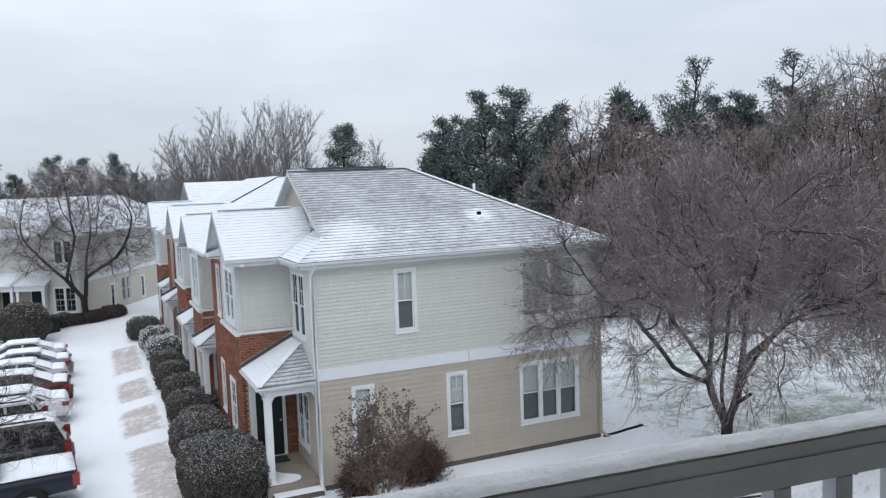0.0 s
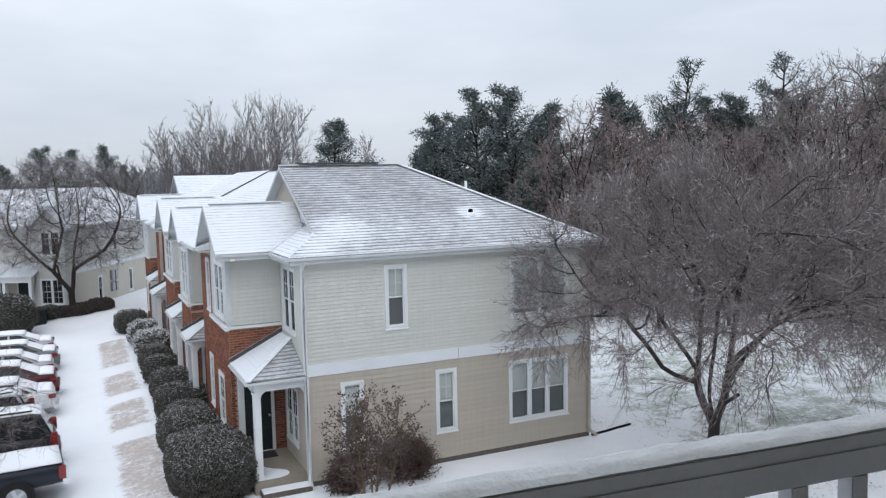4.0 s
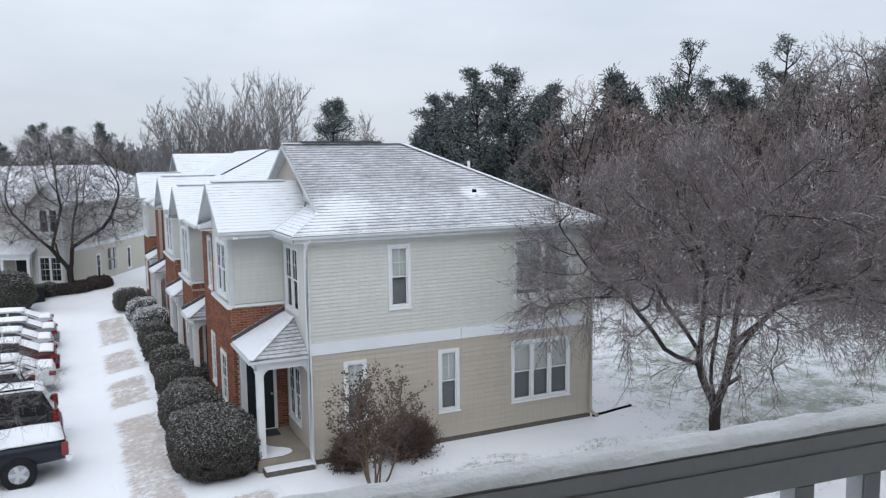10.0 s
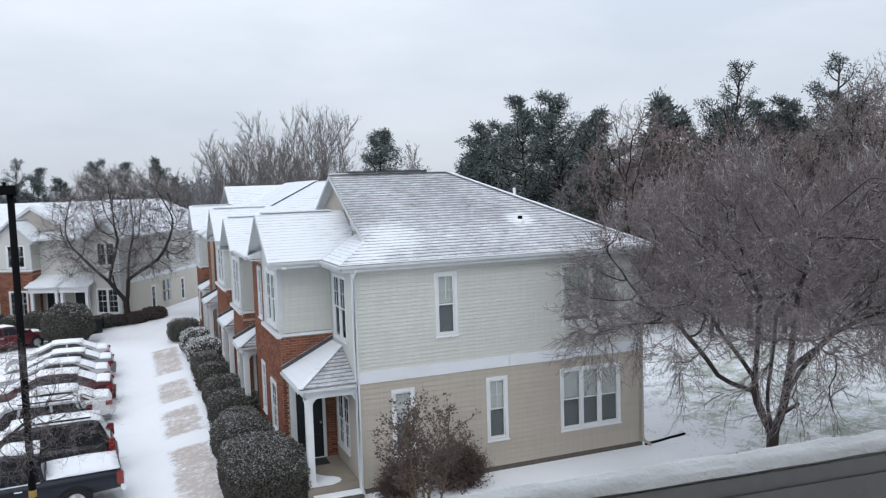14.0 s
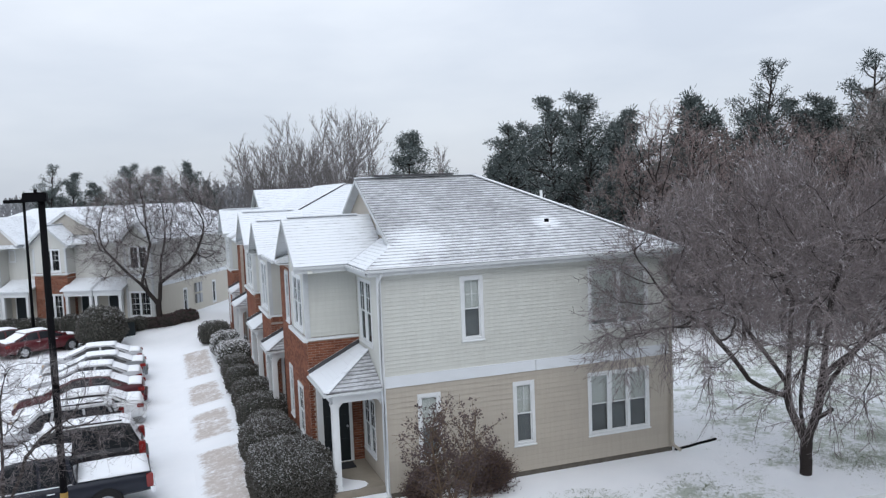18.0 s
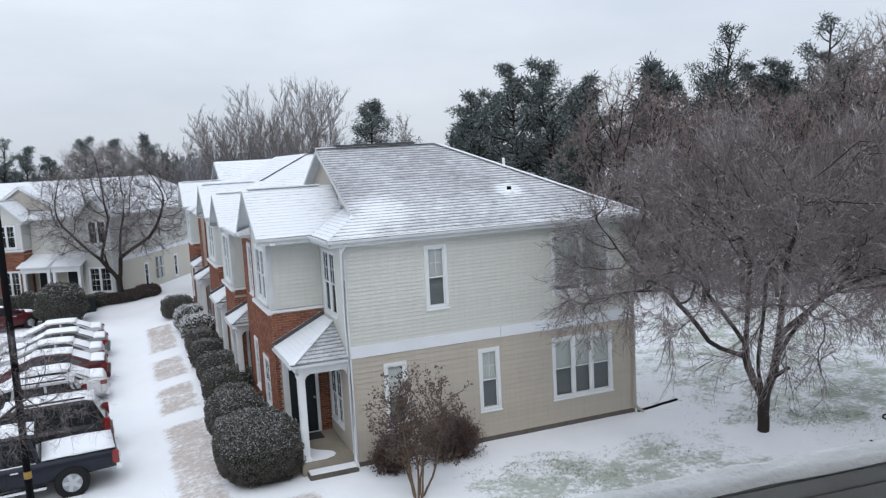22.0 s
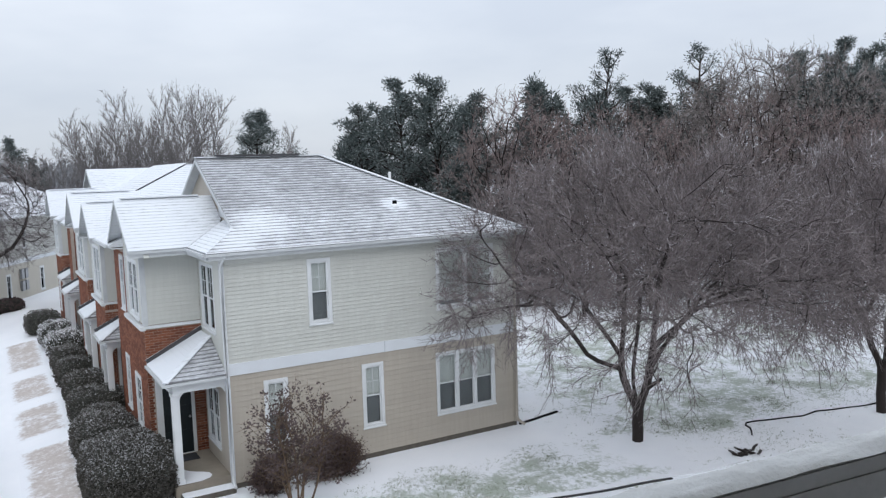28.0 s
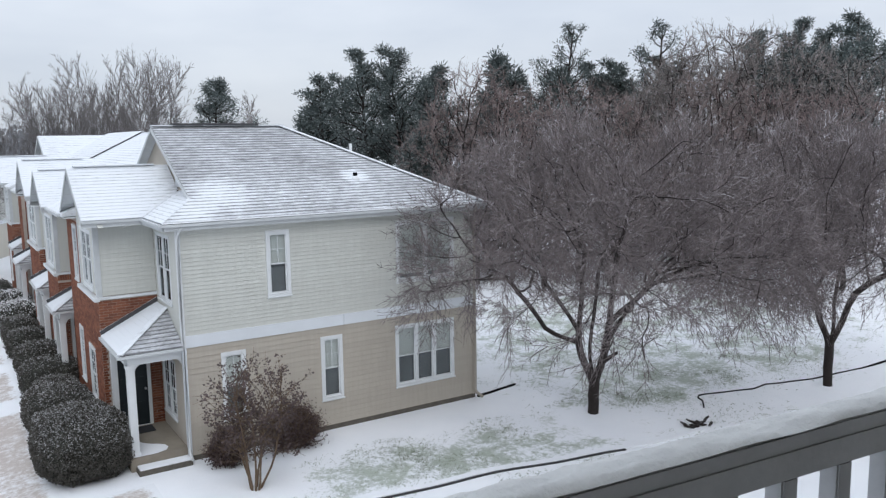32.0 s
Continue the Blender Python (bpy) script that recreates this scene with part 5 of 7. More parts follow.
def dome_tree(seed, label, bark, twig, height=10.0, wide=3.0, base=0.16, points=900, size=(0.35, 0.85), r0=0.014, sub=2, group="", power=2.2, wander=0.14):
    """A leafless wood tree with a rounded, lumpy crown of fine rising twigs."""
    r = random.Random(seed)
    cloud = []
    z0 = height * base
    while len(cloud) < points:
        f = r.random() ** 0.85
        a = r.uniform(0, 6.283)
        lim = wide * (math.sin(math.pi * (0.10 + 0.84 * f)) ** 0.6) * (1 + 0.35 * noise.noise(Vector((math.cos(a) * 1.6, math.sin(a) * 1.6, f * 3 + seed))))
        q = lim * math.sqrt(r.random())
        cloud.append((q * math.cos(a), q * math.sin(a), z0 + (height - z0) * f))
    L, nodes = grown(seed, cloud, stem_to(z0, 0.04, seed), (), 0.36, 3.2, 0.50, 0.013, power, -0.10, wander)
    bark_twigs(L, nodes, 0.022, 2, size, r0, sub, lambda p: -0.07, 0.6)
    return tree_of("bare_tree", label, L, max(0.0141, r0 * 1.01), bark, twig, group, 2, 4)


def broom_tree(seed, label, height, leaders, tilt, side, group):
    """A tall far tree: straight leaders that fan out from a short trunk, with many fine, steeply rising branches."""
    L = Limbs(seed)
    r = L.r
    fork = height * 0.12
    L.limb(Vector((0, 0, -0.2)), Vector((0, 0, 1)), fork + 0.25, 0.013 * height, 0.011 * height, 2, 0.02)
    for i in range(leaders):
        a = 6.283 * (i + r.uniform(-0.3, 0.3)) / leaders
        q = tilt * (0.15 + 0.85 * r.random() ** 0.6) if leaders > 1 else 0.02
        d = Vector((math.sin(q) * math.cos(a), math.sin(q) * math.sin(a), math.cos(q)))
        p, w = L.limb(Vector((0, 0, fork - 0.1)), d, (height - fork) * r.uniform(0.88, 1.0) * (1 - 0.25 * q), 0.0055 * height, 0.014, 12, 0.05, -0.012)
        for j in range(3, 13):
            for _ in range(3):
                ln = height * side * (0.35 + 0.65 * math.sin(math.pi * min(1.0, (13.5 - j) / 11.0))) * r.uniform(0.6, 1.15)
                p2, w2 = L.limb(p[j], L.way(w[j], 0.55, 0.12), ln, 0.0018 * height, 0.013, 6, 0.06, -0.05)
                for k in range(1, 7):
                    for _ in range(2):
                        p3, w3 = L.limb(p2[k], L.way(w2[k], 0.5, 0.1), ln * r.uniform(0.22, 0.45), 0.0138, 0.011, 2, 0.08, -0.06)
                        L.limb(p3[1], L.way(w3[1], 0.5, 0.1), ln * r.uniform(0.15, 0.3), 0.012, 0.010, 1, 0.08, -0.05)
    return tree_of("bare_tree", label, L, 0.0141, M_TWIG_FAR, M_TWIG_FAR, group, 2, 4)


def vase_tree(seed, label, bark, twig, height=8.0, spread=0.75, dense=1.0, group="", fork=0.24, tip=0.0085, power=2.1, lift=0.10, wander=0.14, points=2400, leaders=(), sides=3, skirt=0.10):
    """A leafless tree that forks low into a wide, rounded fan."""
    r = random.Random(seed)
    cloud = []
    base, wide = height * fork, height * (0.30 + 0.28 * spread)
    while len(cloud) < points:
        f = r.random()
        z = base + (height - base) * (skirt + (1 - skirt) * f)
        lim = wide * math.sin(math.pi * min(1.0, 0.10 + 0.80 * f) ** 0.8) ** 0.7
        a = r.uniform(0, 6.283)
        q = lim * math.sqrt(r.random()) * (1 + 0.25 * noise.noise(Vector((math.cos(a) * 2, math.sin(a) * 2, f * 3 + seed))))
        cloud.append((q * math.cos(a), q * math.sin(a), z))
    u = height / 8.0
    L, nodes = grown(seed, cloud, stem_to(base, 0.02 * u, seed), leaders, 0.24 * u, 2.0 * u, 0.30 * u, tip * u, power, -lift, wander)
    bark_twigs(L, nodes, 0.020 * u, max(1, round(2 * dense)), (0.30 * u, 0.60 * u), tip * 0.75 * u, 1, lambda p: -0.04, 0.6)
    return tree_of("bare_tree", label, L, tip * 0.99 * u, bark, twig, group, sides)


def pompons(rnd, centres, sizes, per, blade):
    """Rounded clumps of needles that spread from the tips of shoots."""
    verts, faces = [], []
    for c, s in zip(centres, sizes):
        for _ in range(per):
            d = Vector((rnd.gauss(0, 1), rnd.gauss(0, 1), rnd.gauss(0.25, 0.9))).normalized()
            side = d.orthogonal().normalized()
            side.rotate(Matrix.Rotation(rnd.uniform(0, 6.28), 3, d))
            b = c + d * s * rnd.uniform(0.1, 0.68)
            ln = s * rnd.uniform(0.16, 0.34)
            i = len(verts)
            verts += [b - side * blade * 0.5, b + side * blade * 0.5, b + d * ln + side * blade * 0.3, b + d * ln - side * blade * 0.3]
            faces.append((i, i + 1, i + 2, i + 3))
    return verts, faces


def pine(seed, label, height=14.0, low=0.35, group="", wide=0.2, cone=1.5, spire=0.0, clump=0.52, per=36):
    """A pine: straight trunk, whorls of upturned limbs, rounded clumps of needles with snow on them.
    cone: how full the crown stays towards its top; spire: the share of the top that is thin and open."""
    L = Limbs(seed)
    r = L.r
    n = 16
    pts, ways = L.limb(Vector((0, 0, -0.2)), Vector((0, 0, 1)), height * 0.99, 0.014 * height, 0.03, n, 0.02)
    centres, sizes = [pts[-1] + Vector((0, 0, -0.1))], [clump]
    for j in range(2, n):
        for half in (0.0, 0.5):
            f = (j + half) / n
            p = pts[j].lerp(pts[j + 1], half)
            if f < low:
                if r.random() < 0.35:
                    L.limb(p, L.way(ways[j], 1.3), r.uniform(0.5, 1.4), 0.035, 0.012, 3, 0.15)
                continue
            g = (f - low) / (1 - low)
            thin = f > 1 - spire
            for _ in range(2 if thin else r.randint(2, 3)):
                reach = (height * wide * (1 - g ** cone) * (0.65 + 0.35 * min(1.0, g * 4)) + 0.35) * r.uniform(0.6, 1.15)
                lp, lw = L.limb(p, L.way(ways[j], 1.25, 0.12), reach, 0.05, 0.018, 4, 0.10, -0.10)
                tips = [lp[-1]]
                for k in range(1, 5):
                    if thin and k < 3:
                        continue
                    for _ in range(1 if thin or k % 2 else 2):
                        q, _w = L.limb(lp[k], L.way(lw[k], 0.8, 0.2), reach * r.uniform(0.12, 0.3), 0.02, 0.012, 2, 0.1, -0.1)
                        tips.append(q[-1])
                for q in tips:
                    centres.append(q)
                    sizes.append(clump * r.uniform(0.7, 1.25))
    t = thing("pine_tree", label, "tree", group)
    a = new("trunk", L.mesh("trunk", M_BARK, 4))
    v, f = pompons(r, centres, sizes, per, 0.046 * clump / 0.52)
    b = solid("crown", v, f, M_NEEDLE)
    a.parent = b.parent = t
    return t


def place(maker_ob, spots, base_height):
    """Copies of a tree at (x, y, top height), each turned and scaled a little; the first stands at the first spot."""
    rnd = random.Random(len(spots) * 13)
    for i, (x, y, top) in enumerate(spots):
        z = float(ground_z(x, y))
        s = (top - z) / base_height
        m = Matrix.Translation((x, y, z)) @ Matrix.Rotation(rnd.uniform(0, 6.28), 4, "Z") @ Matrix.Diagonal((s * rnd.uniform(0.92, 1.1), s * rnd.uniform(0.92, 1.1), s, 1))
        if i == 0:
            maker_ob.matrix_world = m
        else:
            o = copy_thing(maker_ob, Matrix())
            o.matrix_world = m


big = weeping_tree(5, "leafless spreading lawn tree with dense icy twigs", LEADERS, 0.86, stub=((0.26, -0.04, 1.5), (0.62, -0.12, 1.78)), bare_side=3.61)
big.matrix_world = Matrix.Translation((9.985, -2.83, -0.2)) @ Matrix.Rotation(-0.76, 4, "Z")
tree_2 = weeping_tree(8, "second leafless lawn tree with icy twigs beyond the railing", LEADERS_2, 1.25, 7.7, 5.4, 3200)
tree_2.matrix_world = Matrix.Translation((17.5, -4.9, -0.2)) @ Matrix.Rotation(-1.03, 4, "Z")

PINES = "pines behind the houses"
place(pine(11, "tall dark pine dusted with snow behind the house", 13.0, 0.38, PINES, 0.17, 1.9), [(17.13, 23.29, 12.55), (21.64, 28.8, 12.03), (27.38, 15.94, 11.56), (31.76, 14.3, 11.94), (43.47, 14.38, 14.66), (-12.06, 56.43, 10.08), (-5.44, 56.79, 10.44), (36.98, 13.14, 13.45)], 13.0)
place(pine(12, "tall dark pine with an open snow-dusted crown", 13.0, 0.30, PINES, 0.20, 2.2), [(19.45, 23.14, 12.92), (19.2, 28.97, 11.63), (25.18, 17.89, 11.4), (30.22, 15.95, 11.78), (45.95, 14.24, 14.33), (-8.0, 56.72, 10.71), (-13.9, 58.5, 8.9)], 13.0)
place(pine(13, "broad dark pine with snow on its clumps", 11.0, 0.18, PINES, 0.22, 1.7), [(20.76, 21.15, 11.53), (15.87, 26.15, 11.1), (28.31, 15.03, 11.18), (23.03, 26.82, 11.32), (45.34, 11.44, 14.71), (-2.64, 56.76, 10.67), (-1.01, 58.7, 9.0), (-10.2, 59.0, 9.2)], 11.0)
place(pine(15, "tall pine with a thin spire of tufts above its crown", 13.5, 0.35, PINES, 0.19, 2.0, 0.22, 0.48), [(25.31, 16.46, 13.5), (30.39, 14.32, 13.81), (-13.56, 56.27, 10.8)], 13.5)
place(pine(14, "low dense evergreen beside the wood", 7.3, 0.08, PINES, 0.26, 1.4, 0.0, 0.5), [(17.04, 17.59, 7.31), (15.21, 27.55, 9.31), (23.0, 18.35, 11.71), (-23.2, 38.0, 4.2), (-25.5, 40.0, 5.2), (-22.6, 42.5, 4.4), (-28.0, 43.0, 5.5), (18.6, 20.0, 8.0)], 7.3)
place(pine(16, "snow-whitened pine above the lawn", 11.0, 0.45, PINES, 0.25, 2.6, 0.0, 0.6), [(32.51, 5.56, 11.41), (32.65, 7.17, 11.24), (35.2, 5.0, 11.7)], 11.0)
place(pine(17, "conical pine beyond the roofs", 12.5, 0.12, PINES, 0.50, 1.0, 0.0, 0.62), [(17.16, 54.67, 12.86)], 12.5)
place(pine(18, "tall bare-stemmed pine far beyond the lot", 11.0, 0.55, PINES, 0.16, 2.4, 0.0, 0.6), [(-24.57, 54.12, 9.97), (-26.0, 57.0, 9.9)], 11.0)

WOOD = "bare trees of the wood"
place(dome_tree(21, "leafless reddish-brown tree at the edge of the wood", M_BARK, M_TWIG_RED, 10.0, 3.0, group=WOOD), [(18.3, 14.36, 10.45), (22.2, 11.2, 9.63), (18.19, 16.86, 8.7), (25.77, 6.38, 9.74), (23.15, 23.16, 9.31), (26.39, 3.91, 9.11), (31.27, 19.14, 10.46)], 10.0)
place(dome_tree(22, "leafless brown tree with a tangled crown in the wood", M_BARK, M_TWIG_RED, 10.0, 3.2, 0.12, group=WOOD), [(20.31, 14.11, 9.63), (22.57, 9.46, 9.13), (19.61, 10.82, 8.44), (27.38, 2.45, 8.82), (28.21, 1.11, 8.77), (25.05, 21.81, 9.92)], 10.0)
place(dome_tree(25, "leafless grey-brown tree dusted with ice in the wood", M_BARK, M_TWIG_GREY, 11.0, 3.6, 0.14, 1000, group=WOOD), [(29.98, 9.12, 12.36), (32.03, 8.06, 12.14), (28.73, 10.16, 11.44), (25.89, 10.35, 9.42), (30.57, 4.88, 10.81), (31.44, 3.49, 10.47), (27.83, 10.14, 10.88), (36.84, 13.33, 11.16), (38.59, 10.88, 12.0), (41.7, 9.72, 12.35), (34.4, 15.84, 10.9)], 11.0)
FAR = "bare trees beyond the roofs"
place(broom_tree(23, "tall pale leafless tree beyond the roofs", 15.4, 9, 0.47, 0.17, FAR), [(10.59, 52.23, 15.18), (8.4, 61.0, 13.0)], 15.4)
place(broom_tree(24, "grey leafless tree with a rounded crown beyond the roofs", 13.4, 8, 0.50, 0.18, FAR), [(4.98, 55.22, 12.9), (1.3, 58.0, 9.8), (12.9, 63.0, 11.4), (-2.0, 57.0, 8.5), (6.6, 57.5, 11.2)], 13.4)
place(broom_tree(26, "slender pale leafless tree beyond the roofs", 11.6, 1, 0.1, 0.15, FAR), [(18.58, 47.91, 11.5)], 11.6)

# trees standing in the car park
lot_tree = vase_tree(31, "leafless tree with a wide rounded crown before the far row", M_BARK, M_TWIG, 8.9, 0.72, 2.0, "", 0.15, 0.0060, 2.0, 0.08, 0.04, 2300, (
    (0, ((-0.22, 0.0, 1.6), (-0.55, 0.05, 2.05), (-0.9, 0.1, 2.55), (-1.35, 0.1, 3.0), (-1.85, 0.15, 3.55), (-2.3, 0.2, 4.1), (-2.7, 0.2, 4.6))),
    (3, ((-0.82, -0.1, 3.0), (-0.68, -0.2, 3.5), (-0.5, -0.25, 4.2), (-0.3, -0.3, 5.0))),
    (0, ((0.04, 0.0, 1.7), (0.08, 0.05, 2.15), (0.12, 0.1, 2.6), (0.17, 0.15, 3.3), (0.25, 0.2, 4.0), (0.5, 0.25, 5.0))),
    (14, ((0.45, 0.05, 2.85), (0.85, 0.0, 3.1), (1.35, -0.1, 3.4), (1.8, -0.15, 3.7), (2.2, -0.2, 4.25), (2.5, -0.2, 4.85), (2.7, -0.2, 5.5))),
    (2, ((-0.7, 0.6, 2.6), (-0.75, 1.1, 3.2), (-0.7, 1.5, 3.9))),
), skirt=0.20)
lot_tree.matrix_world = Matrix.Translation((-5.15, 31.6, float(ground_z(-5.15, 31.6))))


def thicket(name, label, n, xr, yr, hr, material, seed, r=0.02):
    """A tangle of upright twigs, too many to count."""
    L = Limbs(seed)
    for _ in range(n):
        x, y = L.r.uniform(*xr), L.r.uniform(*yr)
        h = L.r.uniform(*hr)
        p, w = L.limb(Vector((x, y, float(ground_z(x, y)) - 0.1)), L.way(Vector((0, 0, 1)), 0.25), h, r, r * 0.4, 4, 0.18)
        for k in range(1, 5):
            for _ in range(3):
                L.limb(p[k], L.way(w[k], 0.8), h * L.r.uniform(0.15, 0.35), r * 0.55, r * 0.25, 2, 0.2)
    return tagged(new(name, L.mesh(name, material, 3)), label, "thicket", kind="stuff")


thicket("thicket", "brown leafless undergrowth at the edge of the wood", 520, (24, 52), (6, 34), (2.5, 6.5), M_TWIG_RED, 41)
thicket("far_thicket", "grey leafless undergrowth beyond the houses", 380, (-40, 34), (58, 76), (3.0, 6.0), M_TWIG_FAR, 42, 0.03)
thicket("left_thicket", "dark brown undergrowth left of the far row", 350, (-34, -21.5), (35, 52), (1.5, 4.2), M_TWIG_RED, 43)


def far_woods():
    """Wooded skyline a few hundred metres off: crowns of ragged blades."""
    rnd = random.Random(9)
    verts, faces = [], []
    for _ in range(1500):
        a = radians(rnd.uniform(-40, 70))
        d = rnd.uniform(210, 300)
        x, y = math.sin(a) * d, math.cos(a) * d
        h = 6.5 + 4.5 * noise.noise((a * 6, 0, 0)) + rnd.uniform(0, 3.5)
        w = rnd.uniform(2.0, 3.8)
        for _ in range(62):
            f = rnd.random()
            q, b = w * math.sin(math.pi * (0.15 + 0.75 * f)) * math.sqrt(rnd.random()), rnd.uniform(0, 6.283)
            c = Vector((x + q * math.cos(b), y + q * math.sin(b), h * f - 0.5))
            up = Vector((rnd.gauss(0, 0.5), rnd.gauss(0, 0.5), 1)).normalized() * rnd.uniform(0.6, 1.3)
            s = Vector((math.cos(b), -math.sin(b), 0)) * rnd.uniform(0.2, 0.5)
            i = len(verts)
            verts += [c - s, c + s, c + up + s * 0.3, c + up - s * 0.3]
            faces.append((i, i + 1, i + 2, i + 3))
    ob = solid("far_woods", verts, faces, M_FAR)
    tagged(ob, "distant wooded skyline in winter grey", "woods", kind="stuff")


far_woods()


def leafy(name, label, category, cx, cy, rx, ry, h, n, leaf, material, seed, group="", square=2.6, mat_core=None):
    """A clipped or loose shrub: a dark core of twigs and a skin of many small leaves."""
    rnd = random.Random(seed)
    z0 = float(ground_z(cx, cy)) - 0.03
    t = thing(name, label, category, group, at=Matrix.Translation((cx, cy, z0)))
    bm = bmesh.new()
    bmesh.ops.create_icosphere(bm, subdivisions=4, radius=1.0)

    def shape(p):
        d = (abs(p.x) ** square + abs(p.y) ** square + abs(p.z) ** square) ** (1 / square)
        p = p / d
        k = 1 + 0.10 * noise.noise(Vector((p.x * 2.1, p.y * 2.1, p.z * 2.1 + seed))) + 0.05 * noise.noise(p * 6 + Vector((seed, 0, 0)))
        return Vector((p.x * rx * k, p.y * ry * k, h * 0.48 + p.z * h * 0.52 * k))

    for v in bm.verts:
        q = shape(v.co.copy())
        v.co = Vector((q.x * 0.94, q.y * 0.94, max(q.z * 0.97, 0.0)))
    for f in bm.faces:
        f.smooth = True
    part("core", bm, mat_core or M_CORE, t)
    verts, faces = [], []
    for _ in range(n):
        p = Vector((rnd.gauss(0, 1), rnd.gauss(0, 1), rnd.gauss(0.15, 1))).normalized()
        q = shape(p)
        if q.z < 0.04:
            q.z = rnd.uniform(0.02, 0.3) * h
        nrm = Vector((p.x / rx, p.y / ry, p.z / h * 2)).normalized()
        q *= rnd.uniform(0.95, 1.03)
        d = (nrm * rnd.uniform(0.2, 1.0) + Vector((rnd.gauss(0, 0.7), rnd.gauss(0, 0.7), rnd.gauss(0.1, 0.6)))).normalized()
        s = d.orthogonal().normalized()
        s.rotate(Matrix.Rotation(rnd.uniform(0, 6.28), 3, d))
        ln, w = leaf * rnd.uniform(0.7, 1.4), leaf * 0.42
        i = len(verts)
        verts += [q, q + d * ln * 0.5 + s * w, q + d * ln, q + d * ln * 0.5 - s * w]
        faces.append((i, i + 1, i + 2, i + 3))
    ob = solid("leaves", verts, faces, material, t)
    tagged(ob, kind="stuff")
    return t


HEDGE = "hedge shrubs along the fronts"
for i, (cx, cy, rx, ry, h, n, mt) in enumerate((
    (-2.13, 1.25, 1.0, 1.55, 1.24, 30000, M_LEAF), (-2.24, 4.1, 0.82, 1.2, 1.12, 13000, M_LEAF), (-2.06, 6.1, 0.60, 0.62, 0.88, 5500, M_LEAF),
    (-2.02, 7.8, 0.82, 0.98, 1.02, 6500, M_LEAF), (-2.06, 10.25, 0.70, 0.92, 1.0, 4500, M_LEAF), (-2.14, 12.75, 0.67, 0.85, 0.98, 3600, M_LEAF),
    (-2.20, 15.1, 0.60, 0.85, 0.98, 3000, M_LEAF), (-2.02, 17.8, 0.78, 1.2, 1.1, 3400, M_LEAF_W), (-2.10, 20.4, 0.80, 1.15, 1.12, 3400, M_LEAF_W), (-2.5, 24.5, 0.80, 1.1, 1.05, 3000, M_LEAF),
)):
    leafy("hedge_shrub", "clipped evergreen shrub speckled with snow" if mt is M_LEAF else "clipped shrub under a cap of snow", "shrub", cx, cy, rx, ry, h, n, 0.042 if i < 4 else 0.055, mt, 50 + i, group=HEDGE, square=3.0)
leafy("round_shrub", "large round clipped evergreen at the end of the parking row", "shrub", -8.18, 28.6, 1.28, 1.3, 2.17, 4600, 0.09, M_LEAF, 70, square=2.1)
for i, (u, v, r, h, mt) in enumerate((
    (-1.5, -0.4, 0.65, 0.6, M_SHRUB), (-1.1, -1.3, 0.7, 0.66, M_SHRUB), (-0.6, -2.1, 0.7, 0.7, M_SHRUB), (-2.0, 0.15, 0.55, 0.75, M_LEAF), (-2.0, 0.9, 0.45, 0.65, M_LEAF),
    (-2.1, 4.35, 0.6, 1.0, M_LEAF), (-2.0, 5.8, 0.8, 0.75, M_LEAF), (-2.0, 7.1, 0.85, 0.8, M_LEAF), (-2.0, 8.4, 0.75, 0.75, M_LEAF), (-2.1, 10.7, 0.95, 0.95, M_LEAF), (-2.1, 14.6, 0.9, 0.85, M_LEAF),
)):
    p = h2_m @ Vector((u, v, 0))
    leafy("foundation_shrub", "low dark evergreen shrub along the far row" if mt is M_LEAF else "low brown twiggy shrub at the corner of the far row", "shrub", p.x, p.y, r, r * 0.8, h, 1100, 0.09, mt, 80 + i, group="shrubs before the far row")


for i, (x, y, r, h) in enumerate(((-21.8, 38.2, 1.5, 2.6), (-23.6, 40.2, 1.9, 3.6), (-25.8, 38.6, 1.8, 3.0), (-22.4, 43.0, 1.6, 3.8), (-26.8, 42.0, 2.0, 4.2), (-21.6, 35.6, 1.2, 1.6), (-24.2, 35.4, 1.4, 1.9))):
    leafy("evergreen_thicket_shrub", "tall loose dark evergreen shrub beside the far row", "shrub", x, y, r, r * 0.9, h, 2600, 0.16, M_NEEDLE, 180 + i, group="dark shrubs beside the far row", square=1.9)


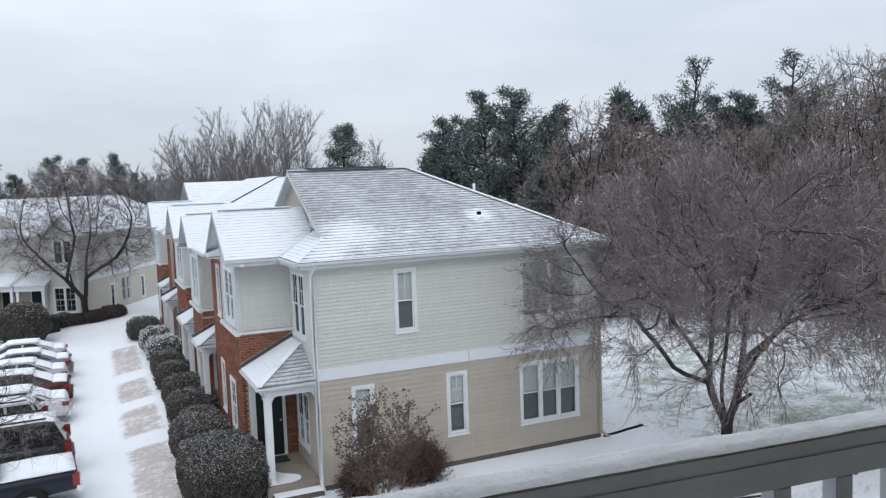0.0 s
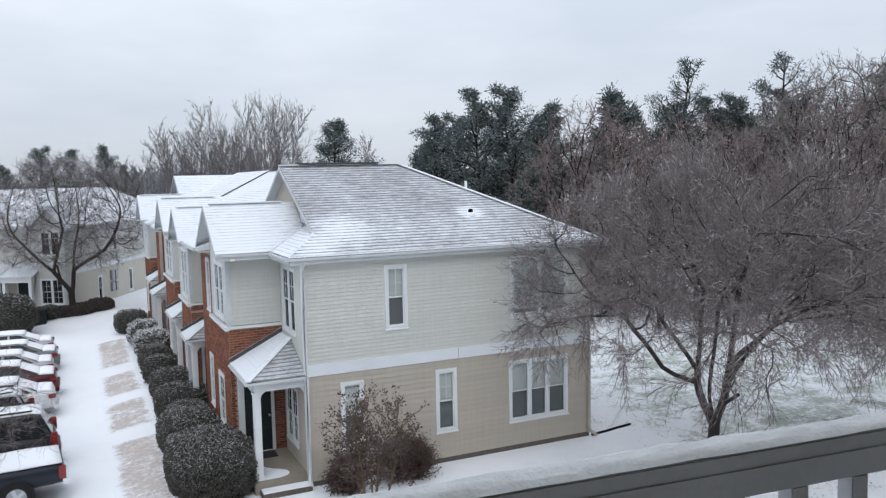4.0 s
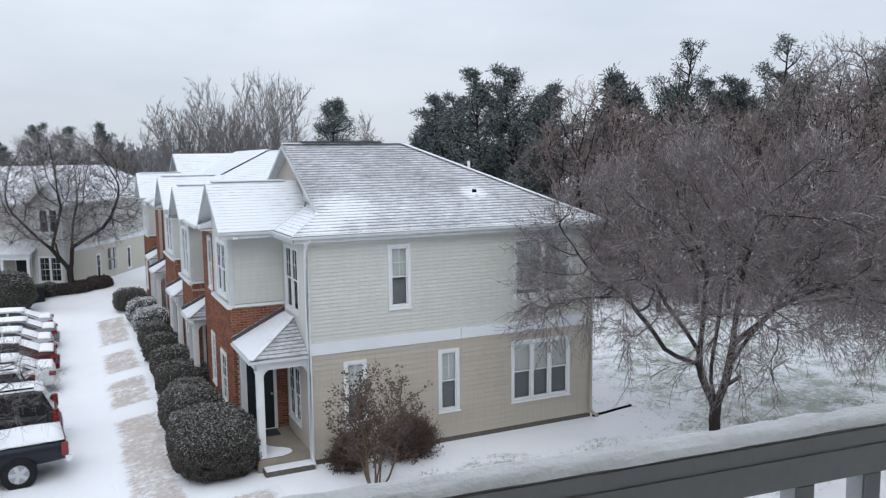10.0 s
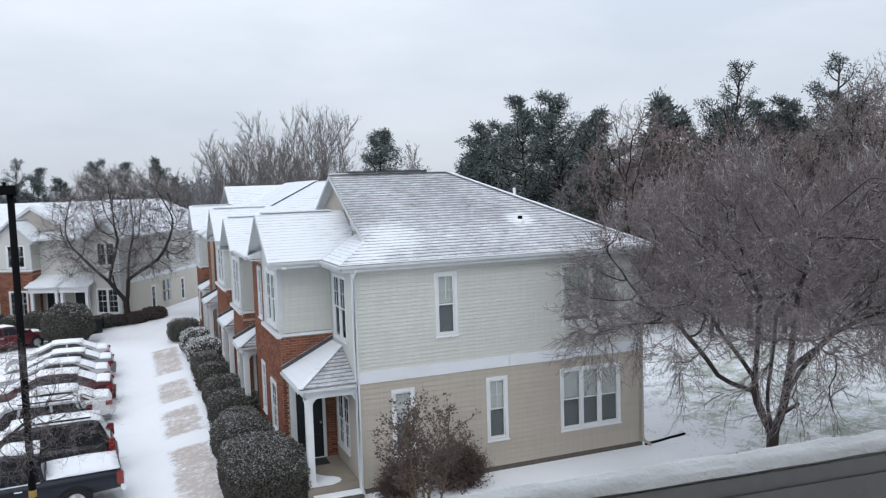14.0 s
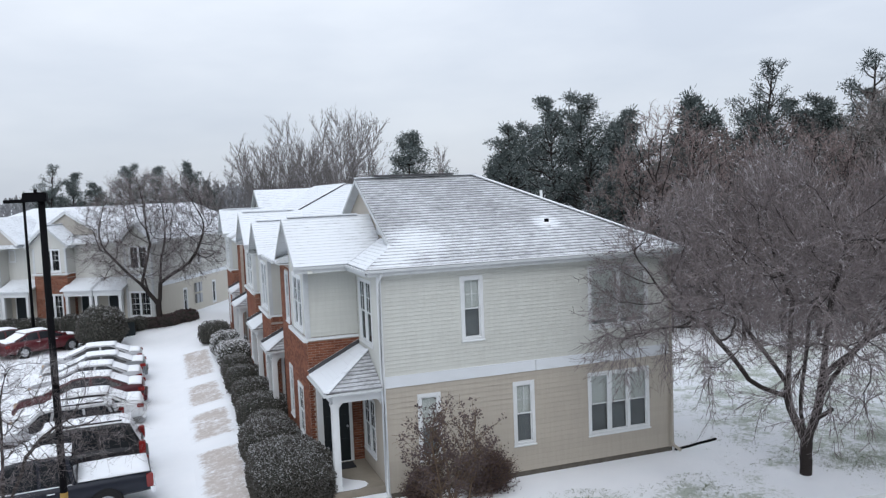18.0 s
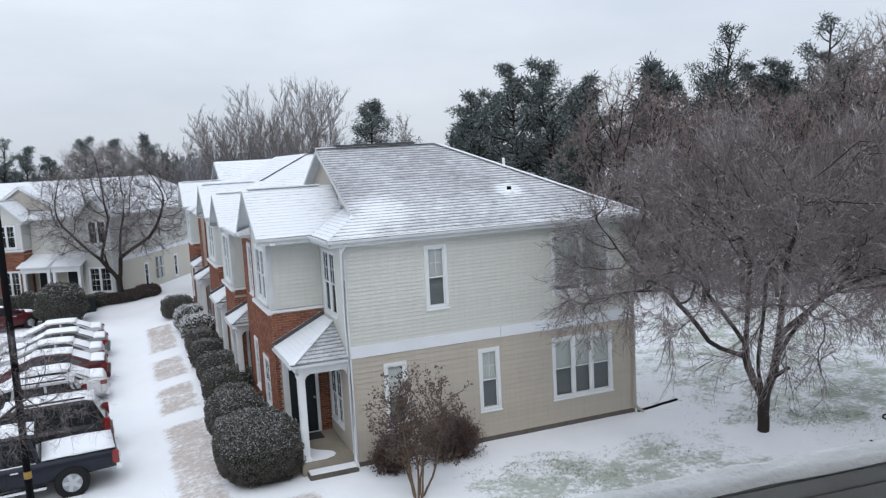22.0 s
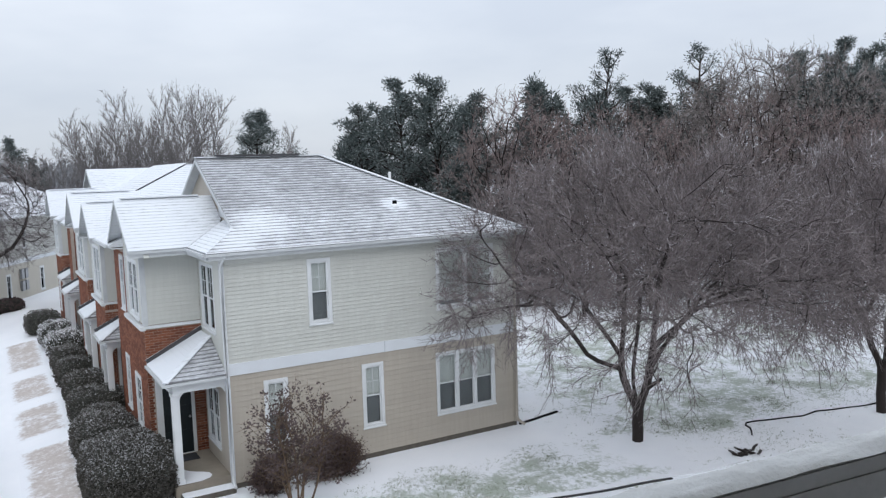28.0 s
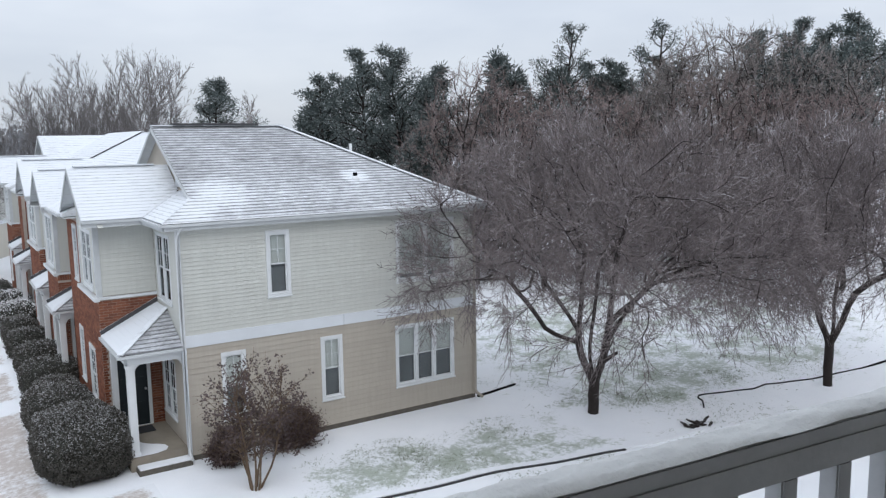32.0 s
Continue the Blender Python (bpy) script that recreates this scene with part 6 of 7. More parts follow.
def bush_with_seeds():
    """A many-stemmed ornamental bush with dry brown leaves and seed heads at its tips."""
    t = thing("ornamental_bush", "many-stemmed bush with dry brown leaves and seed heads", "bush", at=Matrix.Translation((0.75, -2.3, float(ground_z(0.75, -2.3)) - 0.05)))
    L = Limbs(61)
    r = L.r
    verts, faces = [], []
    for i in range(7):
        a = 2 * math.pi * i / 7 + r.uniform(-0.3, 0.3)
        tilt = r.uniform(0.10, 0.55)
        d = Vector((math.cos(a) * math.sin(tilt), math.sin(a) * math.sin(tilt), math.cos(tilt)))
        S = Limbs(600 + i)
        p, w = S.limb(Vector((0.07 * math.cos(a), 0.07 * math.sin(a), -0.05)), d, r.uniform(1.75, 2.45), 0.027, 0.009, 8, 0.08, -0.01)
        o = new("stem", S.mesh("stem", M_WOOD_DARK, 6))
        o.parent = t
        for j in range(3, 9):
            for _ in range(5):
                p2, w2 = L.limb(p[j], L.way(w[j], 0.85, 0.08), r.uniform(0.35, 0.95), 0.008, 0.004, 4, 0.15)
                for k in range(2, 5):
                    L.limb(p2[k], L.way(w2[k], 0.7), r.uniform(0.10, 0.25), 0.0045, 0.002, 2, 0.2)
                    for _ in range(3 if k < 4 else 12):
                        sc = 0.045 if k == 4 else 0.08
                        c = p2[k] + Vector((r.gauss(0, sc), r.gauss(0, sc), r.gauss(0, sc)))
                        d2 = Vector((r.gauss(0, 1), r.gauss(0, 1), r.gauss(-0.3, 1))).normalized()
                        s = d2.orthogonal().normalized()
                        i0 = len(verts)
                        ln = r.uniform(0.045, 0.085)
                        verts.extend([c, c + d2 * ln * 0.5 + s * ln * 0.32, c + d2 * ln, c + d2 * ln * 0.5 - s * ln * 0.32])
                        faces.append((i0, i0 + 1, i0 + 2, i0 + 3))
    o = new("twig_crown", L.mesh("twig_crown", M_WOOD_DARK, 3))
    o.parent = t
    tagged(o, kind="stuff")
    tagged(solid("dry_leaves", verts, faces, M_DEAD, t), kind="stuff")


bush_with_seeds()


def loose_shrub(label, x, y, rx, ry, h, n, seed):
    """An open twiggy shrub with small bronze leaves and an uneven outline."""
    L = Limbs(seed)
    r = L.r
    verts, faces = [], []
    for i in range(n):
        a, q = r.uniform(0, 6.28), r.uniform(0.0, 1.0) ** 0.6
        tip = Vector((math.cos(a) * rx * q * r.uniform(0.8, 1.12), math.sin(a) * ry * q * r.uniform(0.8, 1.12), h * (1.0 - 0.55 * q * q) * r.uniform(0.55, 1.08)))
        base = Vector((tip.x * 0.25, tip.y * 0.25, -0.05))
        d = (tip - base)
        p, w = L.limb(base, d.normalized(), d.length, 0.010, 0.004, 5, 0.07)
        for k in range(2, 6):
            for _ in range(2):
                L.limb(p[k], L.way(w[k], 0.7), r.uniform(0.1, 0.25), 0.004, 0.002, 2, 0.2)
            for _ in range(9):
                c = p[k] + Vector((r.gauss(0, 0.09), r.gauss(0, 0.09), r.gauss(0, 0.09)))
                c.z = max(c.z, 0.02)
                d2 = Vector((r.gauss(0, 1), r.gauss(0, 1), r.gauss(0.2, 1))).normalized()
                s = d2.orthogonal().normalized()
                ln = r.uniform(0.03, 0.06)
                i0 = len(verts)
                verts.extend([c, c + d2 * ln * 0.5 + s * ln * 0.35, c + d2 * ln, c + d2 * ln * 0.5 - s * ln * 0.35])
                faces.append((i0, i0 + 1, i0 + 2, i0 + 3))
    t = thing("bronze_shrub", label, "shrub", at=Matrix.Translation((x, y, float(ground_z(x, y)))))
    o = new("twig_tangle", L.mesh("twig_tangle", M_WOOD_DARK, 3))
    o.parent = t
    tagged(o, kind="stuff")
    tagged(solid("leaves", verts, faces, M_SHRUB, t), kind="stuff")


loose_shrub("bronze-leaved shrub against the tan siding", 2.3, -0.58, 0.82, 0.45, 1.05, 330, 91)
loose_shrub("small dark bronze shrub by the porch corner", 0.72, -0.60, 0.48, 0.42, 0.85, 200, 92)


# ---- vehicles ----
def loft(sections, smooth=True):
    """Skins closed cross sections of equal point count."""
    bm = bmesh.new()
    rings = [[bm.verts.new(p) for p in s] for s in sections]
    n = len(rings[0])
    for a, b in zip(rings, rings[1:]):
        for k in range(n):
            f = bm.faces.new((a[k], a[(k + 1) % n], b[(k + 1) % n], b[k]))
            f.smooth = smooth
    bm.faces.new(rings[0][::-1])
    bm.faces.new(rings[-1])
    bmesh.ops.recalc_face_normals(bm, faces=bm.faces)
    return bm


def body_section(x, half, z0, z1, crown=0.03):
    """A cross section of a car's lower body: tumblehome sides, rounded shoulders."""
    pts = [(0.86, 0.0), (0.98, 0.18), (1.0, 0.5), (0.985, 0.8), (0.93, 0.95), (0.80, 1.0)]
    right = [(x, half * w, z0 + (z1 - z0) * h) for w, h in pts]
    mid = [(x, half * 0.4, z1 + crown), (x, -half * 0.4, z1 + crown)]
    left = [(x, -half * w, z0 + (z1 - z0) * h) for w, h in reversed(pts)]
    return right + mid + left


def cabin_section(x, half_lo, half_hi, z0, z1):
    return [(x, half_lo, z0), (x, half_hi + 0.03, z1 - 0.08), (x, half_hi * 0.92, z1), (x, -half_hi * 0.92, z1), (x, -half_hi - 0.03, z1 - 0.08), (x, -half_lo, z0)]


def paint(name, c):
    return plain(name, c, 0.32, 0.05, vary=0.12, scale=1.5, relief=0, spec=0.35)


PAINTS = {n: paint(n + "_car_paint", c) for n, c in (("charcoal", (0.013, 0.016, 0.026)), ("black", (0.012, 0.012, 0.014)), ("silver", (0.38, 0.39, 0.41)), ("white", (0.62, 0.63, 0.64)), ("maroon", (0.060, 0.010, 0.014)), ("red", (0.075, 0.010, 0.014)), ("grey", (0.16, 0.17, 0.18)))}


def wheel(parent, x, y, z, r, out):
    w = part("wheel", tube([(x, y - 0.10, z), (x, y - 0.085, z), (x, y + 0.085, z), (x, y + 0.10, z)], [r * 0.9, r, r, r * 0.9], 20), M_TYRE, parent, "black tyre with an alloy rim")
    side = 0.105 * out
    part("rim", tube([(x, y + side * 0.6, z), (x, y + side, z)], r * 0.66, 18), M_METAL, w)
    for k in range(5):
        a = 2 * math.pi * k / 5
        part("spoke", bar((x + 0.03 * math.cos(a), y + side * 1.04, z + 0.03 * math.sin(a)), (x + r * 0.6 * math.cos(a), y + side * 1.04, z + r * 0.6 * math.sin(a)), 0.10, 0.02, (0, 1, 0)), M_RIM, w)
    part("hub", tube([(x, y + side, z), (x, y + side * 1.12, z)], r * 0.2, 10), M_RIM, w)


def vehicle(kind, colour, label, at, yaw, scale=0.88, group="", snow=1.0):
    """A parked vehicle. Local x points to its front, with the rear bumper at x = 0."""
    v = thing("pickup_truck" if kind == "pickup" else ("sport_utility" if kind == "suv" else "sedan"), label, "car", group,
              at=Matrix.Translation(at) @ Matrix.Rotation(radians(yaw), 4, "Z") @ Matrix.Diagonal((scale, scale, scale, 1)))
    pm = PAINTS[colour]
    if kind == "pickup":
        L, half, axle, r = 5.8, 1.0, (1.25, 4.78), 0.40
        tops = [(0.0, 1.06), (0.06, 1.12), (2.0, 1.12), (2.3, 1.12), (4.3, 1.12), (4.6, 1.12), (5.3, 1.06), (5.65, 0.96), (5.8, 0.7)]
        cab = [(1.98, 1.12, 1.12), (2.12, 1.12, 1.84), (2.3, 1.12, 1.90), (3.5, 1.12, 1.90), (3.75, 1.12, 1.83), (4.5, 1.10, 1.12)]
        low = 0.48
    elif kind == "suv":
        L, half, axle, r = 4.8, 0.93, (0.95, 3.75), 0.36
        tops = [(0.0, 0.85), (0.06, 1.02), (0.9, 1.05), (3.3, 1.04), (3.55, 1.02), (4.3, 0.96), (4.65, 0.86), (4.8, 0.6)]
        cab = [(0.08, 1.02, 1.05), (0.38, 1.03, 1.66), (0.6, 1.04, 1.72), (2.4, 1.04, 1.72), (2.75, 1.04, 1.64), (3.5, 1.02, 1.03)]
        low = 0.36
    else:
        L, half, axle, r = 4.7, 0.9, (1.0, 3.75), 0.33
        tops = [(0.0, 0.80), (0.08, 0.97), (0.8, 1.0), (3.2, 0.96), (3.5, 0.94), (4.2, 0.84), (4.55, 0.72), (4.7, 0.5)]
        cab = [(0.5, 0.97, 0.99), (1.25, 0.98, 1.34), (1.6, 0.98, 1.42), (2.3, 0.97, 1.43), (2.62, 0.96, 1.38), (3.65, 0.93, 0.94)]
        low = 0.28
    wid = lambda x: half * (0.90 + 0.10 * min(1, x / 0.4)) * (1 if x < L - 0.9 else 1 - 0.16 * ((x - L + 0.9) / 0.9) ** 2)
    part("body", loft([body_section(x, wid(x), low if 0.3 < x < L - 0.3 else low + 0.08, z) for x, z in tops]), pm, v)
    hw = half * 0.86
    part("cabin_glass", loft([cabin_section(x, hw, hw * (0.80 if z > za + 0.3 else 0.97), za - 0.03, z) for x, za, z in cab], False), M_CARGLASS, v, "dark tinted glass")
    # roof panel and pillars in body colour
    xs = [c for c in cab if c[2] > c[1] + 0.3]
    part("roof", loft([[(x, hw * 0.80, z - 0.05), (x, hw * 0.76, z + 0.012), (x, -hw * 0.76, z + 0.012), (x, -hw * 0.80, z - 0.05)] for x, za, z in xs], False), pm, v)
    n_p = [cab[0][0] + 0.08, (xs[0][0] + xs[-1][0]) / 2, cab[-1][0] - 0.1] if kind != "suv" else [cab[0][0] + 0.1, 1.25, 2.45, cab[-1][0] - 0.1]
    tops_x = [xs[0][0] + 0.1, (xs[0][0] + xs[-1][0]) / 2, xs[-1][0]] if kind != "suv" else [xs[0][0] + 0.1, 1.3, 2.3, xs[-1][0]]
    for a, b in zip(n_p, tops_x):
        for s in (1, -1):
            part("pillar", bar((a, s * (hw + 0.008), cab[2][1] - 0.02), (b, s * hw * 0.835, xs[1][2] - 0.07), 0.09, 0.035, (0, s, 0.3)), pm, v)
    # wheel arches and wheels
    for x in axle:
        for s in (1, -1):
            part("wheel_arch", tube([(x, s * half * 0.72, r), (x, s * (half + 0.006), r)], r * 1.16, 20), M_TYRE, v)
            wheel(v, x, s * (half - 0.08), r, r, s)
    # bumpers, lamps, plate, mirrors, handles
    part("bumper", box(-0.10, 0.06, -half * 0.93, half * 0.93, low + 0.02, low + 0.24, None, 0.03), M_CHROME if kind == "pickup" else pm, v)
    part("front_bumper", box(L - 0.16, L + 0.05, -half * 0.82, half * 0.82, low, low + 0.22, None, 0.03), M_CHROME if kind == "pickup" else pm, v)
    z_l = tops[1][1] - (0.42 if kind == "pickup" else 0.24)
    for s in (1, -1):
        part("tail_lamp", box(-0.03, 0.22 if kind == "sedan" else 0.16, s * half * 0.93 - 0.11, s * half * 0.93 + 0.035, z_l, z_l + (0.38 if kind != "sedan" else 0.15), None, 0.02), M_TAIL, v, "red tail lamp")
        part("headlamp", box(L - 0.30, L - 0.04, s * half * 0.74 - 0.14, s * half * 0.74 + 0.10, tops[-3][1] - 0.30, tops[-3][1] - 0.12, None, 0.02), M_HEAD, v)
        part("mirror", box(cab[-1][0] - 0.42, cab[-1][0] - 0.28, s * (half + 0.02), s * (half + 0.19), cab[-1][1] + 0.06, cab[-1][1] + 0.24, None, 0.02), pm, v)
        for hx in ((2.55, 3.45) if kind == "pickup" else (1.7, 2.75)):
            part("door_handle", box(hx, hx + 0.20, s * (half - 0.012), s * (half + 0.025), tops[2][1] - 0.16, tops[2][1] - 0.12, None, 0.008), M_CHROME, v)
            part("door_gap", box(hx + 0.30, hx + 0.312, s * (half * 0.97), s * (half + 0.003), low + 0.1, tops[2][1] - 0.06), M_TYRE, v)
    part("number_plate", box(-0.12, -0.10, -0.16, 0.16, low + 0.10, low + 0.24), M_PLATE, v)
    # lying snow
    def pad(name, xa, xb, hy, z_a, z_b, th=0.05, taper=0.75):
        rows_n = 7
        secs = []
        for i in range(rows_n + 1):
            t = i / rows_n
            x, z = xa + (xb - xa) * t, z_a + (z_b - z_a) * t
            e = th * min(1, 4 * t + 0.25, 4 * (1 - t) + 0.25) * (0.8 + 0.4 * noise.noise((x * 1.7, at[1], z)))
            y = hy * (1 + 0.03 * noise.noise((x * 3.1, at[1] * 2, 1.0)))
            secs.append([(x, y, z - 0.02), (x, y * 0.96, z + e * taper), (x, y * 0.5, z + e * 1.1), (x, -y * 0.5, z + e * 1.1), (x, -y * 0.96, z + e * taper), (x, -y, z - 0.02)])
        part(name, loft(secs), M_SNOW, v, "layer of snow")
    if snow > 0:
        pad("roof_snow", xs[0][0] - 0.04, xs[-1][0] + 0.05, hw * 0.76, xs[1][2] - 0.01, xs[-2][2] - 0.0, 0.07)
        pad("bonnet_snow", cab[-1][0] - 0.05, L - 0.18, half * 0.78, cab[-1][1] + 0.03, tops[-3][1] + 0.0, 0.06)
        pad("windscreen_snow", xs[-1][0] + 0.02, cab[-1][0] + 0.02, hw * 0.82, xs[-1][2] - 0.03, cab[-1][1] + 0.03, 0.05)
        if kind == "sedan":
            pad("boot_snow", 0.08, cab[0][0] + 0.1, half * 0.8, tops[1][1] + 0.02, cab[0][1] + 0.05, 0.06)
            pad("rear_window_snow", cab[0][0] + 0.05, xs[0][0] + 0.05, hw * 0.8, cab[0][1] + 0.05, xs[0][2] + 0.0, 0.05)
    if kind == "pickup":
        pad("bed_cover_snow", 0.05, 1.96, half * 0.88, 1.16, 1.16, 0.06)
        for s in (1, -1):
            part("chrome_strip", box(2.1, 4.45, s * hw - 0.0, s * (hw + 0.035), 1.10, 1.135), M_CHROME, v)
            part("side_step", box(1.9, 4.2, s * half * 0.90 - 0.02, s * (half + 0.03), 0.36, 0.44, None, 0.015), M_CHROME, v)
    if kind == "suv":
        for s in (1, -1):
            part("roof_rail", bar((0.6, s * hw * 0.70, 1.80), (2.35, s * hw * 0.70, 1.80), 0.04, 0.04), M_BLACK, v)
    return v


ROWCARS = "cars parked along the row"
LOT = -0.5
for kind, colour, label, x, y, yaw, sc in (
    ("pickup", "charcoal", "charcoal pickup truck with snow on its bed cover", -5.42, 3.72, 184.5, 0.87),
    ("suv", "black", "black sport utility with roof rails under snow", -5.6, 6.25, 182, 0.93),
    ("suv", "silver", "silver sport utility half covered with snow", -6.3, 9.3, 182, 0.86),
    ("sedan", "white", "white sedan half covered with snow", -5.75, 11.9, 181, 0.9),
    ("sedan", "maroon", "maroon sedan with snow on its roof and boot", -5.75, 14.4, 180, 0.95),
    ("sedan", "silver", "silver sedan thickly covered with snow", -5.9, 17.0, 180, 0.9),
    ("sedan", "grey", "grey sedan thickly covered with snow", -5.8, 19.2, 180, 0.9),
    ("sedan", "silver", "silver sedan under snow at the end of the row", -6.0, 21.7, 180, 0.9),
):
    vehicle(kind, colour, label, (x, y, LOT), yaw, sc, ROWCARS)
FARCARS = "cars parked before the far row"
for kind, colour, label, x, y, yaw, sc in (
    ("sedan", "red", "dark red sedan with snow on its roof", -12.95, 27.3, 33, 0.9),
    ("sedan", "maroon", "dark maroon car dusted with snow", -14.7, 28.2, 33, 0.93),
    ("sedan", "charcoal", "charcoal car dusted with snow", -16.6, 28.9, 33, 0.93),
    ("sedan", "black", "black car with a snowy roof", -18.9, 30.3, 33, 0.9),
):
    vehicle(kind, colour, label, (x, y, LOT), yaw, sc, FARCARS)


# ---- lamp posts, sign, walk, kerb and small things ----
def lamp_post(x, y, top, label, r=0.075, turn=0.0, reach=0.34):
    z0 = float(ground_z(x, y))
    t = thing("lamp_post", label, "lamp post", at=Matrix.Translation((x, y, z0)) @ Matrix.Rotation(turn, 4, "Z"))
    h = top - z0
    part("base", tube([(0, 0, -0.1), (0, 0, 0.25), (0, 0, 0.3)], [0.2, 0.2, 0.12], 14), M_CONC, t)
    part("pole", tube([(0, 0, 0.2), (0, 0, h - 0.1)], [r, r * 0.85], 12), M_BLACK, t)
    part("head", box(-0.12, reach, -0.17, 0.17, h - 0.12, h + 0.08, None, 0.02), M_BLACK, t, "black box lamp head")
    if r < 0.084:
        part("label_band", tube([(0, 0, 1.40), (0, 0, 1.56)], r * 0.985, 12), M_YELLOW, t, "dull yellow label band")
    part("photocell", tube([(0.1, 0, h + 0.08), (0.1, 0, h + 0.15)], 0.035, 8), M_BLACK, t)


lamp_post(-7.10, 0.58, 7.49, "black steel lamp post with a box head", 0.082, math.pi)
lamp_post(-12.03, 32.4, 7.6, "black steel lamp post before the far row", 0.085, math.pi, 1.02)

sign = thing("street_sign", "white signpost with two pale name boards beside the lot", "sign", at=Matrix.Translation((-8.85, -1.0, float(ground_z(-8.85, -1.0)))))
part("post", box(-0.05, 0.05, -0.05, 0.05, -0.1, 2.02, None, 0.008), M_WHITE, sign)
part("finial", tube([(0, 0, 2.02), (0, 0, 2.08), (0, 0, 2.16)], [0.075, 0.07, 0.01], 8), M_WHITE, sign)
part("board", box(0.05, 0.70, -0.02, 0.02, 1.62, 1.78), M_BAND, sign, "pale name board")
part("lettering", box(0.11, 0.64, -0.026, -0.02, 1.675, 1.725), M_METAL, sign)
part("board", box(-0.02, 0.02, 0.05, 0.6, 1.80, 1.96), M_BAND, sign)

yard_tree = vase_tree(33, "slender leafless tree by the car park with spreading limbs", M_BARK, M_TWIG, 4.9, 0.95, 1.0, "", 0.38, 0.0050, 2.0, 0.06, 0.10, 1150, (
    (0, ((-0.1, 0.0, 2.3), (-0.22, 0.02, 2.7), (-0.38, 0.05, 3.1), (-0.6, 0.1, 3.5), (-0.95, 0.15, 3.85), (-1.3, 0.2, 4.1))),
    (0, ((0.02, 0.1, 2.4), (0.05, 0.15, 2.9), (0.06, 0.2, 3.4), (0.05, 0.25, 3.9))),
    (0, ((0.2, -0.05, 2.2), (0.38, -0.1, 2.6), (0.5, -0.1, 2.95), (0.75, -0.15, 3.25), (1.05, -0.2, 3.5))),
), skirt=0.26)
yard_tree.matrix_world = Matrix.Translation((-8.02, -0.92, float(ground_z(-8.02, -0.92)) - 0.05))


def walk_mat():
    """Pale concrete showing through trodden, melting snow."""
    m, nt, b = node_mat("trodden_walk", 0.8, 0, 0.3)
    co = coords(nt)
    mid, fine, gr = add_noise(nt, co, 1.6, 6.0, 0.7), add_noise(nt, co, 7.0, 6.0, 0.75), add_noise(nt, co, 90.0, 2.0)
    v = calc(nt, "ADD", calc(nt, "MULTIPLY", mid, 0.5), calc(nt, "MULTIPLY", fine, 0.5))
    at = nt.nodes.new("ShaderNodeAttribute")
    at.attribute_name = "edge"
    v = calc(nt, "ADD", v, calc(nt, "MULTIPLY", at.outputs["Fac"], 0.26))
    mask = between(nt, v, 0.48, 0.64)
    tone = ramp(nt, calc(nt, "ADD", calc(nt, "MULTIPLY", fine, 0.6), calc(nt, "MULTIPLY", gr, 0.4)), 0.3, 0.7, (0.40, 0.35, 0.32), (0.60, 0.55, 0.515))
    nt.links.new(blend(nt, mask, tone, SNOW), b.inputs["Base Color"])
    bump(nt, b, calc(nt, "ADD", mask, calc(nt, "MULTIPLY", gr, 0.2)), 0.4, 0.012)
    return m


M_WALK = walk_mat()


def walk_slab(x0, x1, y0, y1):
    """A stretch of concrete walk, its snow melted thin in the middle."""
    n, k = 18, max(10, int((y1 - y0) * 10))
    verts, edge = [], []
    for j in range(k + 1):
        for i in range(n + 1):
            u, w = i / n, j / k
            x, y = x0 + (x1 - x0) * u, y0 + (y1 - y0) * w
            d = min(u, 1 - u) * (x1 - x0), min(w, 1 - w) * (y1 - y0)
            edge.append(max(0.0, 1 - min(d) / 0.30))
            verts.append((x, y, float(ground_z(x, y)) + 0.014 - 0.03 * max(0.0, edge[-1] - 0.6)))
    faces = [(j * (n + 1) + i, j * (n + 1) + i + 1, (j + 1) * (n + 1) + i + 1, (j + 1) * (n + 1) + i) for j in range(k) for i in range(n)]
    ob = solid("walk_slab", verts, faces, M_WALK, walk_ob, True)
    at = ob.data.attributes.new("edge", "FLOAT", "POINT")
    at.data.foreach_set("value", edge)


walk_ob = new("pavement")
tagged(walk_ob, "concrete walk showing through trodden snow", "pavement", kind="structure")
for a, b in ((-3.4, 6.6), (7.6, 11.2), (12.05, 15.7), (16.95, 23.1)):
    walk_slab(-4.3, -2.8, a, b)


walk_slab(-3.05, -1.0, -2.7, -0.75)


def strip(name, pts, width, height, material, label, category, kind="structure", lift=0.0):
    """A low bar following the ground."""
    bm = bmesh.new()
    rings = []
    for i, (x, y) in enumerate(pts):
        a, b = Vector(pts[max(i - 1, 0)]), Vector(pts[min(i + 1, len(pts) - 1)])
        d = (b - a).normalized()
        s = Vector((-d.y, d.x)) * width / 2
        z = float(ground_z(x, y)) + lift
        rings.append([bm.verts.new(p) for p in ((x + s.x, y + s.y, z - 0.15), (x + s.x, y + s.y, z + height), (x - s.x, y - s.y, z + height), (x - s.x, y - s.y, z - 0.15))])
    for a, b in zip(rings, rings[1:]):
        for k in range(4):
            bm.faces.new((a[k], a[(k + 1) % 4], b[(k + 1) % 4], b[k]))
    bm.faces.new(rings[0])
    bm.faces.new(rings[-1][::-1])
    bmesh.ops.recalc_face_normals(bm, faces=bm.faces)
    return tagged(new(name, mesh_of(name, bm, material)), label, category, kind=kind)


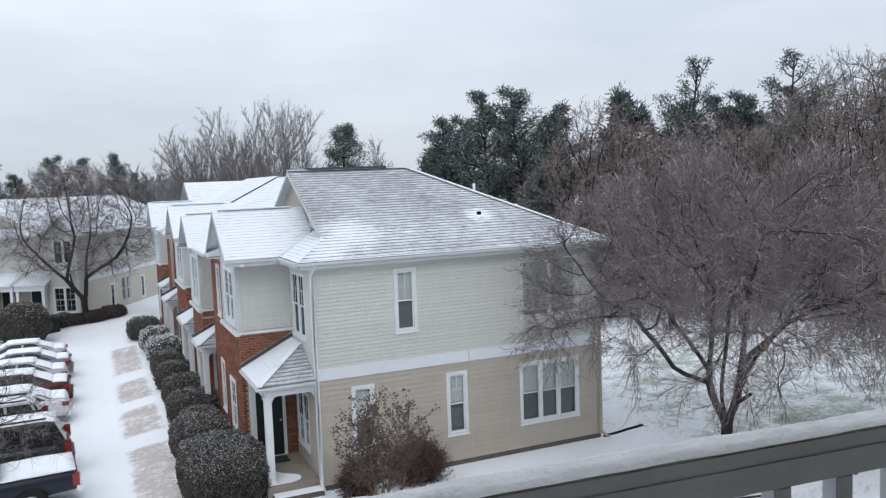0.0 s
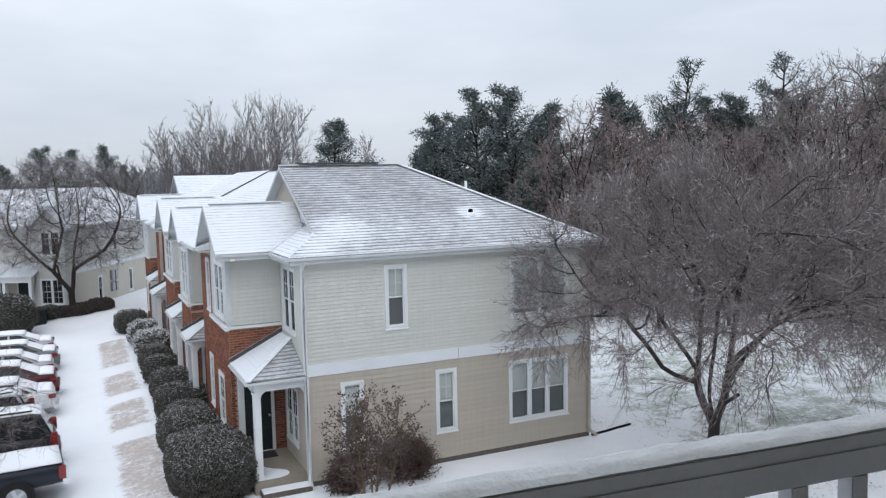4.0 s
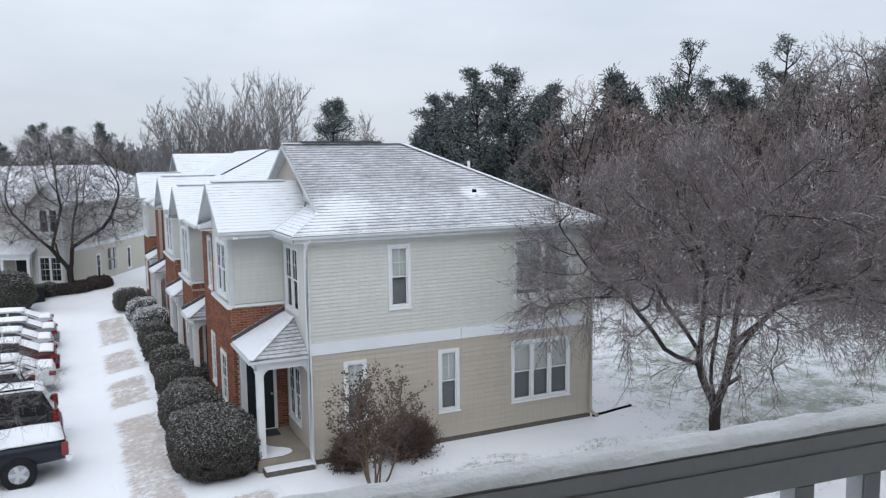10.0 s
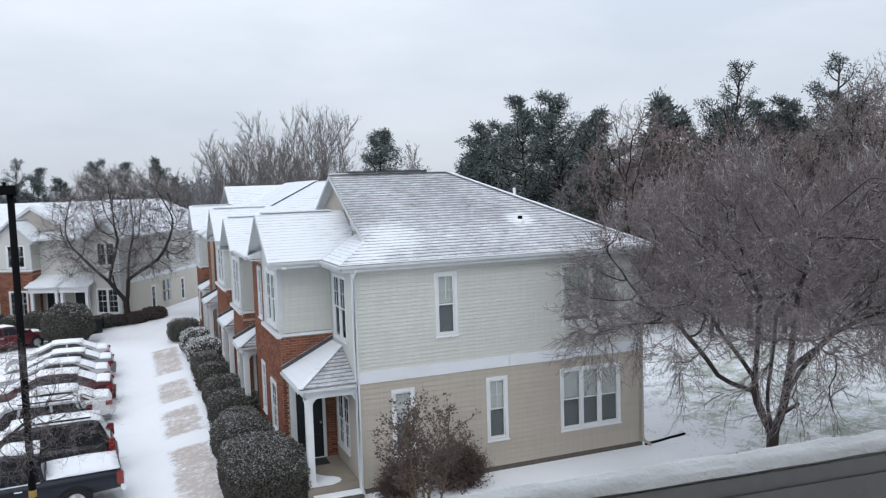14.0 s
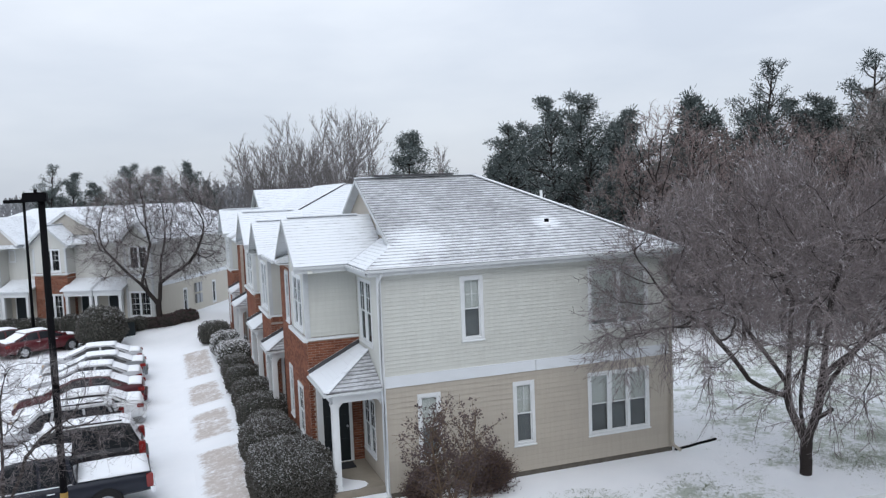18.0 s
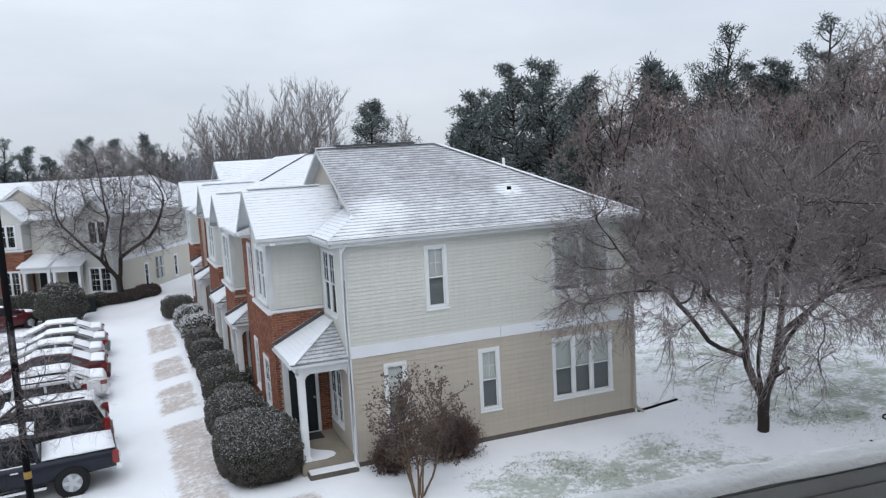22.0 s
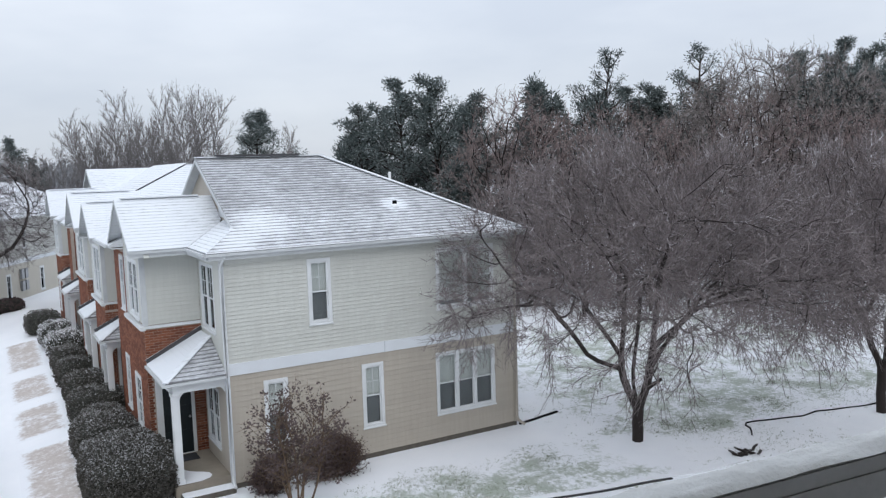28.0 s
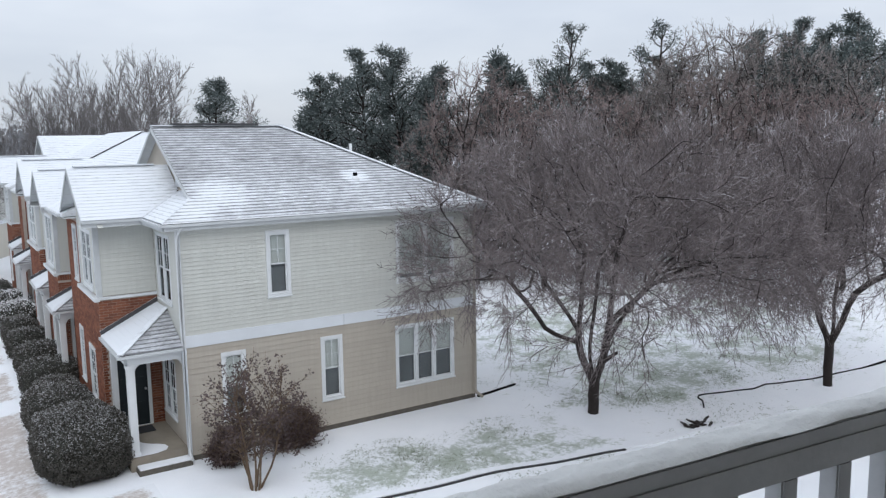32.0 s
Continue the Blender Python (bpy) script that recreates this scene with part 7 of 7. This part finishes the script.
strip("kerb", [(-2.5 + 0.5 * i, -3.35 - 0.0715 * i - 0.03 * math.sin(i * 0.3)) for i in range(24)], 0.07, 0.025, M_KERB, "dark wet kerb edge between lawn and drive", "kerb")
strip("kerb_snow", [(-2.5 + 0.5 * i, -3.20 - 0.0715 * i - 0.03 * math.sin(i * 0.3)) for i in range(29)], 0.18, 0.035, M_SNOW, "line of snow along the kerb", "snow")
strip("drain_hose", [(8.15 + 0.12 * i, -0.05 + 0.022 * i + 0.008 * math.sin(i)) for i in range(14)], 0.07, 0.045, M_BLACK, "black drain pipe lying from the downspout", "pipe", "")
strip("garden_hose", [(12.83, -4.18), (13.03, -4.0), (13.19, -3.83), (13.25, -3.63), (13.43, -3.5), (13.73, -3.52), (14.13, -3.62), (14.73, -3.74), (15.33, -3.94), (15.93, -3.9), (16.43, -4.06), (17.03, -4.12), (17.73, -4.26), (18.83, -4.43), (19.83, -4.6), (21.83, -4.78), (23.83, -5.08)], 0.035, 0.03, M_BLACK, "black hose lying across the snowy lawn", "hose", "")


def debris():
    """A broken branch lying on the lawn."""
    L = Limbs(77)
    for k in range(14):
        p = Vector((11.68 + L.r.gauss(0, 0.20), -4.95 + L.r.gauss(0, 0.08), float(ground_z(11.5, -4.9)) + 0.04))
        L.limb(p, Vector((L.r.uniform(-1, 1), L.r.uniform(-0.5, 0.5), L.r.uniform(-0.02, 0.08))).normalized(), L.r.uniform(0.12, 0.3), 0.042, 0.02, 3, 0.25, 0.08)
    return tagged(new("fallen_branch", L.mesh("fallen_branch", M_BARK, 5)), "dark broken branches lying on the snowy lawn", "branch", kind="stuff")


debris()


def slush_mat():
    """Grey slush pressed by tyres, broken by snow."""
    m, nt, b = node_mat("tyre_slush", 0.6, 0, 0.4)
    co = coords(nt)
    mid, fine = add_noise(nt, co, 0.9, 5.0, 0.6), add_noise(nt, co, 7.0, 5.0, 0.7)
    v = calc(nt, "ADD", calc(nt, "MULTIPLY", mid, 0.6), calc(nt, "MULTIPLY", fine, 0.4))
    nt.links.new(blend(nt, between(nt, v, 0.47, 0.66), (0.36, 0.365, 0.38), (0.76, 0.78, 0.81)), b.inputs["Base Color"])
    bump(nt, b, fine, 0.4, 0.02)
    return m


M_SLUSH = slush_mat()


def track(x0, y0, x1, y1, bow, width):
    """A tyre track bending through the lot's snow."""
    n = 40
    verts = []
    for i in range(n + 1):
        t = i / n
        d = Vector((x1 - x0, y1 - y0)).normalized()
        s = Vector((-d.y, d.x))
        p = Vector((x0, y0)).lerp(Vector((x1, y1)), t) + s * (bow * math.sin(math.pi * t) + 0.08 * noise.noise((t * 5, x0, y0)))
        w = width * (0.8 + 0.4 * noise.noise((t * 9, y0, x0))) / 2
        for e in (-w, w):
            q = p + s * e
            verts.append((q.x, q.y, float(ground_z(q.x, q.y)) + 0.012))
    faces = [(2 * i, 2 * i + 1, 2 * i + 3, 2 * i + 2) for i in range(n)]
    solid("tyre_track", verts, faces, M_SLUSH, tracks)


tracks = tagged(new("road"), "grey tyre tracks pressed into the snowy lot", "road", kind="structure")
for x0, y0, x1, y1, bow, w in ((-15.8, -2, -13.2, 24, 0.8, 0.3), (-14.2, -2, -11.9, 24, 0.8, 0.3), (-13.3, 0, -11.2, 22, 0.5, 0.2), (-12.2, 1, -10.8, 20, 0.7, 0.22), (-17.3, -2, -14.6, 26, 0.6, 0.25), (-11.3, 3.0, -10.9, 16, 0.4, 0.2), (-16.6, 0, -12.6, 22, 0.2, 0.25), (-13.0, 4, -11.6, 12, -0.5, 0.2), (-14.9, -3, -12.4, 20, 0.4, 0.35), (-12.9, -4, -11.9, 10, 0.3, 0.3), (-12.0, -3, -11.0, 8, 0.3, 0.28), (-11.2, -4, -10.6, 6, 0.2, 0.25), (-15.2, 2, -13.6, 24, 0.9, 0.3)):
    track(x0, y0, x1, y1, bow, w)
utility = thing("utility_box", "small dark green utility box beside the round shrub", "utility box", at=Matrix.Translation((-6.86, 30.8, -0.42)))
part("cabinet", box(-0.3, 0.3, -0.28, 0.28, 0.0, 0.84, None, 0.02), M_DOOR, utility)
part("lid", box(-0.33, 0.33, -0.31, 0.31, 0.84, 0.89, None, 0.02), M_CORE, utility)
spigot = thing("wall_box", "small dark box on the wall corner", "box", at=Matrix.Translation((8.13, 0.15, 0.55)))
part("cover", box(0.0, 0.1, 0.0, 0.14, 0.0, 0.2, None, 0.01), M_BLACK, spigot)


def lawn_grass():
    """Blades of winter grass standing through the thin snow of the lawn, in drifting patches."""
    rnd = random.Random(404)
    verts, faces = [], []
    while len(faces) < 42000:
        if rnd.random() < 0.62:
            x, y = rnd.uniform(1.0, 20.0), rnd.uniform(-6.2, -1.2)
        else:
            x, y = rnd.uniform(8.6, 24.0), rnd.uniform(-6.0, 8.0)
        if x > 9.5 and y < -3.2 and rnd.random() < 0.72:
            continue
        if x < 8.8 and y > -1.5 - 0.25 * math.sin(x * 1.3):
            continue
        near = math.exp(-(((x - 9.9) / 1.2) ** 2 + ((y + 3.2) / 0.7) ** 2)) + math.exp(-(((x - 17.7) / 1.2) ** 2 + ((y + 5.3) / 0.7) ** 2)) + math.exp(-(((x - 0.85) / 1.0) ** 2 + ((y + 2.4) / 0.6) ** 2))
        v = noise.noise(Vector((x * 0.55, y * 0.8, 1.7))) + 0.5 * noise.noise(Vector((x * 1.9 + y * 0.7, y * 2.6, 4.0))) + 0.3 * noise.noise(Vector((x * 6.0, y * 7.0, 9.0)))
        if v - 1.2 * near < rnd.uniform(-0.15, 0.75):
            continue
        z = float(ground_z(x, y)) - 0.004
        a = rnd.uniform(0, 6.283)
        for _ in range(3):
            a += rnd.uniform(-0.6, 0.6)
            d = Vector((math.cos(a), math.sin(a), rnd.uniform(0.2, 1.0))).normalized() * rnd.uniform(0.025, 0.06)
            s = Vector((-math.sin(a), math.cos(a), 0)) * rnd.uniform(0.003, 0.007)
            c = Vector((x + rnd.gauss(0, 0.02), y + rnd.gauss(0, 0.02), z))
            i = len(verts)
            verts += [c - s, c + s, c + d + s * 0.4, c + d - s * 0.4]
            faces.append((i, i + 1, i + 2, i + 3))
    tagged(solid("lawn_grass", verts, faces, M_GRASS), "grey-green winter grass poking through thin snow", "grass", kind="stuff")


lawn_grass()


# ---- the balcony from which the view is seen ----
RY, RZ, RH = -17.463, 6.8526, -0.083
rail_m = Matrix.Translation((-4.0, RY, 0)) @ Matrix.Rotation(math.atan(RH), 4, "Z")
balcony = thing("balcony", "painted timber balcony with railing, deck and plain wall", "balcony")
part("top_rail", box(-4.5, 6.0, 0.0, 0.058, RZ - 0.0272, RZ, rail_m, 0.004), M_RAIL, balcony, "grey painted top rail")
part("under_rail", box(-4.5, 6.0, 0.004, 0.042, RZ - 0.0746, RZ - 0.0277, rail_m, 0.003), M_RAIL, balcony)
part("bottom_rail", box(-4.5, 6.0, 0.006, 0.044, RZ - 0.95, RZ - 0.91, rail_m, 0.004), M_RAIL, balcony)
bal = None
for k in range(-28, 46):
    u = 1.015 + 0.124 * k
    if -4.4 < u < 5.9:
        b = box(-0.034, 0.0, 0.008, 0.042, RZ - 0.911, RZ - 0.074, None, 0.003)
        if bal is None:
            bal = mesh_of("baluster", b, M_RAIL)
        else:
            b.free()
        ob = new("baluster", bal)
        ob.parent = balcony
        ob.matrix_local = rail_m @ Matrix.Translation((u, 0, 0))


def rail_snow():
    """Snow lying along the top rail, rounded and uneven."""
    bm = bmesh.new()
    rings = []
    n = 900
    for i in range(n + 1):
        u = -4.5 + 10.5 * i / n
        row = []
        for j in range(9):
            a = j / 8
            w = -0.0015 + 0.060 * a
            edge = 0.006 * noise.noise((u * 9, a * 2, 3.1)) * (1 if j in (0, 8) else 0.3)
            h = 0.011 * math.sin(math.pi * min(max(a, 0.0), 1.0)) ** 0.45
            h *= 0.85 + 0.40 * noise.noise((u * 3.2, a * 1.5, 0.0)) + 0.40 * noise.noise((u * 17, a * 4, 5.0)) + 0.3 * noise.noise((u * 45, a * 9, 2.0))
            row.append(bm.verts.new(rail_m @ Vector((u, w + edge, RZ + 0.001 + max(h, 0.0)))))
        rings.append(row)
    for a, b in zip(rings, rings[1:]):
        for j in range(8):
            bm.faces.new((a[j], b[j], b[j + 1], a[j + 1])).smooth = True
    bmesh.ops.recalc_face_normals(bm, faces=bm.faces)
    return bm


tagged(new("rail_snow", mesh_of("rail_snow", rail_snow(), M_RAILSNOW)), "uneven ridge of snow lying along the top rail", "snow")
part("deck", box(-4.5, 6.0, -1.9, 0.05, RZ - 1.16, RZ - 1.02, rail_m), M_RAIL, balcony)
# out of view: wall and ceiling added to keep skylight off the rail's inner faces
part("back_wall", box(-14.5, 16.0, -2.1, -1.9, -0.8, 10.2, rail_m), M_SIDE_LO, balcony, "unseen plain wall that shades the rail from behind")
part("unseen_shade_ceiling", box(-4.5, 6.0, -1.9, 0.12, 9.2, 9.3, rail_m), M_WHITE, balcony)
for u in (-4.45, 5.85):
    part("post", box(u, u + 0.12, 0.0, 0.05, -0.8, 9.2, rail_m), M_RAIL, balcony)
